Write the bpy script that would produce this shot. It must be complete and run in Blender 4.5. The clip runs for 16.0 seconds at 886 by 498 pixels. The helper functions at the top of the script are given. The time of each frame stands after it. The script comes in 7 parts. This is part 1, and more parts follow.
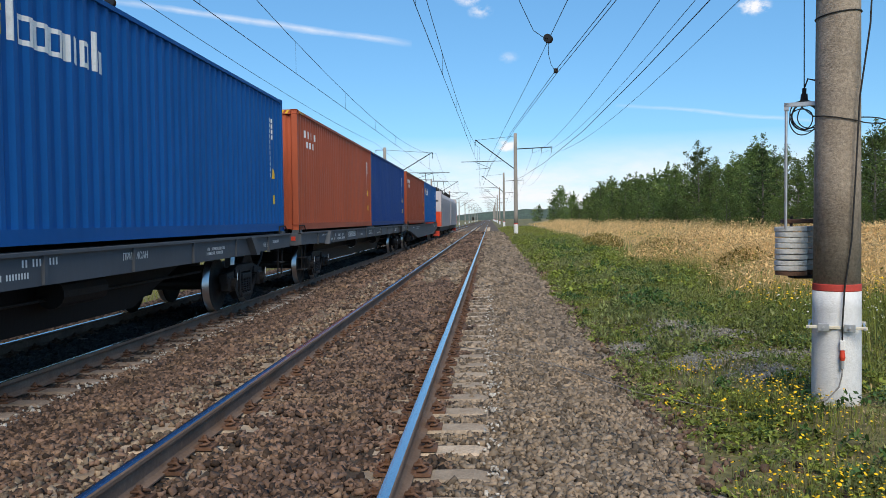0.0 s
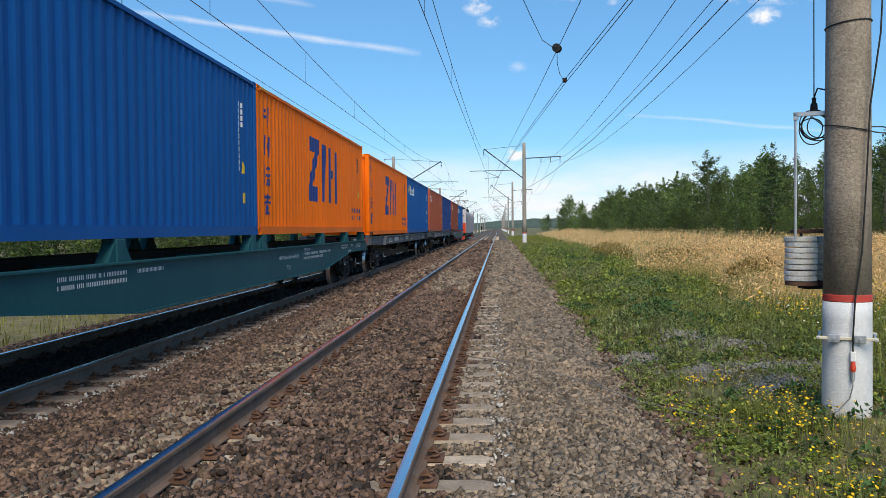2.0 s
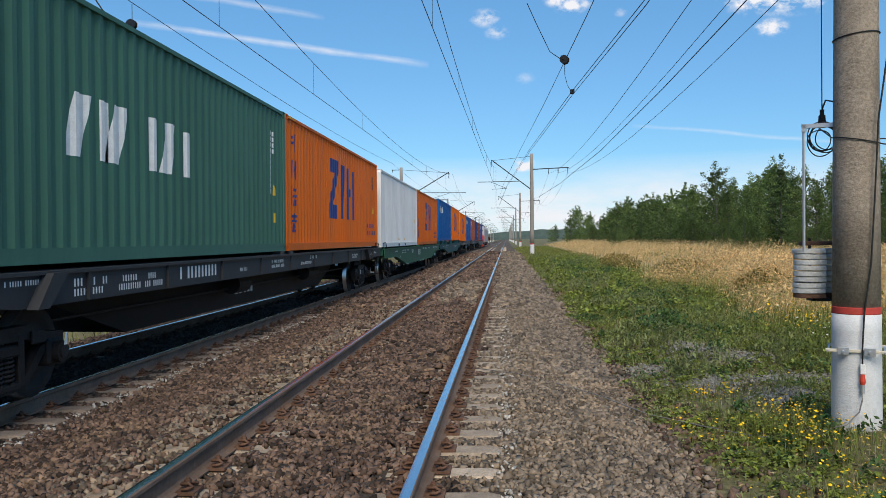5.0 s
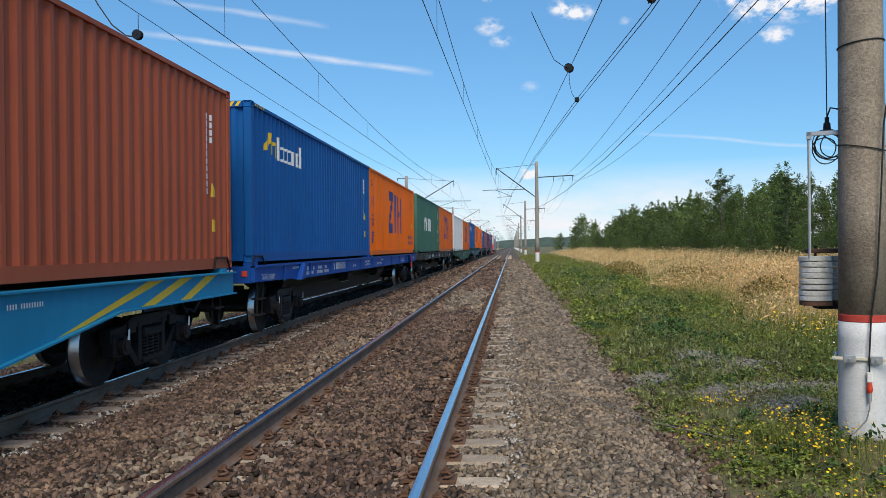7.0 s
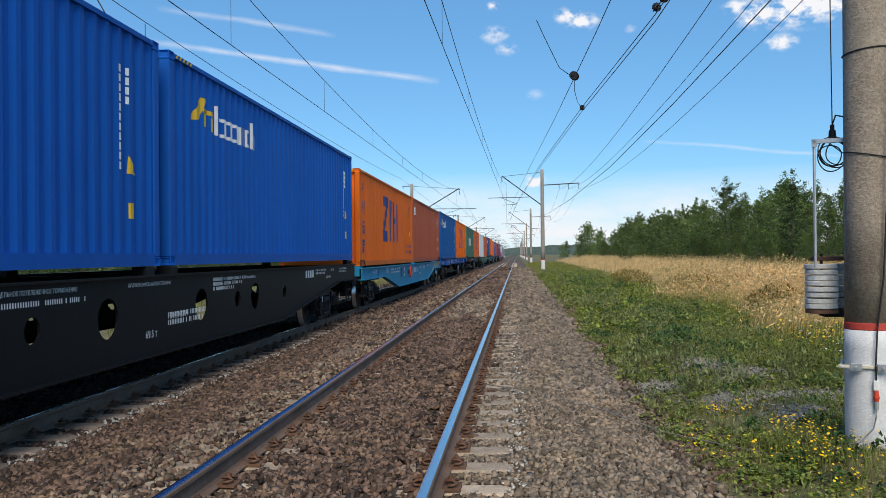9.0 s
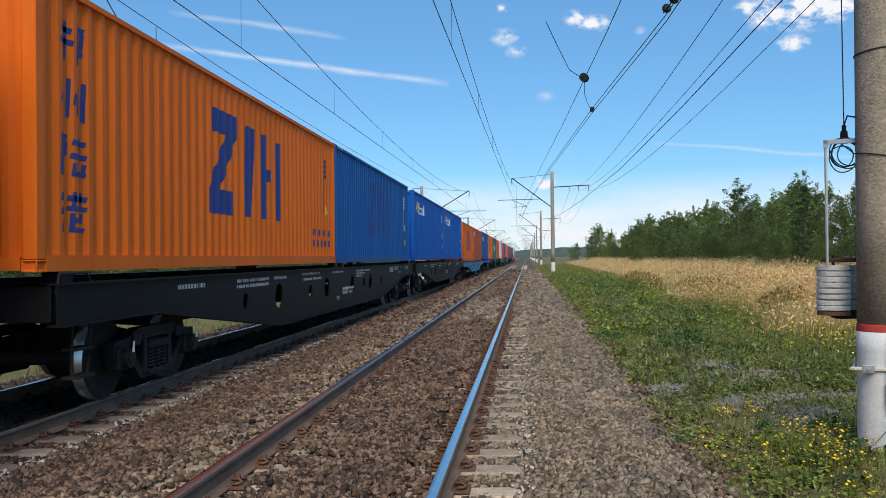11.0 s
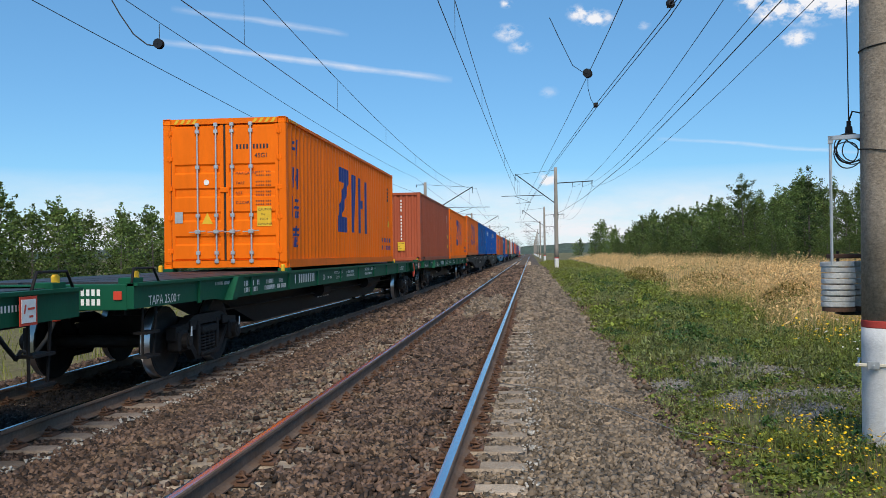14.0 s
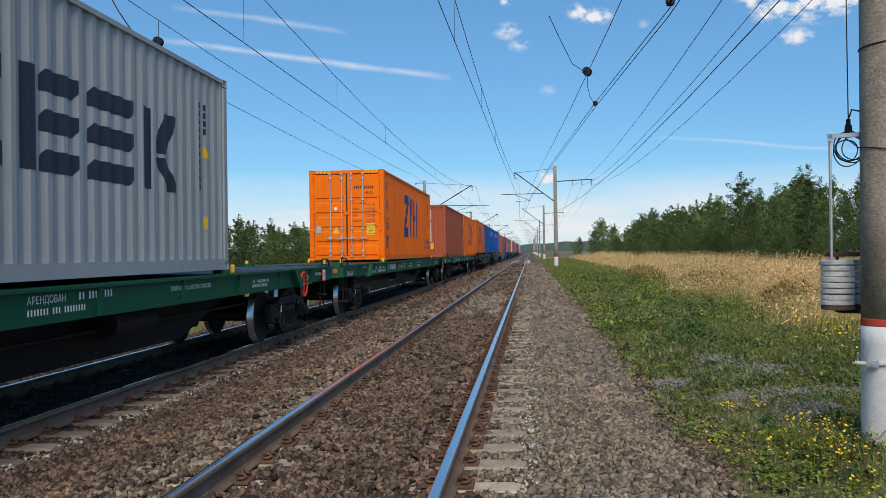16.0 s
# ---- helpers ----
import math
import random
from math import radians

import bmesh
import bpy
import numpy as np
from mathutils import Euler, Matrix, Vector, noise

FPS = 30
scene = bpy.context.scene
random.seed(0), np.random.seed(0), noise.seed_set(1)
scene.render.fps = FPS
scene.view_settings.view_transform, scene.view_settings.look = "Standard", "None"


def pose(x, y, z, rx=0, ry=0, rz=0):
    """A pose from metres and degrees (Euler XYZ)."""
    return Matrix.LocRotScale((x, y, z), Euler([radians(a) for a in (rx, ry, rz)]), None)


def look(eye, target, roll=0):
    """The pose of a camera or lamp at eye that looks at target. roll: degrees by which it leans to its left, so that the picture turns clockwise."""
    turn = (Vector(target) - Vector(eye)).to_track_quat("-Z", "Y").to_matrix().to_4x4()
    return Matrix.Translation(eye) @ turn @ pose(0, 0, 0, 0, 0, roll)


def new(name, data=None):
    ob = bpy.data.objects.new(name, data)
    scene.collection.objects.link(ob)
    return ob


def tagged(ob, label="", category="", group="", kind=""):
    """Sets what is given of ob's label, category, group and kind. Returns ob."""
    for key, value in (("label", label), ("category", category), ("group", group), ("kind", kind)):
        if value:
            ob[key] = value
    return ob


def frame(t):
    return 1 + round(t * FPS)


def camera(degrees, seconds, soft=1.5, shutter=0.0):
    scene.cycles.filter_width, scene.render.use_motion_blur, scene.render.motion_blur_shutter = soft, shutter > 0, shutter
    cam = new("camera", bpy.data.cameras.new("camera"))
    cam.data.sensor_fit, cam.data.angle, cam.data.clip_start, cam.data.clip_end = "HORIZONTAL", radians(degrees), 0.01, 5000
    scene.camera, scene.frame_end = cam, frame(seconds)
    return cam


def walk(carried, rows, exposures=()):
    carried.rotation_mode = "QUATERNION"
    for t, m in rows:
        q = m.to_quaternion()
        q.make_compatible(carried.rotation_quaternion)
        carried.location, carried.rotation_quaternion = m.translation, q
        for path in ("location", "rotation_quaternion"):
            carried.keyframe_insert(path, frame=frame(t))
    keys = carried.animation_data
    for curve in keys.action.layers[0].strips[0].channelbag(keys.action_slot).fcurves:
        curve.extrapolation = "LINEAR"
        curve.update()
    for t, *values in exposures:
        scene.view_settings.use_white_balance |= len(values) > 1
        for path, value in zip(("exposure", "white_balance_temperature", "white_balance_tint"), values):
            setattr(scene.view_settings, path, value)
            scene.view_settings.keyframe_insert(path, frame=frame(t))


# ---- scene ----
cam = camera(56.53, 16.0, soft=0.45)

PATH = [  # seconds, eye, degrees of turn to the left, of tilt down, of lean
    (0.00, -0.002, -0.006, 1.435, 3.299, 2.072, -0.651),
    (0.50, -0.002, -0.006, 1.437, 3.714, 1.854, -0.661),
    (1.00, -0.001, -0.003, 1.438, 3.868, 1.663, -0.621),
    (1.50, 0.003, 0.006, 1.436, 3.873, 1.544, -0.563),
    (2.00, 0.006, 0.011, 1.434, 3.885, 1.436, -0.486),
    (2.50, 0.009, 0.010, 1.436, 3.894, 1.325, -0.480),
    (3.00, 0.010, 0.008, 1.438, 3.940, 1.198, -0.453),
    (3.50, 0.009, 0.006, 1.439, 3.995, 1.095, -0.420),
    (4.00, 0.007, 0.006, 1.439, 4.109, 0.964, -0.372),
    (6.50, 0.010, 0.003, 1.445, 4.717, 0.264, -0.583),
    (7.00, 0.010, 0.001, 1.445, 4.760, 0.111, -0.576),
    (7.50, 0.010, -0.001, 1.445, 4.878, -0.074, -0.573),
    (8.00, 0.012, -0.002, 1.445, 4.941, -0.201, -0.577),
    (8.50, 0.015, -0.001, 1.444, 5.058, -0.328, -0.578),
    (9.00, 0.017, -0.003, 1.444, 5.143, -0.432, -0.568),
    (11.50, 0.024, 0.007, 1.439, 6.009, -0.616, -0.635),
    (12.00, 0.025, 0.007, 1.440, 6.131, -0.629, -0.646),
    (12.50, 0.026, 0.010, 1.441, 6.189, -0.569, -0.667),
    (13.00, 0.026, 0.008, 1.446, 6.194, -0.511, -0.714),
    (13.50, 0.023, 0.010, 1.445, 6.122, -0.390, -0.724),
    (14.00, 0.021, 0.010, 1.445, 6.084, -0.336, -0.720),
    (14.50, 0.019, 0.011, 1.443, 6.061, -0.228, -0.704),
    (14.60, 0.019, 0.008, 1.444, 6.044, -0.215, -0.701),
    (15.30, 0.019, 0.008, 1.444, 6.044, -0.215, -0.701),
    (16.00, 0.019, 0.008, 1.444, 6.044, -0.215, -0.701),
]


def camera_pose(x, y, z, turn, tilt, lean):
    return Matrix.Translation((x, y, z)) @ Euler((radians(90 - tilt), 0, radians(turn))).to_matrix().to_4x4() @ pose(0, 0, 0, 0, 0, lean)


walk(cam, [(row[0], camera_pose(*row[1:])) for row in PATH],
     [(0.0, 0.02), (1.5, 0.02), (2.8, -0.02), (3.2, -0.12), (3.6, -0.24), (4.4, -0.14), (6.5, -0.08), (9.0, -0.06), (12.8, -0.06), (13.6, -0.06), (14.4, -0.17), (16.0, -0.20)])

# ---- light ----
SUN_ELEVATION, SUN_AZIMUTH = 44.0, 171.0   # degrees; azimuth clockwise from the way the tracks run
world = bpy.data.worlds.new("world")
scene.world = world
world.use_nodes = True


def build_sky():
    nt = world.node_tree
    nt.nodes.clear()
    N, L = nt.nodes.new, nt.links.new
    sky = N("ShaderNodeTexSky")
    sky.sky_type, sky.sun_disc = "NISHITA", False
    sky.sun_elevation, sky.sun_rotation = radians(SUN_ELEVATION), radians(SUN_AZIMUTH)
    sky.air_density, sky.dust_density, sky.ozone_density = 1.0, 0.1, 3.5
    coord = N("ShaderNodeTexCoord")
    sep = N("ShaderNodeSeparateXYZ")
    L(coord.outputs["Generated"], sep.inputs[0])

    def math_node(op, a, b=None, clamp=False):
        n = N("ShaderNodeMath")
        n.operation, n.use_clamp = op, clamp
        for i, v in enumerate((a, b)):
            if v is None:
                continue
            if isinstance(v, (int, float)):
                n.inputs[i].default_value = v
            else:
                L(v, n.inputs[i])
        return n.outputs[0]

    def noise_node(scale, detail, stretch=(1, 1, 1)):
        mp = N("ShaderNodeMapping")
        mp.inputs["Scale"].default_value = stretch
        L(coord.outputs["Generated"], mp.inputs["Vector"])
        n = N("ShaderNodeTexNoise")
        n.inputs["Scale"].default_value, n.inputs["Detail"].default_value = scale, detail
        n.inputs["Roughness"].default_value = 0.62
        L(mp.outputs[0], n.inputs["Vector"])
        return n.outputs["Fac"]

    wisp = noise_node(26, 6, (1, 1, 1.6))
    soft = noise_node(7, 5, (1, 1, 3.5))
    ragged = noise_node(62, 7, (1, 1, 1.5))
    # small cumulus: direction, radius, strength
    total = None
    for (dx, dy, dz), rad, amount in CLOUDS:
        v = Vector((dx, dy, dz)).normalized()
        sub = N("ShaderNodeVectorMath")
        sub.operation = "SUBTRACT"
        L(coord.outputs["Generated"], sub.inputs[0])
        sub.inputs[1].default_value = v
        mul = N("ShaderNodeVectorMath")
        mul.operation = "MULTIPLY"
        L(sub.outputs[0], mul.inputs[0])
        mul.inputs[1].default_value = (1, 1, 1.7)
        ln = N("ShaderNodeVectorMath")
        ln.operation = "LENGTH"
        L(mul.outputs[0], ln.inputs[0])
        fall = math_node("SUBTRACT", 1.0, math_node("DIVIDE", ln.outputs["Value"], rad), True)
        n2 = math_node("MULTIPLY_ADD", ragged, 6.0)
        n2.node.inputs[2].default_value = -2.95
        puff = math_node("MULTIPLY", math_node("MULTIPLY", math_node("ADD", fall, n2), fall, True), amount, True)
        total = puff if total is None else math_node("MAXIMUM", total, puff)
    # vapour trails: two directions that span the great circle, half width, strength
    for a, b, width, amount in TRAILS:
        va, vb = Vector(a).normalized(), Vector(b).normalized()
        nrm = va.cross(vb).normalized()
        mid = (va + vb).normalized()
        dot = N("ShaderNodeVectorMath")
        dot.operation = "DOT_PRODUCT"
        L(coord.outputs["Generated"], dot.inputs[0])
        dot.inputs[1].default_value = nrm
        bend = math_node("MULTIPLY", math_node("SUBTRACT", soft, 0.5), 0.012)
        off = math_node("ABSOLUTE", math_node("ADD", dot.outputs["Value"], bend))
        band = math_node("SUBTRACT", 1.0, math_node("DIVIDE", off, width), True)
        along = N("ShaderNodeVectorMath")
        along.operation = "DOT_PRODUCT"
        L(coord.outputs["Generated"], along.inputs[0])
        along.inputs[1].default_value = mid
        half = va.dot(mid)
        reach = math_node("DIVIDE", math_node("SUBTRACT", along.outputs["Value"], half), 1 - half, True)
        reach = math_node("POWER", reach, 0.5)
        trail = math_node("MULTIPLY", math_node("MULTIPLY", band, reach), math_node("MULTIPLY", wisp, amount * 1.5), True)
        total = trail if total is None else math_node("MAXIMUM", total, trail)
    # bank of low cloud over the horizon
    low = math_node("SUBTRACT", 1.0, math_node("DIVIDE", math_node("ABSOLUTE", math_node("SUBTRACT", sep.outputs["Z"], 0.025)), 0.075), True)
    bank = math_node("MULTIPLY_ADD", soft, 2.6)
    bank.node.inputs[2].default_value = -0.35
    bank = math_node("MULTIPLY", math_node("MULTIPLY", low, bank, True), 0.95, True)
    total = math_node("MAXIMUM", total, bank)
    tint = N("ShaderNodeMix")
    tint.data_type = "RGBA"
    tint.blend_type = "MIX"
    L(total, tint.inputs["Factor"])
    hue = N("ShaderNodeVectorMath")
    hue.operation = "MULTIPLY"
    hue.inputs[1].default_value = SKY_HUE
    L(sky.outputs[0], hue.inputs[0])
    even = N("ShaderNodeMix")
    even.data_type = "RGBA"
    even.inputs["Factor"].default_value = 0.32
    L(hue.outputs[0], even.inputs["A"])
    even.inputs["B"].default_value = SKY_EVEN
    L(even.outputs["Result"], tint.inputs["A"])
    tint.inputs["B"].default_value = CLOUD_WHITE
    bg = N("ShaderNodeBackground")
    bg.inputs["Strength"].default_value = SKY_STRENGTH
    L(tint.outputs["Result"], bg.inputs["Color"])
    out = N("ShaderNodeOutputWorld")
    L(bg.outputs[0], out.inputs["Surface"])


SKY_STRENGTH = 0.125
SKY_HUE = (0.68, 0.95, 1.09)
CLOUD_WHITE = (7.7, 7.75, 8.1, 1)
SKY_EVEN = (1.35, 3.95, 7.3, 1)
CLOUDS = [((-0.023, 1, 0.266), 0.022, 0.75), ((-0.010, 1, 0.249), 0.017, 0.6), ((0.064, 1, 0.287), 0.020, 1.2), ((0.079, 1, 0.279), 0.022, 1.2), ((0.094, 1, 0.281), 0.014, 0.7),
          ((0.137, 1, 0.269), 0.010, 0.5), ((0.020, 1, 0.088), 0.020, 1.2), ((0.313, 1, 0.247), 0.020, 1.3), ((0.290, 1, 0.283), 0.036, 1.4), ((0.327, 1, 0.289), 0.050, 1.5),
          ((0.360, 1, 0.290), 0.045, 1.5), ((0.262, 1, 0.290), 0.020, 1.0), ((-0.026, 1, 0.302), 0.010, 0.9), ((0.024, 1, 0.193), 0.014, 0.3), ((0.40, 1, 0.33), 0.06, 1.3)]
TRAILS = [((-0.47, 1, 0.275), (-0.092, 1, 0.211), 0.0046, 0.70), ((-0.45, 1, 0.315), (-0.22, 1, 0.273), 0.0046, 0.42), ((0.15, 1, 0.1335), (0.40, 1, 0.110), 0.0030, 0.38)]
build_sky()

sun = new("sun", bpy.data.lights.new("sun", "SUN"))
sun.data.energy, sun.data.angle, sun.data.color = 3.75, radians(36.0), (1.0, 0.885, 0.70)
_a, _e = radians(SUN_AZIMUTH), radians(SUN_ELEVATION)
sun.matrix_world = look((math.sin(_a) * math.cos(_e) * 50, math.cos(_a) * math.cos(_e) * 50, math.sin(_e) * 50), (0, 0, 0))


# ---- materials ----
def material(name, color, rough=0.7, metal=0.0, spots=(0.0, 1.0), grain=(0.0, 60.0), bump=0.0, bump_scale=80.0, second=None, random_tint=0.0, island=0.0, stretch=(1, 1, 1), thin=0.0):
    """spots, grain: amount and scale of light-dark variation; second: a colour that the spots blend to."""
    m = bpy.data.materials.new(name)
    m.use_nodes = True
    nt = m.node_tree
    N, L = nt.nodes.new, nt.links.new
    bsdf = nt.nodes["Principled BSDF"]
    bsdf.inputs["Roughness"].default_value = rough
    bsdf.inputs["Metallic"].default_value = metal
    bsdf.inputs["Specular IOR Level"].default_value = 0.35
    coord = N("ShaderNodeTexCoord")
    mp = N("ShaderNodeMapping")
    mp.inputs["Scale"].default_value = stretch
    L(coord.outputs["Object"], mp.inputs["Vector"])
    col = N("ShaderNodeRGB")
    col.outputs[0].default_value = (*color, 1)
    out = col.outputs[0]

    def tex(scale, detail=5):
        n = N("ShaderNodeTexNoise")
        n.inputs["Scale"].default_value, n.inputs["Detail"].default_value, n.inputs["Roughness"].default_value = scale, detail, 0.65
        L(mp.outputs[0], n.inputs["Vector"])
        return n.outputs["Fac"]

    def ramp(fac, lo, hi):
        n = N("ShaderNodeMapRange")
        n.inputs["From Min"].default_value, n.inputs["From Max"].default_value = lo, hi
        L(fac, n.inputs["Value"])
        return n.outputs["Result"]

    def scale_by(colour, fac, amount):
        n = N("ShaderNodeMapRange")
        n.inputs["From Min"].default_value, n.inputs["From Max"].default_value = 0.25, 0.75
        n.inputs["To Min"].default_value, n.inputs["To Max"].default_value = 1 - amount, 1 + amount
        L(fac, n.inputs["Value"])
        v = N("ShaderNodeVectorMath")
        v.operation = "SCALE"
        L(colour, v.inputs[0])
        L(n.outputs["Result"], v.inputs["Scale"])
        return v.outputs[0]

    if second:
        mix = N("ShaderNodeMix")
        mix.data_type = "RGBA"
        L(ramp(tex(spots[1]), 0.5, 0.72), mix.inputs["Factor"])
        L(out, mix.inputs["A"])
        mix.inputs["B"].default_value = (*second, 1)
        out = mix.outputs["Result"]
    if spots[0]:
        out = scale_by(out, tex(spots[1] * 1.7, 3), spots[0])
    if grain[0]:
        out = scale_by(out, tex(grain[1], 6), grain[0])
    if random_tint:
        info = N("ShaderNodeObjectInfo")
        n = N("ShaderNodeMapRange")
        n.inputs["To Min"].default_value, n.inputs["To Max"].default_value = 0.25 + 0.5 - 0.5, 0.75
        L(info.outputs["Random"], n.inputs["Value"])
        out = scale_by(out, n.outputs["Result"], random_tint)
    if island:
        geo = N("ShaderNodeNewGeometry")
        n = N("ShaderNodeMapRange")
        n.inputs["To Min"].default_value, n.inputs["To Max"].default_value = 0.25, 0.75
        L(geo.outputs["Random Per Island"], n.inputs["Value"])
        out = scale_by(out, n.outputs["Result"], island)
    L(out, bsdf.inputs["Base Color"])
    if thin:
        # light that passes through leaves and blades
        glow = N("ShaderNodeBsdfTranslucent")
        L(out, glow.inputs["Color"])
        blend = N("ShaderNodeMixShader")
        blend.inputs[0].default_value = thin
        L(bsdf.outputs[0], blend.inputs[1])
        L(glow.outputs[0], blend.inputs[2])
        L(blend.outputs[0], nt.nodes["Material Output"].inputs["Surface"])
    if bump:
        b = N("ShaderNodeBump")
        b.inputs["Strength"].default_value, b.inputs["Distance"].default_value = min(1.0, bump), 0.02
        L(tex(bump_scale, 6), b.inputs["Height"])
        L(b.outputs[0], bsdf.inputs["Normal"])
    return m


M = {}


def paint(name, color, rough=0.55, wear=(0.13, 0.07, 0.045)):
    """Weathered sheet-metal paint: streaks that run down, faint rust."""
    m = material(name, color, rough, 0.0, (0.10, 0.7), (0.07, 9.0), 0.12, 30.0, None, 0.05, 0.0, (1, 1, 0.25))
    nt = m.node_tree
    bsdf = nt.nodes["Principled BSDF"]
    bsdf.inputs["Specular IOR Level"].default_value = 0.14
    src = bsdf.inputs["Base Color"].links[0].from_socket
    coord = nt.nodes.new("ShaderNodeTexCoord")
    n = nt.nodes.new("ShaderNodeTexNoise")
    n.inputs["Scale"].default_value, n.inputs["Detail"].default_value, n.inputs["Roughness"].default_value = 5.0, 8, 0.75
    nt.links.new(coord.outputs["Object"], n.inputs["Vector"])
    r = nt.nodes.new("ShaderNodeMapRange")
    r.inputs["From Min"].default_value, r.inputs["From Max"].default_value = 0.66, 0.74
    r.inputs["To Max"].default_value = 0.6
    nt.links.new(n.outputs["Fac"], r.inputs["Value"])
    mix = nt.nodes.new("ShaderNodeMix")
    mix.data_type = "RGBA"
    nt.links.new(r.outputs["Result"], mix.inputs["Factor"])
    nt.links.new(src, mix.inputs["A"])
    mix.inputs["B"].default_value = (*wear, 1)
    nt.links.new(mix.outputs["Result"], bsdf.inputs["Base Color"])
    return m


M["ballast"] = material("ballast_stone", (0.118, 0.076, 0.056), 0.9, 0, (0.25, 1.2), (0.3, 40.0), 0.3, 60.0, (0.178, 0.120, 0.078), 0, 0.85)
M["shoulder"] = material("shoulder_stone", (0.195, 0.152, 0.112), 0.9, 0, (0.25, 1.2), (0.3, 40.0), 0.3, 60.0, (0.265, 0.195, 0.13), 0, 0.6)
# darker than the stones on it: shade of the gaps is in the colour
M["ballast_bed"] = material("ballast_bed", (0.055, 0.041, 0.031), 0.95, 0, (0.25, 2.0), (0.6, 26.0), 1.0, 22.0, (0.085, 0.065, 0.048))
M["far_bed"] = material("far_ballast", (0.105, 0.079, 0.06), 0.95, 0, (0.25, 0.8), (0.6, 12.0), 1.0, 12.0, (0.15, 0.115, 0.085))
M["soil"] = material("grassy_soil", (0.15, 0.135, 0.055), 0.95, 0, (0.35, 0.9), (0.5, 14.0), 0.8, 18.0, (0.21, 0.165, 0.105))
M["gravel_patch"] = material("grey_gravel", (0.27, 0.25, 0.215), 0.95, 0, (0.2, 3.0), (0.4, 60.0), 0.5, 70.0, None, 0, 0.4)
M["rail_side"] = material("rusty_rail", (0.17, 0.115, 0.085), 0.92, 0.0, (0.3, 1.2), (0.25, 30.0), 0.3, 60.0, (0.21, 0.115, 0.065))
M["rail_top"] = material("polished_steel", (0.62, 0.64, 0.67), 0.22, 1.0, (0.06, 3.0), (0.05, 40.0), 0, 1, None, 0, 0, (1, 0.05, 1))
# sleepers under the train: same concrete, darkened to carry the train's shade
M["shaded_tie"] = material("shaded_sleeper", (0.24, 0.185, 0.145), 0.95, 0, (0.35, 3.0), (0.3, 40.0), 0.5, 60.0, (0.075, 0.06, 0.05), 0.3)
M["concrete_tie"] = material("sleeper_concrete", (0.40, 0.315, 0.235), 0.9, 0, (0.32, 3.0), (0.3, 50.0), 0.6, 70.0, (0.27, 0.21, 0.16), 0.28)
M["clip"] = material("rusty_clip", (0.13, 0.07, 0.045), 0.8, 0.2, (0.3, 8.0), (0.3, 60.0), 0.3, 80.0, None, 0.2)
M["pole_concrete"] = material("mast_concrete", (0.315, 0.262, 0.205), 0.9, 0, (0.22, 1.5), (0.42, 38.0), 0.6, 55.0, (0.225, 0.18, 0.135))
M["mast_grey"] = material("pale_concrete", (0.29, 0.265, 0.235), 0.9, 0, (0.12, 1.5), (0.15, 40.0), 0.3, 60.0)
M["whitewash"] = material("whitewash", (0.66, 0.67, 0.68), 0.85, 0, (0.09, 3.0), (0.08, 40.0), 0.4, 60.0, (0.56, 0.57, 0.58))
M["weight_concrete"] = material("weathered_weight", (0.60, 0.60, 0.58), 0.9, 0, (0.22, 7.0), (0.2, 40.0), 0.5, 60.0, (0.45, 0.43, 0.39))
M["cream_paint"] = material("cream_paint", (0.62, 0.57, 0.46), 0.7, 0, (0.15, 9.0), (0.1, 60.0))
M["red_paint"] = material("red_paint", (0.48, 0.06, 0.045), 0.7, 0, (0.15, 6.0), (0.1, 50.0))
M["galv"] = material("galvanised_steel", (0.50, 0.52, 0.54), 0.45, 0.7, (0.12, 6.0), (0.1, 60.0))
M["dark_steel"] = material("dark_steel", (0.018, 0.016, 0.016), 0.65, 0.3, (0.3, 3.0), (0.3, 40.0), 0.3, 50.0)
M["wire"] = material("copper_wire", (0.05, 0.055, 0.05), 0.6, 0.5)
M["rubber"] = material("black_cable", (0.02, 0.02, 0.02), 0.6)
M["cable_grey"] = material("grey_steel_cable", (0.22, 0.21, 0.20), 0.6, 0.3)
M["insulator"] = material("black_porcelain", (0.016, 0.014, 0.014), 0.25)
M["wheel"] = material("wheel_steel", (0.018, 0.016, 0.015), 0.7, 0.2, (0.3, 3.0), (0.3, 30.0), 0.2, 50.0)
M["tread"] = material("bright_tread", (0.60, 0.59, 0.58), 0.3, 1.0)
M["white_mark"] = material("white_marking", (0.78, 0.78, 0.76), 0.6, 0, (0.1, 5.0), (0.12, 60.0))
M["yellow_mark"] = material("yellow_marking", (0.75, 0.46, 0.03), 0.6, 0, (0.08, 5.0))
M["black_mark"] = material("black_marking", (0.02, 0.02, 0.022), 0.6)
M["navy_mark"] = material("navy_marking", (0.018, 0.04, 0.20), 0.55, 0, (0.1, 3.0))
M["dark_mark"] = material("dark_marking", (0.018, 0.025, 0.04), 0.55)
M["red_mark"] = material("red_marking", (0.6, 0.06, 0.03), 0.5)
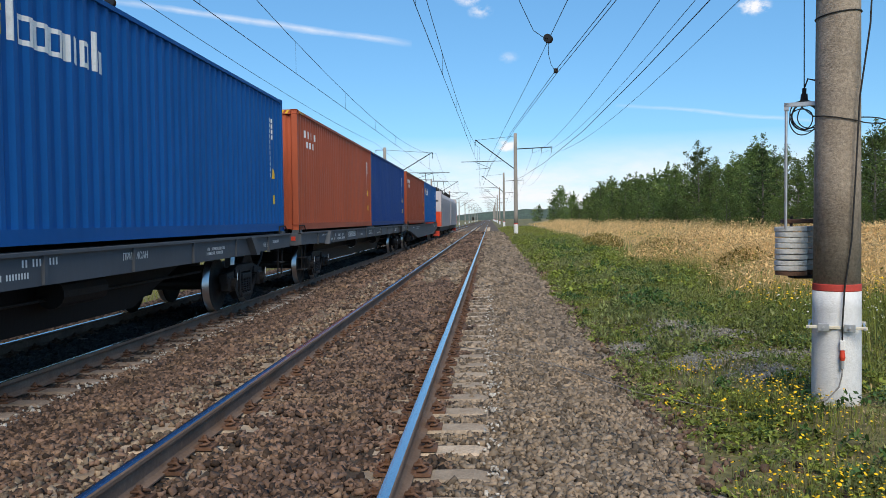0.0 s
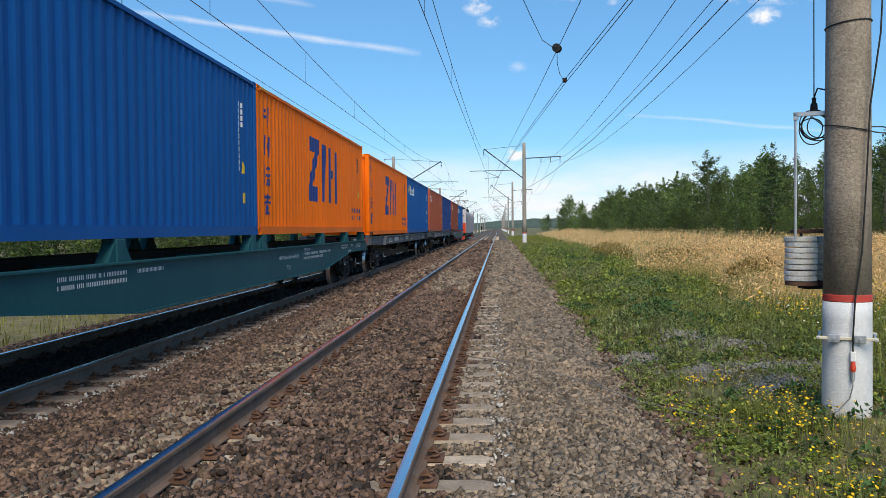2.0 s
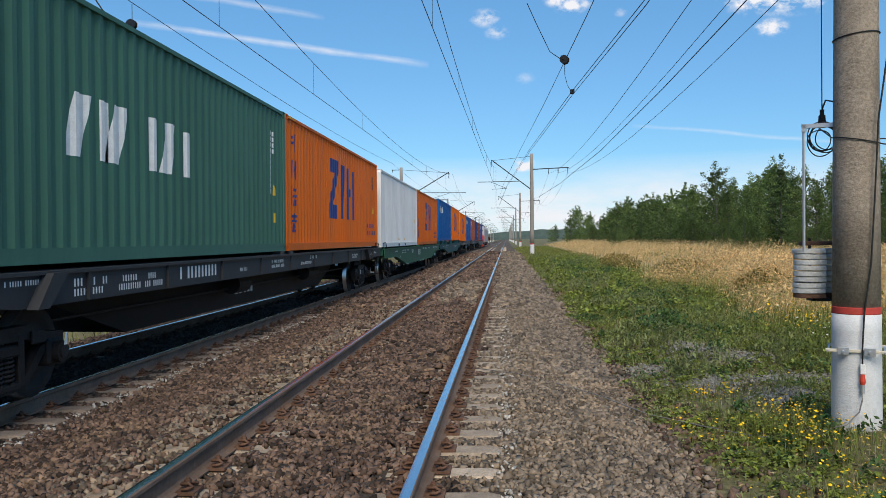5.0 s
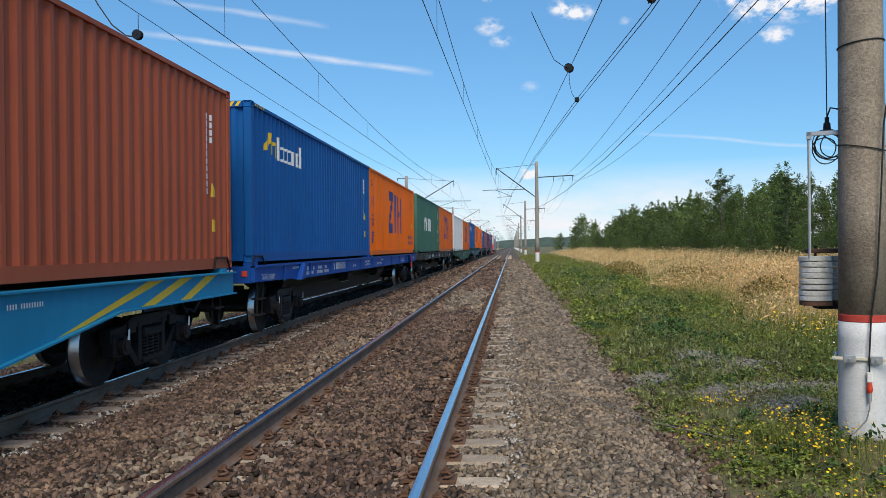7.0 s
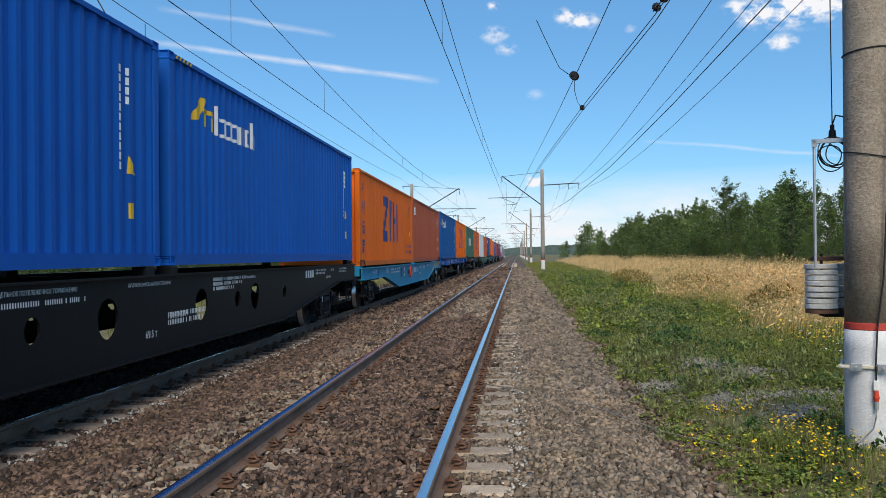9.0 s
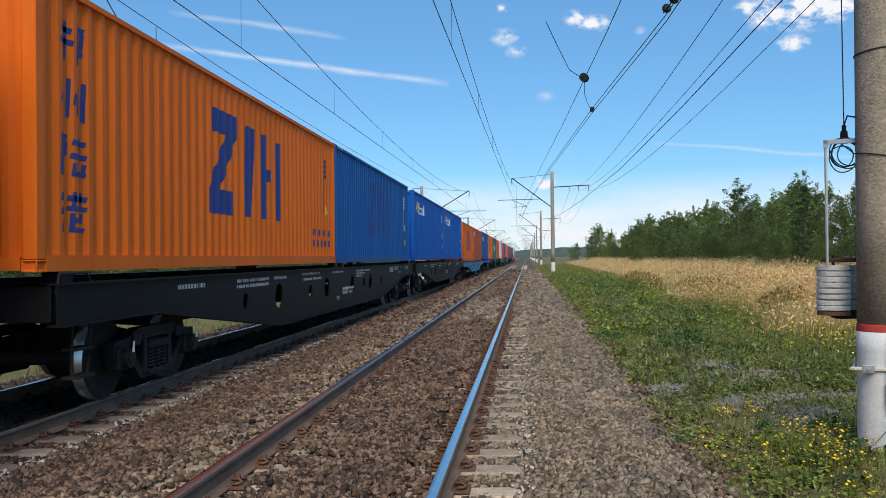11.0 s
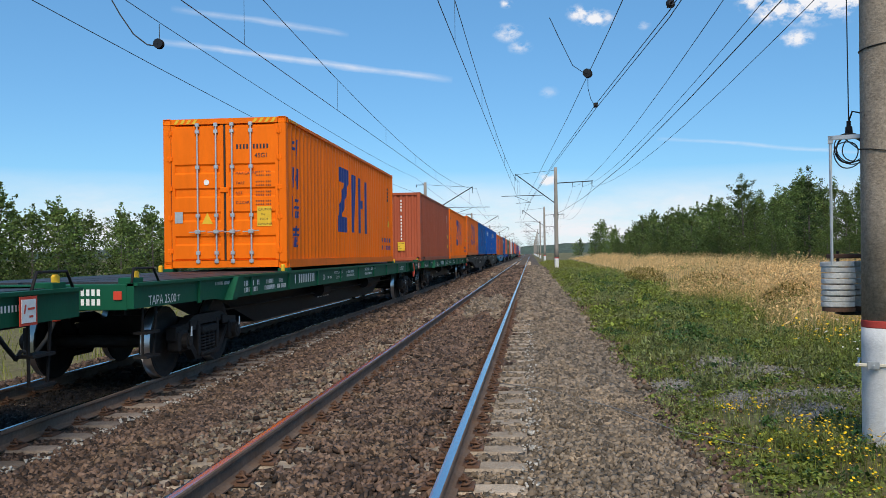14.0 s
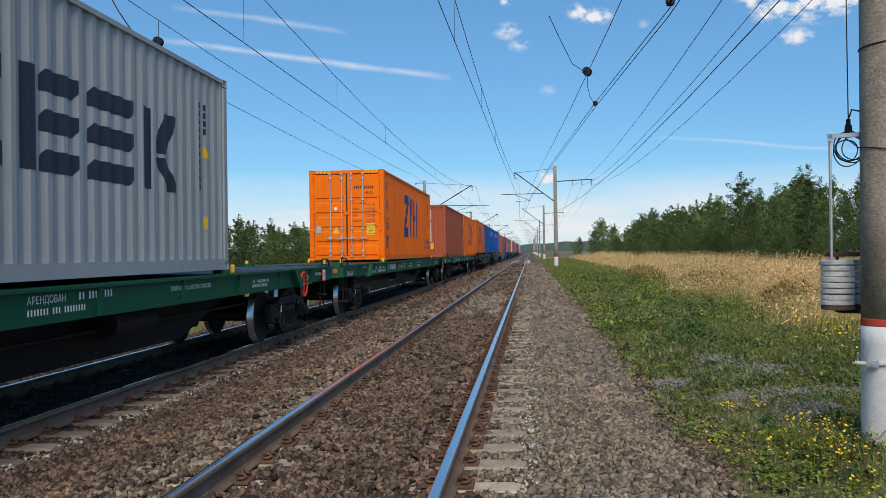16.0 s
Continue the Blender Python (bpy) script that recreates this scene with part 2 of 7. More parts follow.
for key, colour in dict(blue=(0.007, 0.092, 0.315), blue_bright=(0.006, 0.095, 0.42), navy=(0.014, 0.05, 0.20), orange=(0.88, 0.165, 0.003), orange_faded=(0.66, 0.135, 0.012),
                        brown=(0.27, 0.064, 0.032), rust=(0.38, 0.090, 0.044), white=(0.76, 0.76, 0.76), grey=(0.35, 0.365, 0.375), green=(0.06, 0.155, 0.115),
                        w_grey=(0.085, 0.095, 0.11), w_dark=(0.04, 0.042, 0.047), w_teal=(0.016, 0.085, 0.10), w_green=(0.008, 0.085, 0.045), w_green2=(0.035, 0.12, 0.075), w_blue=(0.01, 0.07, 0.32),
                        w_sky=(0.02, 0.24, 0.42), w_black=(0.007, 0.0075, 0.009), loco_grey=(0.40, 0.37, 0.38), loco_red=(0.66, 0.075, 0.03)).items():
    M[key] = paint("paint_" + key, colour)
M["leaf"] = material("birch_leaves", (0.115, 0.17, 0.045), 0.75, 0, (0.25, 0.4), (0, 1), 0, 1, (0.19, 0.215, 0.07), 0.35, 0.6, thin=0.35)
M["leaf_dark"] = material("spruce_leaves", (0.075, 0.125, 0.04), 0.8, 0, (0.25, 0.4), (0, 1), 0, 1, (0.12, 0.155, 0.055), 0.25, 0.5, thin=0.25)
# greyed, bluish green: the haze of distance is mixed into the colour
M["hazed_wood"] = material("hazed_wood", (0.07, 0.098, 0.078), 0.95, 0, (0.25, 0.03), (0.35, 0.25))
M["bark"] = material("bark", (0.15, 0.135, 0.115), 0.9, 0, (0.3, 2.0), (0.3, 20.0))
M["grass"] = material("green_grass", (0.195, 0.22, 0.045), 0.8, 0, (0.3, 0.8), (0, 1), 0, 1, (0.36, 0.31, 0.12), 0, 0.6, thin=0.3)
M["weed"] = material("weed_leaves", (0.165, 0.20, 0.045), 0.75, 0, (0.3, 1.2), (0, 1), 0, 1, (0.26, 0.275, 0.075), 0, 0.6, thin=0.3)
M["bright_weed"] = material("bright_weed_leaves", (0.225, 0.27, 0.045), 0.6, 0, (0.25, 1.6), (0, 1), 0, 1, (0.30, 0.33, 0.07), 0, 0.55, thin=0.3)
M["grey_weed"] = material("feathery_weed_leaves", (0.205, 0.235, 0.085), 0.8, 0, (0.25, 1.6), (0, 1), 0, 1, (0.27, 0.27, 0.11), 0, 0.5, thin=0.3)
M["dark_weed"] = material("dark_weed_leaves", (0.06, 0.12, 0.03), 0.55, 0, (0.25, 1.6), (0, 1), 0, 1, (0.11, 0.18, 0.04), 0, 0.5, thin=0.25)
M["litter"] = material("dry_litter", (0.36, 0.27, 0.14), 0.9, 0, (0.25, 1.6), (0, 1), 0, 1, (0.23, 0.16, 0.09), 0, 0.5)
M["dry_weed"] = material("withered_weed", (0.22, 0.16, 0.04), 0.85, 0, (0.3, 1.2), (0, 1), 0, 1, (0.30, 0.25, 0.06), 0, 0.5, thin=0.3)
# ballast under the train: its shade is put into this darker colour
M["shade_ballast"] = material("shade_ballast", (0.034, 0.027, 0.023), 0.85, 0, (0.3, 1.2), (0.3, 40.0), 0.3, 60.0, (0.055, 0.043, 0.035), 0, 0.7)
M["straw"] = material("dry_straw", (0.82, 0.57, 0.27), 0.85, 0, (0.2, 0.3), (0, 1), 0, 1, (0.56, 0.36, 0.15), 0, 0.45, thin=0.4)
M["yellow_flower"] = material("yellow_petals", (0.80, 0.50, 0.01), 0.7, 0, (0.1, 3.0), (0, 1), 0, 1, None, 0, 0.2)
M["white_flower"] = material("white_petals", (0.62, 0.60, 0.52), 0.8)


# ---- building helpers ----
def part(name, bm, mat, parent=None, label="", at=None):
    """Links a bmesh (or takes a mesh) as one object under a thing or a part."""
    if isinstance(bm, bmesh.types.BMesh):
        me = bpy.data.meshes.new(name)
        bm.to_mesh(me)
        bm.free()
        if mat is not None:
            for one in (mat if isinstance(mat, (list, tuple)) else (mat,)):
                me.materials.append(one)
    else:
        me = bm
    ob = new(name, me)
    if parent is not None:
        ob.parent = parent
    if at is not None:
        ob.matrix_basis = at
    if label:
        ob["label"] = label
    return ob


def box(bm, x0, x1, y0, y1, z0, z1, bevel=0.0):
    r = bmesh.ops.create_cube(bm, size=1.0, matrix=Matrix.Translation(((x0 + x1) / 2, (y0 + y1) / 2, (z0 + z1) / 2)) @ Matrix.Diagonal((x1 - x0, y1 - y0, z1 - z0, 1)))
    if bevel:
        edges = {e for v in r["verts"] for e in v.link_edges}
        bmesh.ops.bevel(bm, geom=list(edges), offset=bevel, segments=1, affect="EDGES")
    return bm


def boxes(*rows):
    bm = bmesh.new()
    for row in rows:
        box(bm, *row)
    return bm


def rod(bm, a, b, r, sides=8, r2=None):
    a, b = Vector(a), Vector(b)
    d = b - a
    m = Matrix.Translation((a + b) / 2) @ d.to_track_quat("Z", "Y").to_matrix().to_4x4()
    bmesh.ops.create_cone(bm, cap_ends=True, segments=sides, radius1=r, radius2=r if r2 is None else r2, depth=d.length, matrix=m)
    return bm


def prism(bm, outline, x0, x1, axis="X"):
    """Extrudes a closed outline of (y, z) from x0 to x1 (or of (x, z) along y)."""
    def place(u, v, w):
        return (w, u, v) if axis == "X" else (u, w, v)
    a = [bm.verts.new(place(u, v, x0)) for u, v in outline]
    b = [bm.verts.new(place(u, v, x1)) for u, v in outline]
    n = len(outline)
    for i in range(n):
        bm.faces.new((a[i], a[(i + 1) % n], b[(i + 1) % n], b[i]))
    bm.faces.new(a[::-1])
    bm.faces.new(b)
    bmesh.ops.recalc_face_normals(bm, faces=bm.faces[:])
    return bm


def mesh_of(name, verts, faces, mat, smooth=False):
    """A mesh from arrays; faces all of one size."""
    verts, faces = np.asarray(verts, dtype=np.float32), np.asarray(faces, dtype=np.int32)
    me = bpy.data.meshes.new(name)
    k = faces.shape[1]
    me.vertices.add(len(verts))
    me.vertices.foreach_set("co", verts.ravel())
    me.loops.add(faces.size)
    me.loops.foreach_set("vertex_index", faces.ravel())
    me.polygons.add(len(faces))
    me.polygons.foreach_set("loop_start", np.arange(0, faces.size, k, dtype=np.int32))
    me.polygons.foreach_set("loop_total", np.full(len(faces), k, dtype=np.int32))
    if smooth:
        me.polygons.foreach_set("use_smooth", np.ones(len(faces), dtype=bool))
    me.materials.append(mat)
    me.update(calc_edges=True)
    return me


def tube(points, radius, sides=6):
    """A bent cable as one mesh."""
    bm = bmesh.new()
    rings = []
    pts = [Vector(p) for p in points]
    for i, p in enumerate(pts):
        d = (pts[min(i + 1, len(pts) - 1)] - pts[max(i - 1, 0)]).normalized()
        side = d.cross(Vector((0.13, 0.21, 1))).normalized()
        up = side.cross(d).normalized()
        rings.append([bm.verts.new(p + (side * math.cos(k * math.tau / sides) + up * math.sin(k * math.tau / sides)) * radius) for k in range(sides)])
    for a, b in zip(rings, rings[1:]):
        for k in range(sides):
            bm.faces.new((a[k], a[(k + 1) % sides], b[(k + 1) % sides], b[k]))
    bm.faces.new(rings[0][::-1])
    bm.faces.new(rings[-1])
    for f in bm.faces:
        f.smooth = True
    return bm


def sag(a, b, drop, n=16):
    a, b = Vector(a), Vector(b)
    return [a.lerp(b, i / n) - Vector((0, 0, drop * 4 * (i / n) * (1 - i / n))) for i in range(n + 1)]


# ---- ground ----
TRACKS = ((-1.368, 0.0), (-5.812, -0.18))   # centre line, height of the rail tops
SLEEPER_STEP = 0.56


def smooth(a, b, x):
    u = np.clip((x - a) / (b - a), 0, 1)
    return u * u * (3 - 2 * u)


def ground_height(x, y):
    """Height of the ground: two ballast beds, the verge and the field that rises beside it."""
    x, y = np.asarray(x, dtype=float), np.asarray(y, dtype=float)
    z = -0.215 + 0 * x
    z = z - 0.10 * smooth(0.35, 1.35, x)
    z = z - 0.18 * smooth(-3.1, -4.2, x)
    z = z - 0.30 * smooth(-7.4, -9.2, x) + 0.2 * smooth(-14, -30, x)
    far = smooth(10, 60, y)
    z = z + 0.135 * smooth(1.7, 3.0, x) * (1 - far)
    z = z + 0.26 * far * smooth(1.6, 2.4, x)
    z = z + (0.28 + 0.10 * far) * smooth(4.0, 14.0, x) + 0.25 * smooth(12.0, 30.0, x)
    bumps = 0.035 * np.sin(x * 1.7 + 0.6 * y) * np.sin(y * 0.9 - x * 0.4) + 0.02 * np.sin(x * 4.1 + y * 2.3)
    return z + bumps * (smooth(1.4, 2.4, x) + smooth(-8.0, -9.5, x))


def ground_sheet(name, xs, ys, mat, lift=0.0):
    xs, ys = np.asarray(xs, float), np.asarray(ys, float)
    gx, gy = np.meshgrid(xs, ys)
    gz = ground_height(gx, gy) + lift
    verts = np.stack([gx, gy, gz], -1).reshape(-1, 3)
    nx = len(xs)
    i, j = np.meshgrid(np.arange(nx - 1), np.arange(len(ys) - 1))
    a = (j * nx + i).ravel()
    faces = np.stack([a, a + 1, a + nx + 1, a + nx], -1)
    return new(name, mesh_of(name, verts, faces, mat, True))


YS = np.concatenate([np.arange(-40, 0, 4.0), np.arange(0, 40, 0.4), np.arange(40, 120, 2.0), np.arange(120, 400, 10.0), [400, 500, 700, 1000, 1600, 3000]])
XS = np.concatenate([[-3000, -1200, -500, -250, -120, -60], np.arange(-40, -10, 2.0), np.arange(-10, 12, 0.25), np.arange(12, 40, 2.0), [45, 60, 120, 250, 500, 1200, 3000]])
tagged(ground_sheet("ground", XS, YS, M["soil"]), "uneven grassy soil beside the railway", "ground", kind="structure")
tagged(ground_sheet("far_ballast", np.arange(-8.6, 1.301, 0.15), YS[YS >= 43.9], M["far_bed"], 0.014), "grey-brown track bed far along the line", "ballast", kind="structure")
tagged(ground_sheet("ballast_bed", np.arange(-8.6, 1.301, 0.15), YS[YS <= 44.1], M["ballast_bed"], 0.012), "packed grey-brown crushed-stone track bed, darkened as shade between its stones", "ballast", kind="structure")


# ---- tracks ----
RAIL = [(-0.075, 0), (0.075, 0), (0.075, 0.011), (0.03, 0.025), (0.010, 0.04), (0.009, 0.125), (0.034, 0.140), (0.0375, 0.146), (0.0375, 0.168), (0.031, 0.178), (0.015, 0.1805),
        (-0.015, 0.1805), (-0.031, 0.178), (-0.0375, 0.168), (-0.0375, 0.146), (-0.034, 0.140), (-0.009, 0.125), (-0.010, 0.04), (-0.03, 0.025), (-0.075, 0.011)]


def rail_mesh():
    bm = bmesh.new()
    ys = [-30.0, 1000.0]
    rings = [[bm.verts.new((u, y, v - 0.1805)) for u, v in RAIL] for y in ys]
    n = len(RAIL)
    for a, b in zip(rings, rings[1:]):
        for k in range(n):
            f = bm.faces.new((a[k], b[k], b[(k + 1) % n], a[(k + 1) % n]))
            f.material_index = 1 if 9 <= k <= 11 else 0
    bmesh.ops.recalc_face_normals(bm, faces=bm.faces[:])
    me = bpy.data.meshes.new("rail")
    bm.to_mesh(me)
    bm.free()
    me.materials.append(M["rail_side"])
    me.materials.append(M["rail_top"])
    return me


def sleeper_mesh(mat):
    bm = bmesh.new()
    secs = [(-1.35, 0.115, -0.19), (-1.25, 0.125, -0.175), (-0.55, 0.12, -0.19), (-0.3, 0.10, -0.225), (0.3, 0.10, -0.225), (0.55, 0.12, -0.19), (1.25, 0.125, -0.175), (1.35, 0.115, -0.19)]
    rings = [[bm.verts.new(p) for p in ((x, -w - 0.03, -0.40), (x, -w, top - 0.02), (x, -w + 0.02, top), (x, w - 0.02, top), (x, w, top - 0.02), (x, w + 0.03, -0.40))] for x, w, top in secs]
    for a, b in zip(rings, rings[1:]):
        for k in range(6):
            bm.faces.new((a[k], a[(k + 1) % 6], b[(k + 1) % 6], b[k]))
    bm.faces.new(rings[0][::-1])
    bm.faces.new(rings[-1])
    bmesh.ops.recalc_face_normals(bm, faces=bm.faces[:])
    me = bpy.data.meshes.new("sleeper")
    bm.to_mesh(me)
    bm.free()
    me.materials.append(mat)
    return me


def clip_mesh():
    """Rail fastening: a base plate, a bent spring clamp and a bolt with its nut."""
    bm = tube([(0.02, -0.07, 0.03), (0.06, -0.075, 0.035), (0.085, -0.045, 0.04), (0.05, -0.02, 0.055), (0.0, -0.02, 0.05), (0.0, 0.02, 0.05), (0.05, 0.02, 0.055), (0.085, 0.045, 0.04), (0.06, 0.075, 0.035), (0.02, 0.07, 0.03)], 0.011, 5)
    box(bm, -0.03, 0.11, -0.085, 0.085, -0.005, 0.016)
    rod(bm, (0.035, 0, 0.01), (0.035, 0, 0.09), 0.013, 6)
    rod(bm, (0.035, 0, 0.055), (0.035, 0, 0.078), 0.024, 6)
    me = bpy.data.meshes.new("rail_clip")
    bm.to_mesh(me)
    bm.free()
    me.materials.append(M["clip"])
    return me


RAIL_MESH, CLIP_MESH = rail_mesh(), clip_mesh()


def build_track(x, z, label, mat):
    sleeper = sleeper_mesh(mat)
    track = tagged(new("railway_track"), label, "railway track", "railway tracks", "structure")
    track.matrix_basis = pose(x, 0, z)
    for side in (-0.7975, 0.7975):
        part("rail", RAIL_MESH, None, track, "steel rail with a polished top and rusty sides", pose(side, 0, 0))
    rnd = random.Random(int(-x * 10))
    for k in range(-9, 270):
        y = 2.95 + k * SLEEPER_STEP + rnd.uniform(-0.015, 0.015)
        part("sleeper", sleeper, None, track, "", pose(rnd.uniform(-0.02, 0.02), y, rnd.uniform(-0.012, 0.004), 0, 0, rnd.uniform(-0.8, 0.8)))
        if k < 45:
            for side in (-0.7975, 0.7975):
                for way in (-1, 1):
                    part("rail_clip", CLIP_MESH, None, track, "", pose(side + way * 0.072, y, -0.178, 0, 0, 0 if way > 0 else 180))
    return track


build_track(*TRACKS[0], "straight main-line track on concrete sleepers", M["concrete_tie"])
build_track(*TRACKS[1], "straight track on concrete sleepers under the train", M["shaded_tie"])


# ---- train ----
SPEED, STOP = 17.72, 14.6
TRAIN_X, TRAIN_Z = TRACKS[1]
DECK = 1.396
MOVERS, SPINNERS = [], []


def rig(name, y, z, label, category, group):
    ob = tagged(new(name), label, category, group)
    ob.matrix_basis = pose(TRAIN_X, y, TRAIN_Z + z)
    MOVERS.append((ob, y, TRAIN_Z + z))
    return ob


# corrugated sheet: places along the wall where it bends, and its depth there
PITCH, DEPTH = 0.282, 0.035
HALF, TALL, WIDE = 6.096, 2.896, 1.219
BENDS = []
_y = -HALF + 0.14
while _y < HALF - 0.14 - PITCH:
    BENDS += [(_y, 0.0), (_y + 0.075, 0.0), (_y + 0.14, DEPTH), (_y + 0.215, DEPTH)]
    _y += PITCH
BENDS += [(_y, 0.0), (HALF - 0.1, 0.0)]
BEND_Y, BEND_D = [b[0] for b in BENDS], [b[1] for b in BENDS]


def wall_depth(y):
    return float(np.interp(y, BEND_Y, BEND_D))


def side_wall_mesh():
    bm = bmesh.new()
    for side in (1,):
        x = WIDE - 0.022
        lo = [bm.verts.new((side * (x - d), y, 0.16)) for y, d in BENDS]
        hi = [bm.verts.new((side * (x - d), y, TALL - 0.06)) for y, d in BENDS]
        for i in range(len(lo) - 1):
            bm.faces.new((lo[i], lo[i + 1], hi[i + 1], hi[i]))
        # inner skin gives the sheet thickness
        bl = [bm.verts.new((side * (x - d - 0.004), y, 0.16)) for y, d in BENDS]
        bh = [bm.verts.new((side * (x - d - 0.004), y, TALL - 0.06)) for y, d in BENDS]
        for i in range(len(lo) - 1):
            bm.faces.new((bl[i + 1], bl[i], bh[i], bh[i + 1]))
    me = bpy.data.meshes.new("side_wall")
    bm.to_mesh(me)
    bm.free()
    return me


def end_wall_mesh():
    """The blind end: corrugations that run up and down, in a plane facing -y."""
    bm = bmesh.new()
    n = 9
    pts = []
    w = (WIDE - 0.13) * 2 / n
    for i in range(n):
        a = -WIDE + 0.13 + i * w
        pts += [(a, 0.0), (a + w * 0.3, 0.0), (a + w * 0.5, 0.045), (a + w * 0.8, 0.045)]
    pts.append((WIDE - 0.13, 0.0))
    lo = [bm.verts.new((x, -HALF + 0.03 + d, 0.14)) for x, d in pts]
    hi = [bm.verts.new((x, -HALF + 0.03 + d, TALL - 0.1)) for x, d in pts]
    for i in range(len(lo) - 1):
        bm.faces.new((lo[i], lo[i + 1], hi[i + 1], hi[i]))
    me = bpy.data.meshes.new("end_wall")
    bm.to_mesh(me)
    bm.free()
    return me


def roof_mesh():
    bm = bmesh.new()
    lo = [bm.verts.new((-WIDE + 0.05, y, TALL - 0.012 - d * 0.5)) for y, d in BENDS]
    hi = [bm.verts.new((WIDE - 0.05, y, TALL - 0.012 - d * 0.5)) for y, d in BENDS]
    for i in range(len(lo) - 1):
        bm.faces.new((lo[i], hi[i], hi[i + 1], lo[i + 1]))
    me = bpy.data.meshes.new("roof")
    bm.to_mesh(me)
    bm.free()
    return me


def frame_mesh():
    """Posts, rails and floor beams of a container."""
    bm = bmesh.new()
    for sx in (-1, 1):
        x0, x1 = sorted((sx * WIDE, sx * (WIDE - 0.06)))
        box(bm, x0, x1, -HALF + 0.16, HALF - 0.16, TALL - 0.075, TALL - 0.015)
        box(bm, x0, x1, -HALF + 0.16, HALF - 0.16, 0.005, 0.165)
        for sy in (-1, 1):
            y0, y1 = sorted((sy * HALF, sy * (HALF - 0.15)))
            xx0, xx1 = sorted((sx * WIDE, sx * (WIDE - 0.15)))
            box(bm, xx0, xx1, y0, y1, 0.118, TALL - 0.118, 0.012)
    for sy in (-1, 1):
        y0, y1 = sorted((sy * HALF, sy * (HALF - 0.10)))
        box(bm, -WIDE + 0.17, WIDE - 0.17, y0, y1, 0.02, 0.15)
        box(bm, -WIDE + 0.17, WIDE - 0.17, y0, y1, TALL - 0.115, TALL - 0.01)
    box(bm, -WIDE + 0.06, WIDE - 0.06, -HALF + 0.1, HALF - 0.1, 0.125, 0.155)
    me = bpy.data.meshes.new("frame")
    bm.to_mesh(me)
    bm.free()
    return me


def casting_mesh():
    """Corner casting: a block with hollowed sides."""
    bm = bmesh.new()
    box(bm, -0.081, 0.081, -0.089, 0.089, -0.059, 0.059, 0.008)
    sides = [f for f in bm.faces if max(abs(c) for c in f.normal) > 0.99 and f.calc_area() > 0.008]
    r = bmesh.ops.inset_individual(bm, faces=sides, thickness=0.032)
    for f in sides:
        bmesh.ops.translate(bm, verts=f.verts[:], vec=-f.normal * 0.02)
    me = bpy.data.meshes.new("corner_casting")
    bm.to_mesh(me)
    bm.free()
    return me


def door_mesh(side):
    """One door leaf with raised flat fields between slanting troughs, facing -y."""
    bm = bmesh.new()
    x0, x1 = (0.022, WIDE - 0.155) if side > 0 else (-WIDE + 0.155, -0.022)
    box(bm, x0, x1, -HALF + 0.045, -HALF + 0.075, 0.16, TALL - 0.13)
    for a, b in ((x0, x0 + 0.07), (x1 - 0.07, x1)):
        box(bm, a, b, -HALF + 0.018, -HALF + 0.046, 0.16, TALL - 0.13, 0.006)
    for z0, z1 in ((0.16, 0.48), (0.60, 0.94), (1.06, 1.40), (1.52, 1.86), (1.98, 2.76)):
        prism(bm, [(-HALF + 0.047, z0), (-HALF + 0.016, z0 + 0.035), (-HALF + 0.016, z1 - 0.035), (-HALF + 0.047, z1)], x0 + 0.065, x1 - 0.065)
    me = bpy.data.meshes.new("door")
    bm.to_mesh(me)
    bm.free()
    return me


def lock_bar_mesh():
    bm = rod(bmesh.new(), (0, 0, 0.10), (0, 0, TALL - 0.09), 0.018, 8)
    for z in (0.14, 0.30, 1.02, 1.95, TALL - 0.26, TALL - 0.13):
        box(bm, -0.04, 0.04, -0.02, 0.03, z - 0.035, z + 0.035, 0.006)
    rod(bm, (-0.16, -0.035, 0.70), (0.16, -0.035, 0.72), 0.012, 6)
    box(bm, -0.05, 0.05, -0.045, 0.02, 0.67, 0.745, 0.008)
    me = bpy.data.meshes.new("locking_bar")
    bm.to_mesh(me)
    bm.free()
    return me


SIDE, END, ROOF, FRAME, CAST, DOORS, BAR = side_wall_mesh(), end_wall_mesh(), roof_mesh(), frame_mesh(), casting_mesh(), (door_mesh(-1), door_mesh(1)), lock_bar_mesh()
CACHE = {}


def hinge_mesh():
    bm = boxes((-0.05, 0.05, -0.008, 0.03, -0.045, 0.045, 0.008))
    rod(bm, (0.0, -0.008, -0.06), (0.0, -0.008, 0.06), 0.014, 6)
    me = bpy.data.meshes.new("hinge")
    bm.to_mesh(me)
    bm.free()
    return me


HINGE = hinge_mesh()


def painted(me, key):
    """The mesh with that paint; one copy for each paint."""
    if (me.name, key) not in CACHE:
        c = me.copy()
        c.materials.clear()
        c.materials.append(M[key])
        CACHE[(me.name, key)] = c
    return CACHE[(me.name, key)]


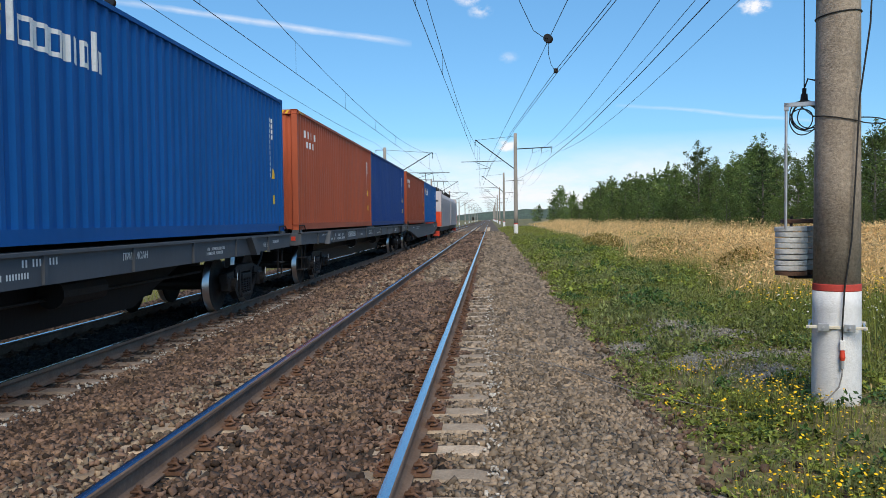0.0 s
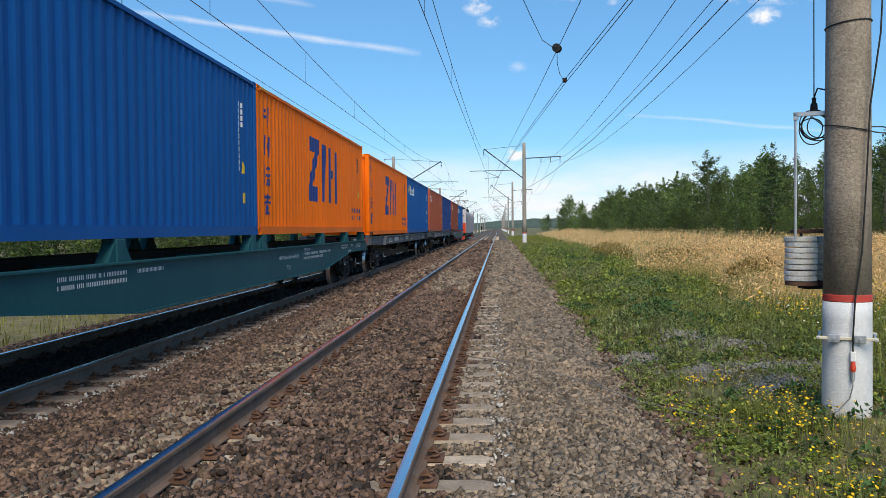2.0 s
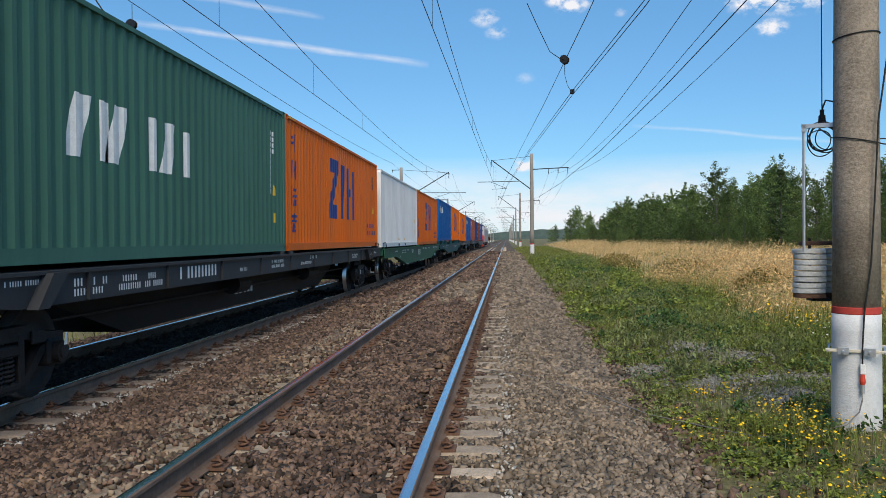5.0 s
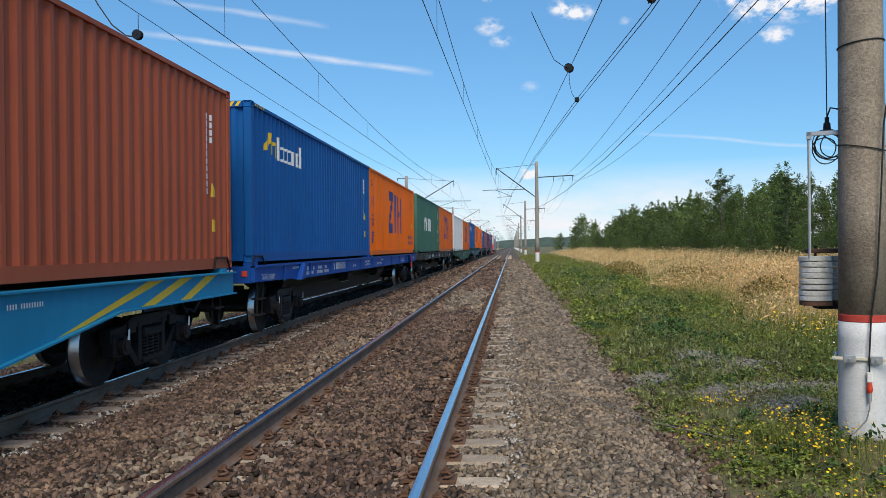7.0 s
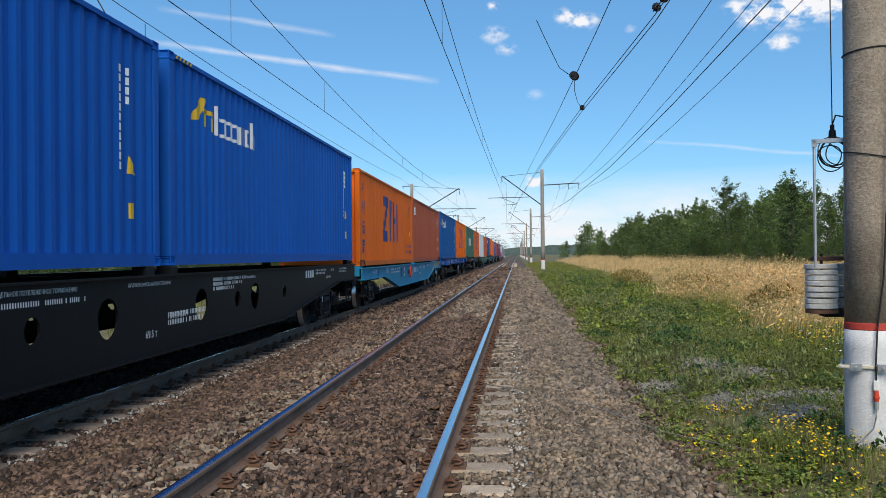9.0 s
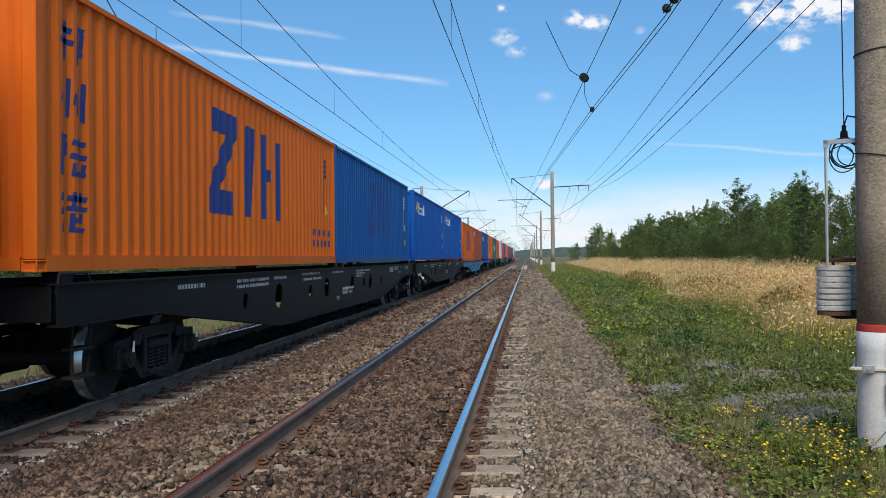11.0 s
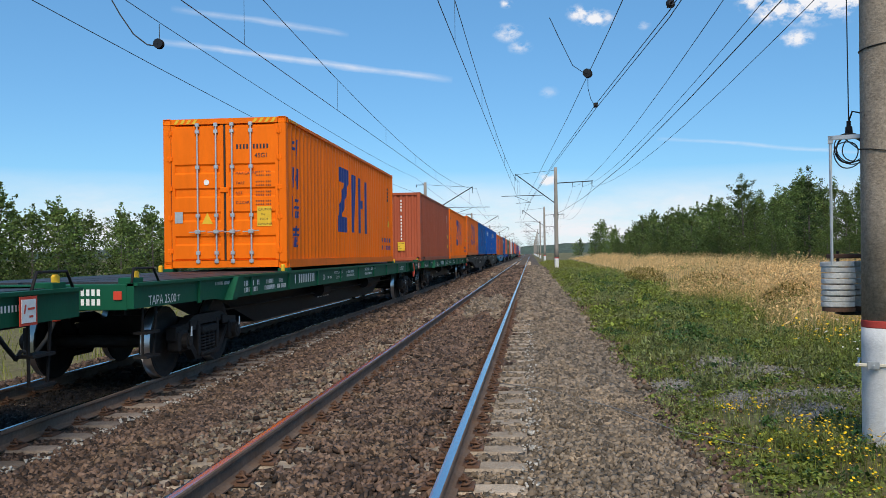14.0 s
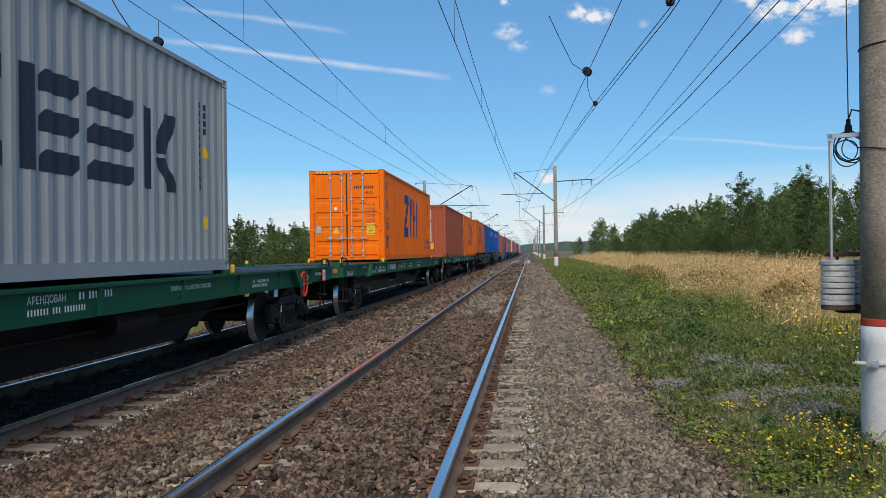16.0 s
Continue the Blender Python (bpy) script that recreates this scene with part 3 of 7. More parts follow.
def decal_bm(polys, flat=None, lift=0.004):
    """Flat paint on a wall: convex polygons in (y, z). On the corrugated wall they follow its bends; on a flat wall they lie at x = flat."""
    bm = bmesh.new()
    for poly in polys:
        ys = [p[0] for p in poly]
        lo, hi = min(ys), max(ys)
        cuts = sorted({lo, hi, *ys, *([b for b in BEND_Y if lo < b < hi] if flat is None else [])})
        rows = []
        for y in cuts:
            zs = []
            for (ya, za), (yb, zb) in zip(poly, poly[1:] + poly[:1]):
                if abs(ya - yb) < 1e-9:
                    if abs(y - ya) < 1e-9:
                        zs += [za, zb]
                elif min(ya, yb) - 1e-9 <= y <= max(ya, yb) + 1e-9:
                    zs.append(za + (zb - za) * (y - ya) / (yb - ya))
            x = (WIDE - 0.022 - wall_depth(y) if flat is None else flat) + lift
            rows.append((x, y, min(zs), max(zs)))
        vs = [(bm.verts.new((x, y, a)), bm.verts.new((x, y, b))) for x, y, a, b in rows]
        for (a, b), (c, d) in zip(vs, vs[1:]):
            bm.faces.new((a, c, d, b))
    bmesh.ops.remove_doubles(bm, verts=bm.verts[:], dist=0.0005)
    return bm


def rect(y0, y1, z0, z1, slant=0.0):
    return [(y0, z0), (y1, z0), (y1 + slant, z1), (y0 + slant, z1)]


def glyph_bars(y0, y1, z0, z1, n, seed):
    """A run of writing too small to read, as plain bars."""
    rnd = random.Random(seed)
    out = []
    w = (y1 - y0) / n
    for i in range(n):
        if rnd.random() < 0.12 and n > 4:
            continue
        out.append(rect(y0 + w * (i + 0.14), y0 + w * (i + 0.64), z0, z1))
    return out


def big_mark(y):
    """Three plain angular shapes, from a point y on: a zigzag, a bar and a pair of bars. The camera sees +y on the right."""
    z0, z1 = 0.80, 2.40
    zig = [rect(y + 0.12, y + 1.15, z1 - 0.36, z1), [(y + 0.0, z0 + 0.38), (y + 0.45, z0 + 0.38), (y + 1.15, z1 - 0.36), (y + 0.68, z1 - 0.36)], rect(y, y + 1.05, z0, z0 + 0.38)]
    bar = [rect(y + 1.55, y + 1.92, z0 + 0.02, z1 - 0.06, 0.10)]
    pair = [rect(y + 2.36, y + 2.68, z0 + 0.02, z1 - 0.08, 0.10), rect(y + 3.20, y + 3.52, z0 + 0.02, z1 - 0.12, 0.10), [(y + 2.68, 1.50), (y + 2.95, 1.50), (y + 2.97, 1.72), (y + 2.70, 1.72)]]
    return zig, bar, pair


def column_marks(y):
    """Four different clusters of strokes, one above another."""
    strokes = [
        [(0.02, 0.30, 0.22, 0.36), (0.00, 0.18, 0.24, 0.24), (0.08, 0.02, 0.15, 0.42), (0.30, 0.00, 0.37, 0.42), (0.37, 0.36, 0.48, 0.42), (0.40, 0.18, 0.47, 0.36), (0.37, 0.10, 0.46, 0.17)],
        [(0.02, 0.16, 0.08, 0.28), (0.14, 0.02, 0.20, 0.42), (0.24, 0.16, 0.29, 0.28), (0.30, 0.06, 0.36, 0.36), (0.42, 0.00, 0.49, 0.42)],
        [(0.00, 0.00, 0.07, 0.42), (0.07, 0.36, 0.16, 0.42), (0.10, 0.20, 0.16, 0.35), (0.22, 0.32, 0.49, 0.38), (0.20, 0.18, 0.50, 0.24), (0.32, 0.02, 0.39, 0.42), (0.22, 0.00, 0.28, 0.14), (0.28, 0.00, 0.49, 0.05), (0.43, 0.05, 0.49, 0.14)],
        [(0.00, 0.32, 0.09, 0.40), (0.00, 0.18, 0.09, 0.25), (0.02, 0.00, 0.10, 0.12), (0.16, 0.32, 0.50, 0.38), (0.14, 0.22, 0.50, 0.27), (0.22, 0.27, 0.28, 0.42), (0.37, 0.27, 0.43, 0.42), (0.19, 0.00, 0.25, 0.20), (0.25, 0.10, 0.44, 0.15), (0.25, 0.00, 0.47, 0.05), (0.39, 0.15, 0.45, 0.20)]]
    out = []
    for k, cluster in enumerate(strokes):
        z = 2.14 - k * 0.58
        out += [rect(y + a, y + c, z + b, z + d, 0.02) for a, b, c, d in cluster]
    return out


def text_mesh(words, size, mat, name="lettering"):
    """Lettering in the built-in font, in the plane x = 0, read from +x, starting at y = 0."""
    cu = bpy.data.curves.new("text", "FONT")
    cu.body, cu.size = words, size
    tmp = new("text", cu)
    dg = bpy.context.evaluated_depsgraph_get()
    me = bpy.data.meshes.new_from_object(tmp.evaluated_get(dg))
    bpy.data.objects.remove(tmp)
    bpy.data.curves.remove(cu)
    me.transform(Matrix(((0, 0, 1, 0), (1, 0, 0, 0), (0, 1, 0, 0), (0, 0, 0, 1))))
    me.materials.clear()
    me.materials.append(mat)
    me.name = name
    return me


def container(y, key, label, style, end="blind", seed=0, deck=DECK):
    """A forty-foot high container at y; style names its markings; end: what faces back along the track."""
    c = rig("shipping_container", y, deck, label, "shipping container", "containers on the train")
    part("frame", painted(FRAME, key), None, c)
    part("side_wall", painted(SIDE, key), None, c, "corrugated steel wall", pose(0, 0, 0))
    part("side_wall", painted(SIDE, key), None, c, "", pose(0, 0, 0, 0, 0, 180))
    part("roof", painted(ROOF, key), None, c)
    part("end_wall", painted(END, key), None, c, "", pose(0, 0, 0, 0, 0, 180))
    for sx in (-1, 1):
        for sy in (-1, 1):
            for z in (0.059, TALL - 0.059):
                part("corner_casting", painted(CAST, key), None, c, "", pose(sx * (WIDE - 0.079), sy * (HALF - 0.087), z))
    if end == "doors":
        for d in DOORS:
            part("door", painted(d, key), None, c, "door leaf with pressed panels")
        for x in (-0.53, -0.16, 0.16, 0.53):
            part("locking_bar", painted(BAR, "galv"), None, c, "galvanised locking bar", pose(x, -HALF - 0.012, 0))
        for x in (-WIDE + 0.15, 0.0, WIDE - 0.15):
            part("gasket", boxes((x - 0.014, x + 0.014, -HALF + 0.022, -HALF + 0.07, 0.15, TALL - 0.12)), M["rubber"], c, "black rubber door gasket")
        for x in (-WIDE + 0.13, WIDE - 0.13):
            for z in (0.34, 0.98, 1.55, 2.12, 2.62):
                part("hinge", painted(HINGE, key), None, c, "", pose(x, -HALF, z))
        part("keeper", boxes((-0.09, 0.07, -HALF - 0.006, -HALF + 0.03, 1.46, 1.56, 0.008)), M[key], c)
        part("warning_label", boxes((0.64, 0.92, -HALF + 0.008, -HALF + 0.015, 0.80, 1.18)), M["yellow_mark"], c, "yellow label with black writing")
        for words, x, z in (("CAUTION", 0.66, 1.10), ("9'6\"", 0.72, 1.01), ("HIGH", 0.70, 0.92), ("CONTAINER", 0.655, 0.83)):
            part("lettering", text_mesh(words, 0.062 if words != "CONTAINER" else 0.05, M["black_mark"]), None, c, "", pose(x, -HALF + 0.005, z, 0, 0, -90))
        part("warning_triangle", flat_polys([[(-0.46, 0.86), (-0.24, 0.86), (-0.35, 1.08)]]), M["yellow_mark"], c, "yellow warning triangle", pose(0, -HALF + 0.012, 0))
        part("data_plate", boxes((-1.0, -0.84, -HALF + 0.008, -HALF + 0.015, 0.88, 1.10)), M["galv"], c, "bare metal data plate")
        part("seal_plate", rod(bmesh.new(), (-0.36, -HALF + 0.006, 1.66), (-0.36, -HALF + 0.014, 1.66), 0.055, 16), M["white_mark"], c, "small white oval plate")
        for words, z in (("MAX.GROSS", 1.80), ("TARE", 1.61), ("NET", 1.42), ("CU.CAP.", 1.235)):
            part("lettering", text_mesh(words, 0.075, M["dark_mark"]), None, c, "", pose(0.22, -HALF + 0.008, z, 0, 0, -90))
        part("lettering", text_mesh("45G1", 0.12, M["dark_mark"]), None, c, "", pose(0.60, -HALF + 0.008, 2.12, 0, 0, -90))
        rows = [rect(0.24 + k * 0.066, 0.275 + k * 0.066, 2.29, 2.38) for k in range(11) if k not in (4, 10)]
        for z in (1.83, 1.76, 1.64, 1.57, 1.45, 1.38, 1.27, 1.205):
            rows += [rect(0.62 + k * 0.034, 0.637 + k * 0.034, z, z + 0.03) for k in range(9) if k != 5]
        tagged(part("small_writing", flat_polys(rows), M["dark_mark"], c, "rows of small dark writing", pose(0, -HALF + 0.011, 0)), kind="stuff")
    else:
        part("end_wall", painted(END, key), None, c)
        if end == "label":
            part("warning_label", boxes((0.24, 0.54, -HALF - 0.004, -HALF + 0.028, 0.44, 0.80)), M["yellow_mark"], c, "yellow label with black writing")
            for words, z in (("CAUTION", 0.71), ("9'6\"", 0.60), ("HIGH", 0.49)):
                part("lettering", text_mesh(words, 0.06, M["black_mark"]), None, c, "", pose(0.26, -HALF - 0.007, z, 0, 0, -90))
            tagged(part("serial_column", flat_polys([rect(0.37, 0.42, 2.5 - k * 0.135, 2.59 - k * 0.135) for k in range(13) if k != 4]), M["white_mark"], c, "column of white figures", pose(0, -HALF + 0.024, 0)), kind="stuff")
    stripes = [rect(-HALF + 0.2 + k * 0.12, -HALF + 0.26 + k * 0.12, TALL - 0.072, TALL - 0.018, 0.05) for k in range(5)]
    if style != "plain_white":
        tagged(part("hazard_stripes", decal_bm(stripes, WIDE), M["yellow_mark"], c, "yellow and black edge stripes"), kind="stuff")
    ends = [rect(x, x + 0.06, TALL - 0.105, TALL - 0.02, 0.06) for x in (-1.0, -0.88, -0.76, -0.64, 0.56, 0.68, 0.8, 0.92)]
    if style != "plain_white" and end != "label":
        tagged(part("hazard_stripes", flat_polys(ends), M["yellow_mark"], c, "", pose(0, -HALF - 0.003, 0)), kind="stuff")
    # serial number at the leading end of the wall, small writing
    num = []
    for k in range(11):
        num.append(rect(HALF - 1.05, HALF - 1.005, 2.30 - k * 0.115, 2.39 - k * 0.115))
    for k in range(4):
        num.append(rect(HALF - 0.83, HALF - 0.785, 2.30 - k * 0.115, 2.39 - k * 0.115))
    dark = style in ("orange", "grey_marked")
    tagged(part("serial_column", decal_bm(num), M["dark_mark" if dark else "white_mark"], c, "column of small figures"), kind="stuff")
    if style == "grey_marked":
        part("warning_triangle", decal_bm([[(HALF - 0.89, 1.62), (HALF - 0.66, 1.62), (HALF - 0.87, 1.84)]]), M["yellow_mark"], c, "yellow warning triangle")
        part("warning_label", decal_bm([rect(HALF - 0.84, HALF - 0.74, 0.61, 0.78)]), M["yellow_mark"], c, "small yellow label")
    else:
        part("warning_triangle", decal_bm([[(HALF - 0.82, 1.12), (HALF - 0.58, 1.12), (HALF - 0.80, 1.34)]]), M["yellow_mark"], c, "yellow warning triangle")
    if style not in ("orange", "grey_marked"):
        part("warning_label", decal_bm([rect(HALF - 0.80, HALF - 0.66, 0.58, 0.77)]), M["yellow_mark"], c, "small yellow label")
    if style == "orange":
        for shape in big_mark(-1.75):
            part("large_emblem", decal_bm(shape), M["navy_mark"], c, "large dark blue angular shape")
        tagged(part("small_emblem", decal_bm(column_marks(-HALF + 0.45)), M["navy_mark"], c, "column of dark blue marks"), kind="stuff")
        tagged(part("small_writing", decal_bm(glyph_bars(HALF - 1.95, HALF - 0.45, 0.62, 0.76, 14, seed) + glyph_bars(HALF - 1.95, HALF - 0.45, 0.38, 0.52, 15, seed + 1)), M["navy_mark"], c, "two lines of small dark writing"), kind="stuff")
    elif style == "blue_emblem":
        y0 = -HALF + 0.75
        gold = [[(y0, 2.08), (y0 + 0.40, 2.14), (y0 + 0.62, 2.48), (y0 + 0.46, 2.48)], [(y0 + 0.52, 2.06), (y0 + 0.66, 2.06), (y0 + 0.66, 2.30), (y0 + 0.52, 2.30)], rect(y0 + 0.5, y0 + 0.95, 2.26, 2.33), rect(y0 + 0.8, y0 + 0.9, 2.02, 2.24)]
        part("emblem", decal_bm(gold), M["yellow_mark"], c, "golden angular emblem")
        blocks = []
        for k, (a, w, top) in enumerate(((0, 0.08, 0.46), (0.16, 0.26, 0.30), (0.48, 0.22, 0.30), (0.76, 0.24, 0.30), (1.06, 0.12, 0.30), (1.24, 0.12, 0.30), (1.42, 0.22, 0.30), (1.70, 0.09, 0.46), (1.82, 0.14, 0.26))):
            b = y0 + 1.02 + a
            if w > 0.2:
                blocks.append([rect(b, b + w, 2.0, 2.055), rect(b, b + w, 1.945 + top, 2.0 + top), rect(b, b + 0.06, 2.055, 1.945 + top), rect(b + w - 0.06, b + w, 2.055, 1.945 + top)])
            else:
                blocks.append([rect(b, b + w, 2.0, 2.0 + top)])
        for one in blocks:
            part("emblem_block", decal_bm(one), M["white_mark"], c, "white block shape")
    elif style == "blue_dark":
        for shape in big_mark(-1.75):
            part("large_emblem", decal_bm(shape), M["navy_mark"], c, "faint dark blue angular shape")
    elif style == "brown_small":
        tagged(part("small_emblem", decal_bm(glyph_bars(-HALF + 0.9, -HALF + 2.2, 2.30, 2.48, 8, seed) + glyph_bars(-HALF + 1.0, -HALF + 2.1, 2.06, 2.22, 7, seed + 3)), M["white_mark"], c, "two short lines of white marks"), kind="stuff")
    elif style == "brown_flag":
        tagged(part("small_emblem", decal_bm([rect(-HALF + 0.55, -HALF + 1.0, 2.15, 2.5)]), M["white_mark"], c, "white square emblem"), kind="stuff")
        tagged(part("small_writing", decal_bm([rect(-HALF + 0.62, -HALF + 0.93, 2.2, 2.3)]), M["navy_mark"], c), kind="stuff")
    elif style == "brown_patch":
        part("repaired_patch", decal_bm([rect(-HALF + 0.55, -HALF + 0.85, 1.1, 2.55)]), M["brown"], c, "darker repainted panel")
    elif style == "green_marked":
        marks = [[(-0.3 + k, 1.15), (0.05 + k, 1.15), (0.25 + k, 1.85), (-0.1 + k, 1.85)] for k in (-2.2, -1.3, 0.2)] + [rect(-1.75, -1.5, 1.15, 1.85), rect(-0.4, -0.15, 1.15, 1.85), rect(0.75, 1.0, 1.15, 1.8)]
        part("large_emblem", decal_bm(marks), M["white_mark"], c, "row of large white block shapes")
        tagged(part("small_writing", decal_bm(glyph_bars(-HALF + 0.5, -HALF + 0.65, 0.8, 2.3, 1, seed)), M["white_mark"], c), kind="stuff")
    elif style == "grey_marked":
        # thick dark strokes, the last ones near the leading end
        e, b = HALF, 0.22
        z0, z1 = 1.05, 2.05
        shapes = [rect(e - 2.72, e - 2.50, z0, z1), [(e - 2.40, 1.52), (e - 2.14, z1), (e - 1.78, z1), (e - 2.06, 1.52)], [(e - 2.38, 1.47), (e - 2.06, 1.47), (e - 1.73, z0), (e - 2.05, z0)]]
        for left, right in ((e - 3.95, e - 2.98), (e - 4.82, e - 4.16)):
            for low in (z0, 1.44, z1 - b):
                shapes.append([(left, low), (right - 0.08, low), (right, low + 0.08), (right, low + b), (left + 0.08, low + b), (left, low + b - 0.08)])
        shapes.append(rect(e - 5.12, e - 4.88, z0, z1))
        for yy in (e - 6.25, e - 7.75, e - 9.35):
            shapes += [rect(yy, yy + b, z0, z1), rect(yy + b + 0.03, yy + 0.88, z1 - b, z1), rect(yy + b + 0.03, yy + 0.78, 1.44, 1.44 + b), rect(yy + b + 0.03, yy + 0.88, z0, z0 + b)]
        for shape in shapes:
            part("large_emblem", decal_bm([shape]), M["dark_mark"], c, "large black block shape")
    elif style == "plain_white":
        part("fork_pocket", boxes((WIDE - 0.05, WIDE + 0.004, -1.25, -0.9, 0.02, 0.13)), M["dark_mark"], c, "dark fork-lift pocket")
        part("fork_pocket", boxes((WIDE - 0.05, WIDE + 0.004, 0.9, 1.25, 0.02, 0.13)), M["dark_mark"], c, "dark fork-lift pocket")
        for yy in (-1.1, 1.0):
            part("warning_label", decal_bm([rect(yy, yy + 0.3, 0.27, 0.33)]), M["yellow_mark"], c, "small yellow label")
    return c


def flat_polys(polys):
    """Convex polygons in (x, z) in the plane y = 0, facing -y."""
    bm = bmesh.new()
    for poly in polys:
        bm.faces.new([bm.verts.new((u, 0, v)) for u, v in poly])
    return bm


# ---- bogies ----
WHEEL_R = 0.4785


def wheelset_mesh():
    bm = bmesh.new()
    prof = [(0.0, 0.20), (0.10, 0.20), (0.115, 0.06), (0.36, 0.035), (0.40, 0.065), (WHEEL_R, 0.065), (WHEEL_R + 0.004, -0.035), (WHEEL_R + 0.03, -0.05), (WHEEL_R + 0.02, -0.075), (0.41, -0.075), (0.36, -0.03), (0.12, -0.05), (0.085, -0.1)]
    n = 28
    for sx in (-1, 1):
        rings = []
        for r, w in prof:
            x = sx * (0.79 + w)
            rings.append([bm.verts.new((x, math.cos(k * math.tau / n) * max(r, 0.001), math.sin(k * math.tau / n) * max(r, 0.001))) for k in range(n)])
        for j, (a, b) in enumerate(zip(rings, rings[1:])):
            for k in range(n):
                f = bm.faces.new((a[k], a[(k + 1) % n], b[(k + 1) % n], b[k]) if sx > 0 else (b[k], b[(k + 1) % n], a[(k + 1) % n], a[k]))
                f.material_index = 1 if j in (5, 6) else 0
                f.smooth = j not in (4, 8)
    rod(bm, (-0.72, 0, 0), (0.72, 0, 0), 0.085, 12)
    for k in range(3):
        a = k * math.tau / 3
        rod(bm, (0.98, math.cos(a) * 0.06, math.sin(a) * 0.06), (1.0, math.cos(a) * 0.06, math.sin(a) * 0.06), 0.018, 6)
    bmesh.ops.recalc_face_normals(bm, faces=bm.faces[:])
    me = bpy.data.meshes.new("wheelset")
    bm.to_mesh(me)
    bm.free()
    me.materials.append(M["wheel"])
    me.materials.append(M["tread"])
    return me


def spring_mesh():
    pts = []
    for i in range(49):
        a = i / 8 * math.tau
        pts.append((math.cos(a) * 0.085, math.sin(a) * 0.085, 0.26 * i / 48))
    bm = tube(pts, 0.017, 5)
    rod(bm, (0, 0, 0), (0, 0, 0.26), 0.05, 8)
    me = bpy.data.meshes.new("spring")
    bm.to_mesh(me)
    bm.free()
    me.materials.append(M["dark_steel"])
    return me


def side_frame_mesh():
    """Cast side frame: arched top member, sloping lower member, columns either side of the springs."""
    bm = bmesh.new()
    top = [(-1.12, 0.50), (-1.12, 0.68), (-0.80, 0.70), (-0.50, 0.80), (0.50, 0.80), (0.80, 0.70), (1.12, 0.68), (1.12, 0.50), (0.84, 0.58), (0.46, 0.66), (-0.46, 0.66), (-0.84, 0.58)]
    prism(bm, top, 0.95, 1.09)
    low = [(-0.86, 0.58), (-0.70, 0.56), (-0.40, 0.27), (0.40, 0.27), (0.70, 0.56), (0.86, 0.58), (0.44, 0.17), (-0.44, 0.17)]
    prism(bm, low, 0.96, 1.08)
    for s in (-1, 1):
        y0, y1 = sorted((s * 0.30, s * 0.40))
        box(bm, 0.94, 1.10, y0, y1, 0.22, 0.72, 0.01)
        y0, y1 = sorted((s * 0.78, s * 1.08))
        box(bm, 0.93, 1.13, y0, y1, 0.34, 0.62, 0.03)
        rod(bm, (1.10, s * 0.925, 0.4785), (1.20, s * 0.925, 0.4785), 0.115, 14)
        rod(bm, (1.20, s * 0.925, 0.4785), (1.215, s * 0.925, 0.4785), 0.07, 10)
        box(bm, 1.09, 1.12, s * 0.60 - 0.10, s * 0.60 + 0.10, 0.60, 0.74, 0.01)
    box(bm, 0.90, 1.12, -0.30, 0.30, 0.20, 0.26, 0.01)
    box(bm, 0.90, 1.12, -0.28, 0.28, 0.52, 0.63, 0.02)
    bmesh.ops.recalc_face_normals(bm, faces=bm.faces[:])
    me = bpy.data.meshes.new("side_frame")
    bm.to_mesh(me)
    bm.free()
    me.materials.append(M["dark_steel"])
    return me


def bolster_mesh():
    bm = bmesh.new()
    prism(bm, [(-0.9, 0.56), (-0.5, 0.42), (0.5, 0.42), (0.9, 0.56), (0.9, 0.66), (0.3, 0.78), (-0.3, 0.78), (-0.9, 0.66)], -0.22, 0.22, "Y")
    rod(bm, (0, 0, 0.76), (0, 0, 0.86), 0.19, 16)
    for s in (-1, 1):
        box(bm, -0.95, 0.95, s * 0.55 - 0.05, s * 0.55 + 0.05, 0.36, 0.46)
        for x in (-0.75, 0.75):
            box(bm, x - 0.05, x + 0.05, s * 0.40 - 0.03, s * 0.40 + 0.03, 0.32, 0.60)
    me = bpy.data.meshes.new("bolster")
    bm.to_mesh(me)
    bm.free()
    me.materials.append(M["dark_steel"])
    return me


WHEELSET, SPRING, SIDE_FRAME, BOLSTER = wheelset_mesh(), spring_mesh(), side_frame_mesh(), bolster_mesh()
MARK_L = mesh_of("axle_mark", [(1.222, -0.05, 0.55), (1.222, 0.02, 0.55), (1.222, 0.02, 0.68), (1.222, -0.02, 0.68)], [(0, 1, 2, 3)], M["white_mark"])


def bogie(wagon, y, wheelbase=1.85):
    b = part("bogie", BOLSTER, None, wagon, "black cast-steel freight bogie", pose(0, y, 0))
    for turn in (0, 180):
        part("side_frame", SIDE_FRAME, None, b, "", pose(0, 0, 0, 0, 0, turn))
    for sx in (-1, 1):
        for dy in (-0.17, 0.0, 0.17):
            part("spring", SPRING, None, b, "", pose(sx * 1.02, dy, 0.26))
    for sy in (-1, 1):
        part("axle_box_mark", MARK_L, None, b, "white paint tick", pose(0, sy * 0.925 + 0.02, 0))
        w = part("wheelset", WHEELSET, None, b, "steel wheels on an axle, bright treads", pose(0, sy * wheelbase / 2, WHEEL_R))
        SPINNERS.append((w, sy * wheelbase / 2))
    return b


# ---- wagons ----
def small_lines(rows):
    """Rows (y, z, length, height) of unreadable white writing as bars."""
    out = []
    for k, (y, z, length, height) in enumerate(rows):
        out += glyph_bars(y, y + length, z, z + height, max(3, int(length / height / 0.8)), int(y * 100) + k)
    return out


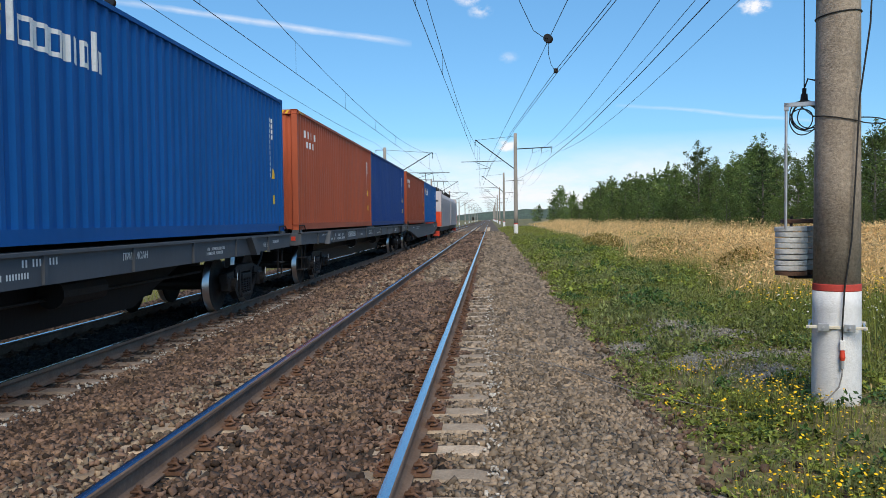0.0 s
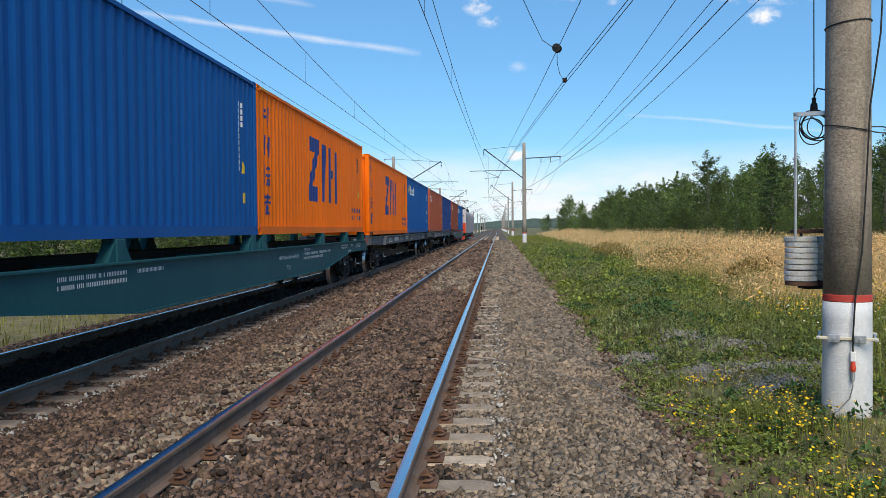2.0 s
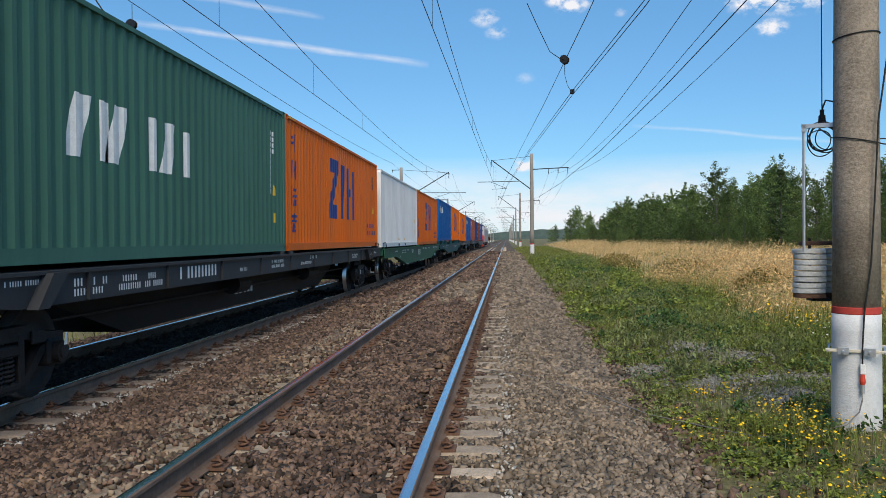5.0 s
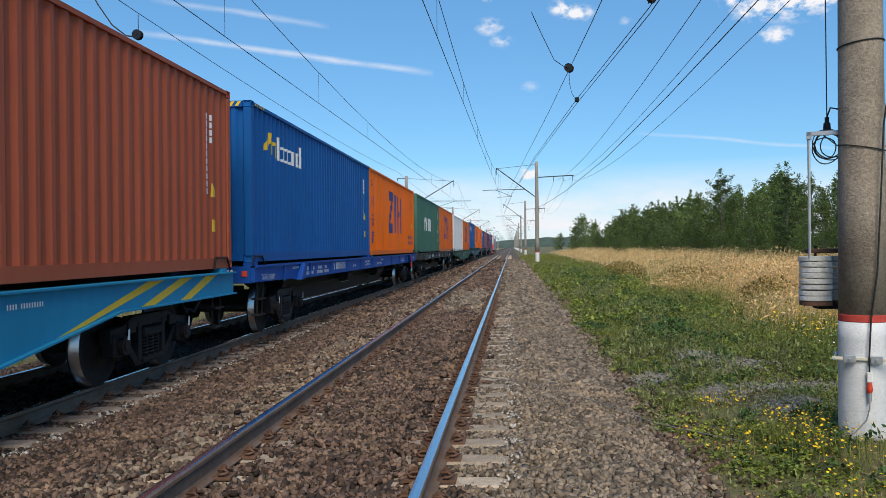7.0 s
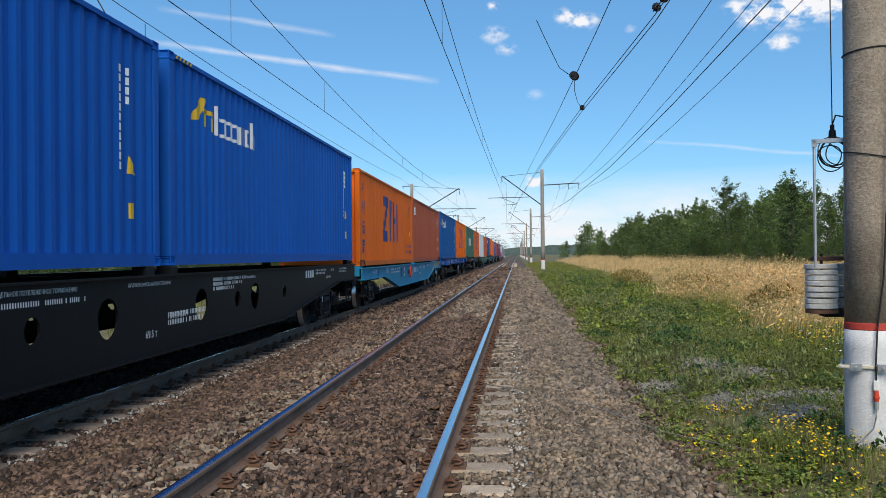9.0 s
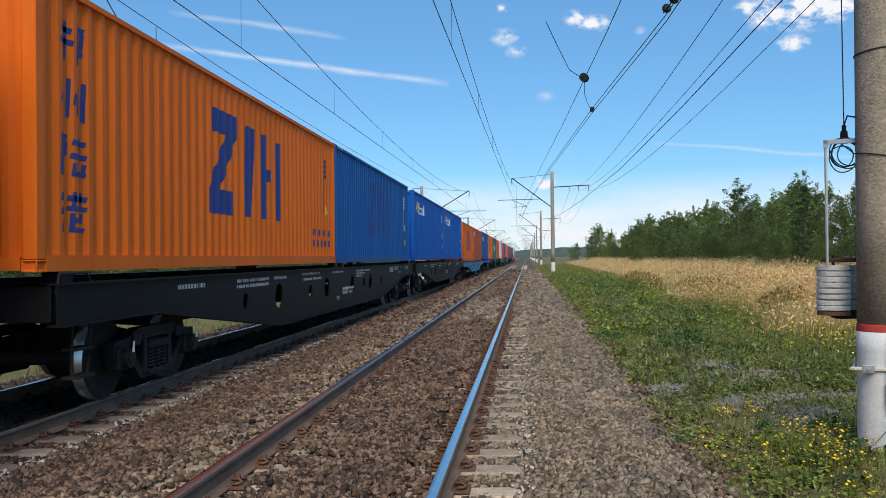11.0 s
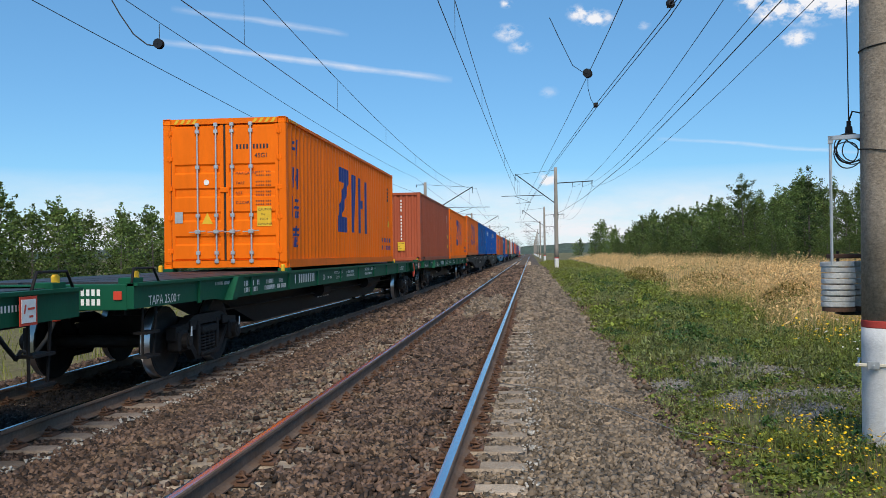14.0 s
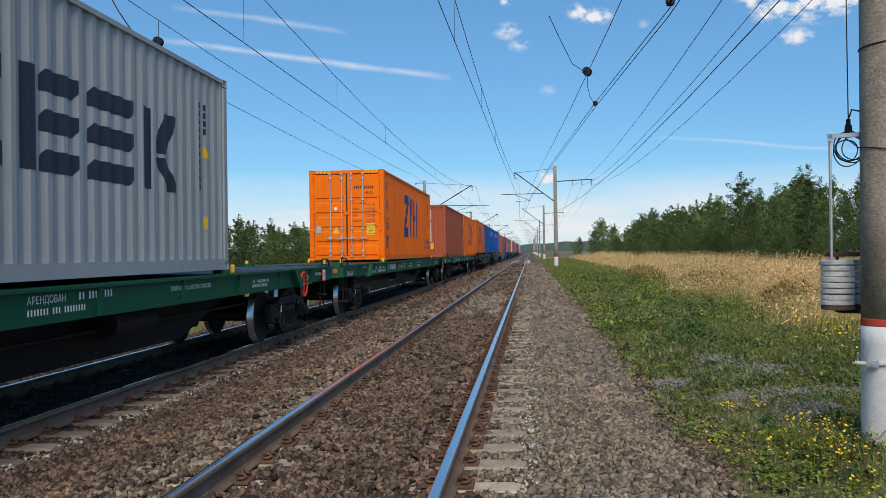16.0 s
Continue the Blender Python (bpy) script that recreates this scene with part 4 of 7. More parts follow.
def couplers_and_steps(w, key, half):
    for s in (-1, 1):
        bm = bmesh.new()
        box(bm, -0.12, 0.12, s * half - 0.02, s * (half + 0.45) if s > 0 else s * half + 0.02, 0.93, 1.17, 0.02) if s > 0 else box(bm, -0.12, 0.12, -half - 0.45, -half + 0.02, 0.93, 1.17, 0.02)
        y = s * (half + 0.42)
        box(bm, -0.22, 0.20, y - 0.20, y + 0.20, 0.86, 1.24, 0.04)
        part("coupler", bm, M["dark_steel"], w, "automatic knuckle coupler")
        hose = tube([(0.35, s * (half - 0.02), 0.95), (0.36, s * (half + 0.2), 0.72), (0.34, s * (half + 0.42), 0.55), (0.30, s * (half + 0.56), 0.62)], 0.025, 6)
        part("brake_hose", hose, M["rubber"], w)
        bm = bmesh.new()
        x = 1.22
        y0 = s * (half - 0.55)
        for dy in (-0.18, 0.18):
            rod(bm, (x, y0 + dy, 1.05), (x - 0.02, y0 + dy * 0.8, 0.42), 0.018, 6)
        for z in (0.43, 0.72):
            box(bm, x - 0.12, x + 0.05, y0 - 0.18, y0 + 0.18, z - 0.015, z + 0.015)
        part("step", bm, M["dark_steel"], w, "steel shunter's step")
        bm = tube([(1.26, s * (half - 0.75), 1.30), (1.24, s * (half - 0.62), 1.50), (1.24, s * (half - 0.12), 1.50), (1.26, s * (half - 0.02), 1.30)], 0.016, 6)
        part("hand_rail", bm, M["dark_steel"], w, "low black hand rail")


def deck_parts(w, key, half, pins, top=1.27, deck=DECK):
    for y in (-half + 0.125, half - 0.125):
        part("end_beam", boxes((-1.215, 1.215, y - 0.125, y + 0.125, 1.02, top - 0.01, 0.01)), M[key], w)
    for y in np.arange(-half + 2.0, half - 1.0, 2.2):
        part("cross_beam", boxes((-1.215, 1.215, y - 0.07, y + 0.07, top - 0.15, top - 0.01)), M[key], w)
    for y in pins:
        for sx in (-1, 1):
            bm = boxes((sx * 1.14 - 0.10, sx * 1.14 + 0.10, y - 0.12, y + 0.12, top - 0.02, deck - 0.002, 0.01))
            if deck - top > 0.2:
                prism(bm, [(y - 0.34, top - 0.01), (y + 0.34, top - 0.01), (y + 0.14, deck - 0.06), (y - 0.14, deck - 0.06)], sx * 1.14 - 0.08, sx * 1.14 + 0.08)
            part("twist_lock_pad", bm, M[key], w)


def flat_wagon(y, key, label, pads, writing, half=12.35, yellow=(), deck=DECK):
    """An eighty-foot flat wagon: shallow side sills and a deep black centre beam."""
    w = rig("container_wagon", y, 0, label, "railway wagon", "wagons of the train")
    for s in (-1, 1):
        bm = bmesh.new()
        a, b = (1.22, 1.30) if s > 0 else (-1.30, -1.22)
        prism(bm, [(-half, 1.04), (-half, 1.33), (half, 1.33), (half, 1.04), (half - 2.4, 1.02), (half - 2.7, 0.99), (-half + 2.7, 0.99), (-half + 2.4, 1.02)], a, b)
        box(bm, *(sorted((s * 1.20, s * 1.345))), -half, half, 1.30, 1.335)
        for k in range(-5, 6):
            box(bm, *sorted((s * 1.295, s * 1.335)), k * 2.1 - 0.03, k * 2.1 + 0.03, 1.00, 1.30)
        part("side_sill", bm, M[key], w)
    bm = bmesh.new()
    prism(bm, [(-half, 1.0), (-half, 1.3), (half, 1.3), (half, 1.0), (8.0, 0.95), (5.9, 0.36), (-5.9, 0.36), (-8.0, 0.95)], -0.52, 0.52)
    part("centre_beam", bm, M["w_black"], w, "deep black centre beam")
    part("air_tank", rod(bmesh.new(), (0.76, 3.2, 0.80), (0.76, 4.3, 0.80), 0.17, 14), M["dark_steel"], w, "black air tank")
    part("brake_cylinder", rod(bmesh.new(), (0.76, -2.2, 0.82), (0.76, -1.5, 0.82), 0.18, 14), M["dark_steel"], w, "black brake cylinder")
    part("brake_rod", rod(bmesh.new(), (0.70, -8.5, 0.74), (0.70, 8.5, 0.74), 0.022, 6), M["dark_steel"], w)
    for s in (-1, 1):
        bogie(w, s * 9.65)
    couplers_and_steps(w, key, half)
    deck_parts(w, key, half, pads, 1.33, deck)
    for yy in (half - 3.1, -half + 3.1):
        bm = bmesh.new()
        prism(bm, [(yy - 0.25, 1.32), (yy + 0.02, 1.32), (yy + 0.30, 0.98), (yy + 0.1, 0.98)] if yy > 0 else [(yy + 0.25, 1.32), (yy - 0.02, 1.32), (yy - 0.30, 0.98), (yy - 0.1, 0.98)], 1.30, 1.42)
        part("jacking_bracket", bm, M[key], w)
    for k in range(6):
        a = -half + 0.3 + k * (2 * half - 0.6) / 6
        for x0, x1 in ((-1.17, -0.32), (-0.26, 0.26), (0.32, 1.17)):
            part("deck_plate", boxes((x0, x1, a + 0.02, a + (2 * half - 0.6) / 6 - 0.02, 1.300, 1.3395)), M["w_dark"], w, "dark worn deck plate")
    for sy in (-1, 1):
        part("angle_cock", rod(boxes((0.30, 0.40, sy * (half + 0.02) - 0.05, sy * (half + 0.02) + 0.05, 0.90, 1.0, 0.01)), (0.35, sy * (half + 0.02), 0.98), (0.50, sy * (half + 0.02), 1.0), 0.018, 6), M["red_mark"], w, "red brake-pipe cock")
        part("reflector", boxes((1.06, 1.16, sy * (half + 0.008) - 0.012, sy * (half + 0.008) + 0.012, 1.14, 1.24, 0.006)), M["red_mark"], w, "red square reflector")
    tagged(part("end_writing", flat_polys([rect(0.66 + k * 0.065, 0.70 + k * 0.065, z, z + 0.075) for k in range(4) for z in (1.19, 1.08)]), M["white_mark"], w, "two short rows of white figures", pose(0, -half - 0.004, 0)), kind="stuff")
    if key == "w_green":
        part("sign_panel", boxes((1.352, 1.358, half - 1.06, half - 0.80, 1.03, 1.29)), M["red_mark"], w, "red-framed warning sign")
        part("sign_face", boxes((1.358, 1.361, half - 1.035, half - 0.825, 1.055, 1.265)), M["white_mark"], w, "white face of the sign")
        part("sign_mark", decal_bm([[(half - 1.01, 1.14), (half - 0.99, 1.14), (half - 0.97, 1.22), (half - 0.99, 1.22)], rect(half - 0.95, half - 0.85, 1.17, 1.19), rect(half - 0.93, half - 0.87, 1.10, 1.12)], 1.361), M["red_mark"], w)
    for yy in yellow:
        for sx in (-1, 1):
            part("container_stop", boxes((sx * 1.2 - 0.035, sx * 1.2 + 0.035, yy - 0.04, yy + 0.04, 1.33, 1.47, 0.02)), M["yellow_mark"], w, "yellow folding container stop")
    if key in ("w_green", "w_blue"):
        part("brake_wheel", ring_mesh(), M["red_mark"], w, "red hand-brake wheel", pose(1.36, half - 2.55, 1.02))
    tagged(part("small_writing", decal_bm(small_lines(writing), 1.30), M["white_mark"], w, "rows of white stencilled writing"), kind="stuff")
    part("centre_emblem", decal_bm([rect(-1.3, -1.1, 0.58, 0.86, 0.1), rect(-1.0, -0.86, 0.58, 0.86), rect(-0.72, -0.58, 0.58, 0.86, -0.1), rect(-0.5, -0.36, 0.58, 0.86), rect(-0.30, -0.16, 0.58, 0.70)], 0.525), M["white_mark"], w, "white angular block shapes")
    return w


def ring_mesh():
    n = 20
    bm = tube([(0, math.cos(k * math.tau / n) * 0.24, math.sin(k * math.tau / n) * 0.24) for k in range(n + 1)], 0.02, 6)
    rod(bm, (0, -0.24, 0), (0, 0.24, 0), 0.014, 6)
    rod(bm, (0, 0, -0.24), (0, 0, 0.24), 0.014, 6)
    return bm


def belly_low(y, bend):
    return bend[2] - (bend[2] - bend[3]) * min(1.0, max(0.0, (bend[0] - abs(y)) / (bend[0] - bend[1])))


def belly_sill(bm, half, s, holes, bend, top):
    """A deep plate girder that swells towards the middle, with oval holes cut through it."""
    def low(y):
        return belly_low(y, bend)
    a, b = (1.27, 1.30) if s > 0 else (-1.30, -1.27)
    ys = sorted({-half, half, -min(bend[0], half), -bend[1], min(bend[0], half), bend[1], *[round(v, 3) for v in np.arange(-half, half, 0.35)]})
    spans = []
    for hy, hz, rw, rh in holes:
        spans.append((hy - rw, hy + rw, hz, rw, rh))
        ys = [v for v in ys if not hy - rw < v < hy + rw] + [hy + rw * math.cos(i * math.pi / 12) for i in range(13)]
    ys = sorted(ys)
    clean = [ys[0]]
    for v in ys[1:]:
        if v - clean[-1] > 1e-4:
            clean.append(v)
    ys = clean

    def plate(y0, y1, l0, l1, h0, h1):
        pts = [(y0, l0), (y1, l1), (y1, h1), (y0, h0)]
        if h0 - l0 < 1e-4:
            pts = [(y0, l0), (y1, l1), (y1, h1)]
        elif h1 - l1 < 1e-4:
            pts = [(y0, l0), (y1, l1), (y0, h0)]
        prism(bm, pts, a, b)
    for y0, y1 in zip(ys, ys[1:]):
        hole = next((h for h in spans if h[0] - 1e-4 <= y0 and y1 <= h[1] + 1e-4), None)
        if hole is None:
            plate(y0, y1, low(y0), low(y1), top, top)
        else:
            mid, rw, hz, rh = (hole[0] + hole[1]) / 2, hole[3], hole[2], hole[4]
            d0 = rh * math.sqrt(max(0, 1 - ((y0 - mid) / rw) ** 2))
            d1 = rh * math.sqrt(max(0, 1 - ((y1 - mid) / rw) ** 2))
            plate(y0, y1, low(y0), low(y1), hz - d0, hz - d1)
            plate(y0, y1, hz + d0, hz + d1, top, top)
    fx0, fx1 = sorted((s * 1.18, s * 1.36))
    for y0, y1 in zip(ys, ys[1:]):
        prism(bm, [(y0, low(y0) - 0.022), (y1, low(y1) - 0.022), (y1, low(y1)), (y0, low(y0))], fx0, fx1)
    box(bm, fx0, fx1, -half, half, top - 0.002, top + 0.02)


def belly_wagon(y, key, label, pads, writing, holes=(), half=12.35, stripes=False, panel=None, bend=(11.8, 7.0, 1.0, 0.52), top=1.27, deck=DECK):
    """An eighty-foot wagon with deep fish-bellied side girders."""
    w = rig("container_wagon", y, 0, label, "railway wagon", "wagons of the train")
    for s in (-1, 1):
        bm = bmesh.new()
        belly_sill(bm, half, s, holes, bend, top)
        part("side_girder", bm, M[key], w, "deep fish-bellied plate girder")
    part("centre_beam", boxes((-0.25, 0.25, -half, half, 1.0, 1.3)), M["w_black"], w)
    part("air_tank", rod(bmesh.new(), (0.66, 1.0, 0.80), (0.66, 2.0, 0.80), 0.17, 14), M["dark_steel"], w, "black air tank")
    part("brake_cylinder", rod(bmesh.new(), (-0.6, -1.2, 0.9), (-0.6, -0.4, 0.9), 0.18, 14), M["dark_steel"], w, "black brake cylinder")
    for s in (-1, 1):
        bogie(w, s * 9.75)
    couplers_and_steps(w, key, half)
    deck_parts(w, key, half, pads, top, deck)
    tagged(part("small_writing", decal_bm(small_lines([(a, b + top - 1.27, c, d) for a, b, c, d in writing]), 1.30), M["white_mark"], w, "rows of white stencilled writing"), kind="stuff")
    if panel:
        part("dark_panel", decal_bm([panel], 1.30), M["dark_mark"], w, "dark rectangular panel")
    if stripes:
        for s in (1,):
            bars = [[(s * yy, top - 0.005 if up else belly_low(yy, bend) + 0.004) for yy, up in ((a, 0), (b, 0), (c, 1), (d, 1))] for a, b, c, d in ((7.1, 7.7, 9.7, 9.2), (9.0, 9.4, 10.65, 10.2), (10.2, 10.55, 11.6, 11.15))]
            part("yellow_stripe", decal_bm(bars, 1.30), M["yellow_mark"], w, "slanting yellow stripes")
    return w


def words(w, text, y, z, size, x=1.306):
    part("lettering", text_mesh(text, size, M["white_mark"]), None, w, "white stencilled lettering", pose(x, y, z))


# ---- the consist, front to back ----
WAGON_STEP, WAGON_THIRD = 25.85, 5.95
PADS = (-12.1, -0.35, 0.35, 12.1)
PEDESTALS = (-12.1, -9.2, -5.8, -0.35, 0.35, 5.8, 9.2, 12.1)
MID_PADS = (-12.1, -6.0, 6.0, 12.1)


def wagon_y(k):
    return WAGON_THIRD - WAGON_STEP * (k - 3)


LINES_FLAT = [(-9.9, 1.21, 0.9, 0.05), (-8.7, 1.15, 0.75, 0.085), (-8.7, 1.05, 0.65, 0.075), (-7.6, 1.15, 0.4, 0.075), (-7.7, 1.05, 0.6, 0.075), (-6.9, 1.15, 0.3, 0.075), (-7.0, 1.05, 0.55, 0.075), (-5.9, 1.09, 1.5, 0.17), (-3.3, 1.10, 0.4, 0.06),
              (-1.4, 1.18, 0.9, 0.06), (-1.4, 1.09, 0.9, 0.06), (1.65, 1.19, 0.75, 0.075), (0.85, 1.08, 1.0, 0.06), (6.9, 1.15, 0.9, 0.05), (6.9, 1.08, 0.8, 0.05), (10.2, 1.10, 0.4, 0.09), (10.9, 1.16, 0.5, 0.06)]
LINES_BELLY = [(-9.6, 1.12, 0.9, 0.06), (-7.4, 1.14, 1.6, 0.05), (-7.4, 1.05, 1.6, 0.05), (-5.6, 1.14, 0.9, 0.05), (8.9, 0.99, 0.5, 0.05), (7.9, 1.17, 1.0, 0.045), (7.9, 1.10, 0.9, 0.045), (9.4, 1.14, 0.35, 0.07), (10.3, 1.17, 1.0, 0.04), (10.3, 1.10, 0.9, 0.04)]
LINES_TEAL = LINES_BELLY + [(3.3, 1.07, 1.5, 0.055), (4.95, 1.07, 1.4, 0.06), (3.3, 0.97, 2.1, 0.055)]
LINES_BLACK = LINES_BELLY + [(0.0, 0.73, 1.3, 0.065), (0.0, 0.63, 1.2, 0.065), (1.6, 1.15, 1.5, 0.05), (1.6, 1.08, 1.3, 0.05), (1.6, 1.01, 0.9, 0.05), (3.1, 1.15, 0.5, 0.04), (-3.6, 1.06, 1.6, 0.05)]
LINES_GREEN = LINES_BELLY + [(-3.7, 1.10, 0.9, 0.07), (-3.5, 1.0, 0.6, 0.07), (1.6, 1.12, 0.5, 0.1), (2.6, 1.17, 1.0, 0.045), (2.6, 1.10, 1.3, 0.045), (4.6, 1.14, 1.1, 0.05)]
LINES_SKY = [(-6.8, 1.13, 0.75, 0.07), (-6.8, 1.02, 2.1, 0.055), (-5.9, 1.13, 0.2, 0.07), (-5.4, 1.13, 0.2, 0.07), (-4.9, 1.13, 0.3, 0.07), (-1.75, 1.14, 0.5, 0.06), (-1.75, 1.05, 0.9, 0.055), (-1.75, 0.97, 0.8, 0.055), (-1.75, 0.89, 1.0, 0.055), (-1.75, 0.81, 0.9, 0.055),
             (-1.75, 0.73, 0.7, 0.055), (-0.35, 0.92, 1.4, 0.20), (-0.6, 1.16, 0.25, 0.06), (1.9, 1.13, 0.7, 0.05), (1.9, 1.06, 0.6, 0.05), (1.9, 0.80, 0.5, 0.07), (3.4, 1.12, 0.8, 0.05), (3.4, 1.04, 0.7, 0.05), (5.0, 1.10, 0.6, 0.09), (6.3, 1.12, 0.6, 0.05)]

flat_wagon(wagon_y(2), "w_grey", "dark grey flat wagon carrying a brown and a blue container", PADS, LINES_FLAT)
belly_wagon(wagon_y(1), "w_grey", "grey fish-bellied wagon behind the locomotive", PADS, LINES_BELLY)
w = flat_wagon(wagon_y(3), "w_grey", "slate grey flat wagon carrying a blue and an orange container", PADS, LINES_FLAT)
words(w, "ПРИПИСАН", 3.9, 1.15, 0.13)
w = belly_wagon(wagon_y(4), "w_teal", "teal fish-bellied wagon with white stencils and raised container pedestals", PEDESTALS, LINES_TEAL, bend=(9.1, 5.5, 0.94, 0.60), top=1.22, deck=1.52)
words(w, "КРУПНОТОННАЖНЫЕ КОНТЕЙНЕРЫ", 1.15, 0.99, 0.092)
words(w, "71.2 т", 1.75, 0.76, 0.13)
words(w, "СОБСТВЕННИК", 3.3, 1.11, 0.09)
w = belly_wagon(wagon_y(5), "w_green2", "green fish-bellied wagon under a white and an orange container", PADS, LINES_GREEN, bend=(9.4, 6.2, 0.94, 0.56), top=1.247, deck=1.335, panel=rect(-1.6, -1.05, 0.72, 1.26))
tagged(part("small_writing", decal_bm(glyph_bars(-0.85, 0.55, 0.84, 1.10, 8, 5), 1.30), M["white_mark"], w, "large row of white figures as bars"), kind="stuff")
words(w, "06.10.2017", -8.15, 0.86, 0.10)
flat_wagon(wagon_y(6), "w_dark", "dark brownish flat wagon under an orange and a green container", PADS, LINES_FLAT)
w = flat_wagon(wagon_y(7), "w_blue", "bright blue flat wagon under a blue and an orange container", PADS, LINES_FLAT)
words(w, "ТАРА 25,00 т", -12.0, 1.06, 0.15)
w = belly_wagon(wagon_y(8), "w_sky", "light blue fish-bellied wagon with yellow stripes", PADS, LINES_SKY, stripes=True, bend=(8.4, 5.1, 0.93, 0.47), top=1.245, deck=1.325, panel=rect(-4.4, -3.9, 0.80, 1.15))
words(w, "ТАРА", -10.7, 1.06, 0.13)
words(w, "24,40 т", -10.28, 1.06, 0.17)
words(w, "ЕАС", -7.9, 1.02, 0.24)
part("emblem", decal_bm([[(-3.28 + 0.22 * math.cos(a), 0.97 + 0.22 * math.sin(a)), (-3.28 + 0.11 * math.cos(a + 0.55), 0.97 + 0.11 * math.sin(a + 0.55)), (-3.28 + 0.11 * math.cos(a - 0.55), 0.97 + 0.11 * math.sin(a - 0.55))] for a in [k * math.tau / 8 for k in range(8)]], 1.30), M["white_mark"], w, "white eight-pointed star emblem")
part("emblem", decal_bm([rect(-3.36, -3.20, 0.89, 1.05)], 1.305), M["navy_mark"], w, "blue centre of the star emblem")
part("brake_wheel", ring_mesh(), M["red_mark"], w, "red hand-brake wheel", pose(1.42, -2.15, 0.96))
part("brake_gearbox", boxes((1.30, 1.41, -2.35, -1.98, 0.86, 1.04, 0.01)), M["w_dark"], w, "dark hand-brake gearbox")
part("arch_plate", decal_bm([rect(-9.68, -9.42, 0.98, 1.12), rect(-9.62, -9.48, 1.12, 1.16)], 1.30), M["w_blue"], w, "darker arched plate")
HOLES = [(y, 0.95, r, r) for y, r in ((-7.0, 0.13), (-5.2, 0.23), (-3.0, 0.13), (-1.56, 0.23), (1.16, 0.23), (2.7, 0.13), (3.6, 0.23), (5.4, 0.12))]
for k in (9, 10):
    w = belly_wagon(wagon_y(k), "w_black", "black fish-bellied wagon with round holes in its girder", PADS, LINES_BLACK, holes=HOLES, bend=(10.3, 5.2, 1.0, 0.43), top=1.39, deck=1.52)
    words(w, "69.5 т", -0.65, 0.64, 0.13)
    words(w, "КРУПНОТОННАЖНЫЕ КОНТЕЙНЕРЫ", -1.1, 1.28, 0.065)
    words(w, "РАЗДЕЛЬНОЕ ПОТЕЛЕЖЕЧНОЕ ТОРМОЖЕНИЕ", -3.65, 1.29, 0.062)
    words(w, "ПРИПИСАН", 0.0, 0.83, 0.11)
    part("emblem", decal_bm([rect(7.0 + 0.19 * i, 7.13 + 0.19 * i, 1.16, 1.32) for i in range(4)], 1.30), M["white_mark"], w, "white block emblem")
for k, yellow in ((11, ()), (12, (-12.1, -6.3, 6.3, 12.1)), (13, (6.3, 12.1))):
    w = flat_wagon(wagon_y(k), "w_green", ("dark green flat wagon fully loaded with two containers", "dark green flat wagon with one orange container amid an empty deck", "dark green flat wagon with one grey container amid an empty deck")[k - 11], MID_PADS if k > 11 else PADS, LINES_FLAT, yellow=yellow, deck=1.345 if k == 11 else DECK)
    words(w, "ТАРА 25,00 т", -12.0, 1.06, 0.15)
    if k == 13:
        words(w, "АРЕНДОВАН", 0.85, 1.19, 0.10)
        words(w, "ПРИПИСАН ст. БЕЛОВО ЗАП-СИБ", 3.85, 1.17, 0.08)
    if k in (11, 12):
        words(w, "КРУПНОТОННАЖНЫЕ", -2.7, 1.19, 0.085)
        words(w, "КОНТЕЙНЕРЫ", -2.5, 1.08, 0.085)
        words(w, "АРЕНДОВАН", 0.85, 1.19, 0.10)
        words(w, "20", -3.7, 1.09, 0.16)
    if k == 11:
        words(w, "5501", -12.25, 1.18, 0.11)
        words(w, "2020", -12.25, 1.05, 0.11)

CARGO = [
    (1, 0, "blue", "blue_emblem", "blue corrugated container with a small white emblem"), (1, 1, "brown", "brown_small", "brown corrugated container with small white marks"),
    (2, 0, "navy", "plain", "plain navy blue corrugated container"), (2, 1, "rust", "brown_small", "red-brown corrugated container with white marks near its top"),
    (3, 0, "blue", "blue_emblem", "blue corrugated container with a white and gold emblem"), (3, 1, "orange", "orange", "bright orange container with large dark blue shapes"),
    (4, 0, "orange", "orange", "bright orange container with large dark blue shapes"), (4, 1, "blue", "blue_emblem", "blue corrugated container with a white and gold emblem"),
    (5, 0, "orange_faded", "orange", "faded orange container with large dark blue shapes"), (5, 1, "white", "plain_white", "plain white corrugated container with small yellow labels"),
    (6, 0, "orange_faded", "orange", "faded orange container with large dark blue shapes"), (6, 1, "green", "green_marked", "green container with large white block shapes"),
    (7, 0, "orange", "orange", "bright orange container with large dark blue shapes"), (7, 1, "blue", "blue_emblem", "blue corrugated container with a white and gold emblem"),
    (8, 0, "rust", "brown_flag", "brown corrugated container with a small white square emblem"), (8, 1, "orange_faded", "orange", "faded orange container with large dark blue shapes"),
    (9, 0, "blue_bright", "blue_emblem", "vivid blue container with a gold and white emblem"), (9, 1, "blue_bright", "blue_emblem", "vivid blue container with a gold and white emblem"),
    (10, 0, "blue", "blue_dark", "blue container with faint dark shapes"), (10, 1, "orange_faded", "orange", "faded orange container with large dark blue shapes"),
    (11, 0, "orange", "orange", "bright orange container with large dark blue shapes"), (11, 1, "rust", "brown_patch", "red-brown container with a yellow height label on its end"),
    (12, None, "orange", "orange", "bright orange container with closed doors and bare locking bars"), (13, None, "grey", "grey_marked", "light grey container with huge black block shapes"),
]
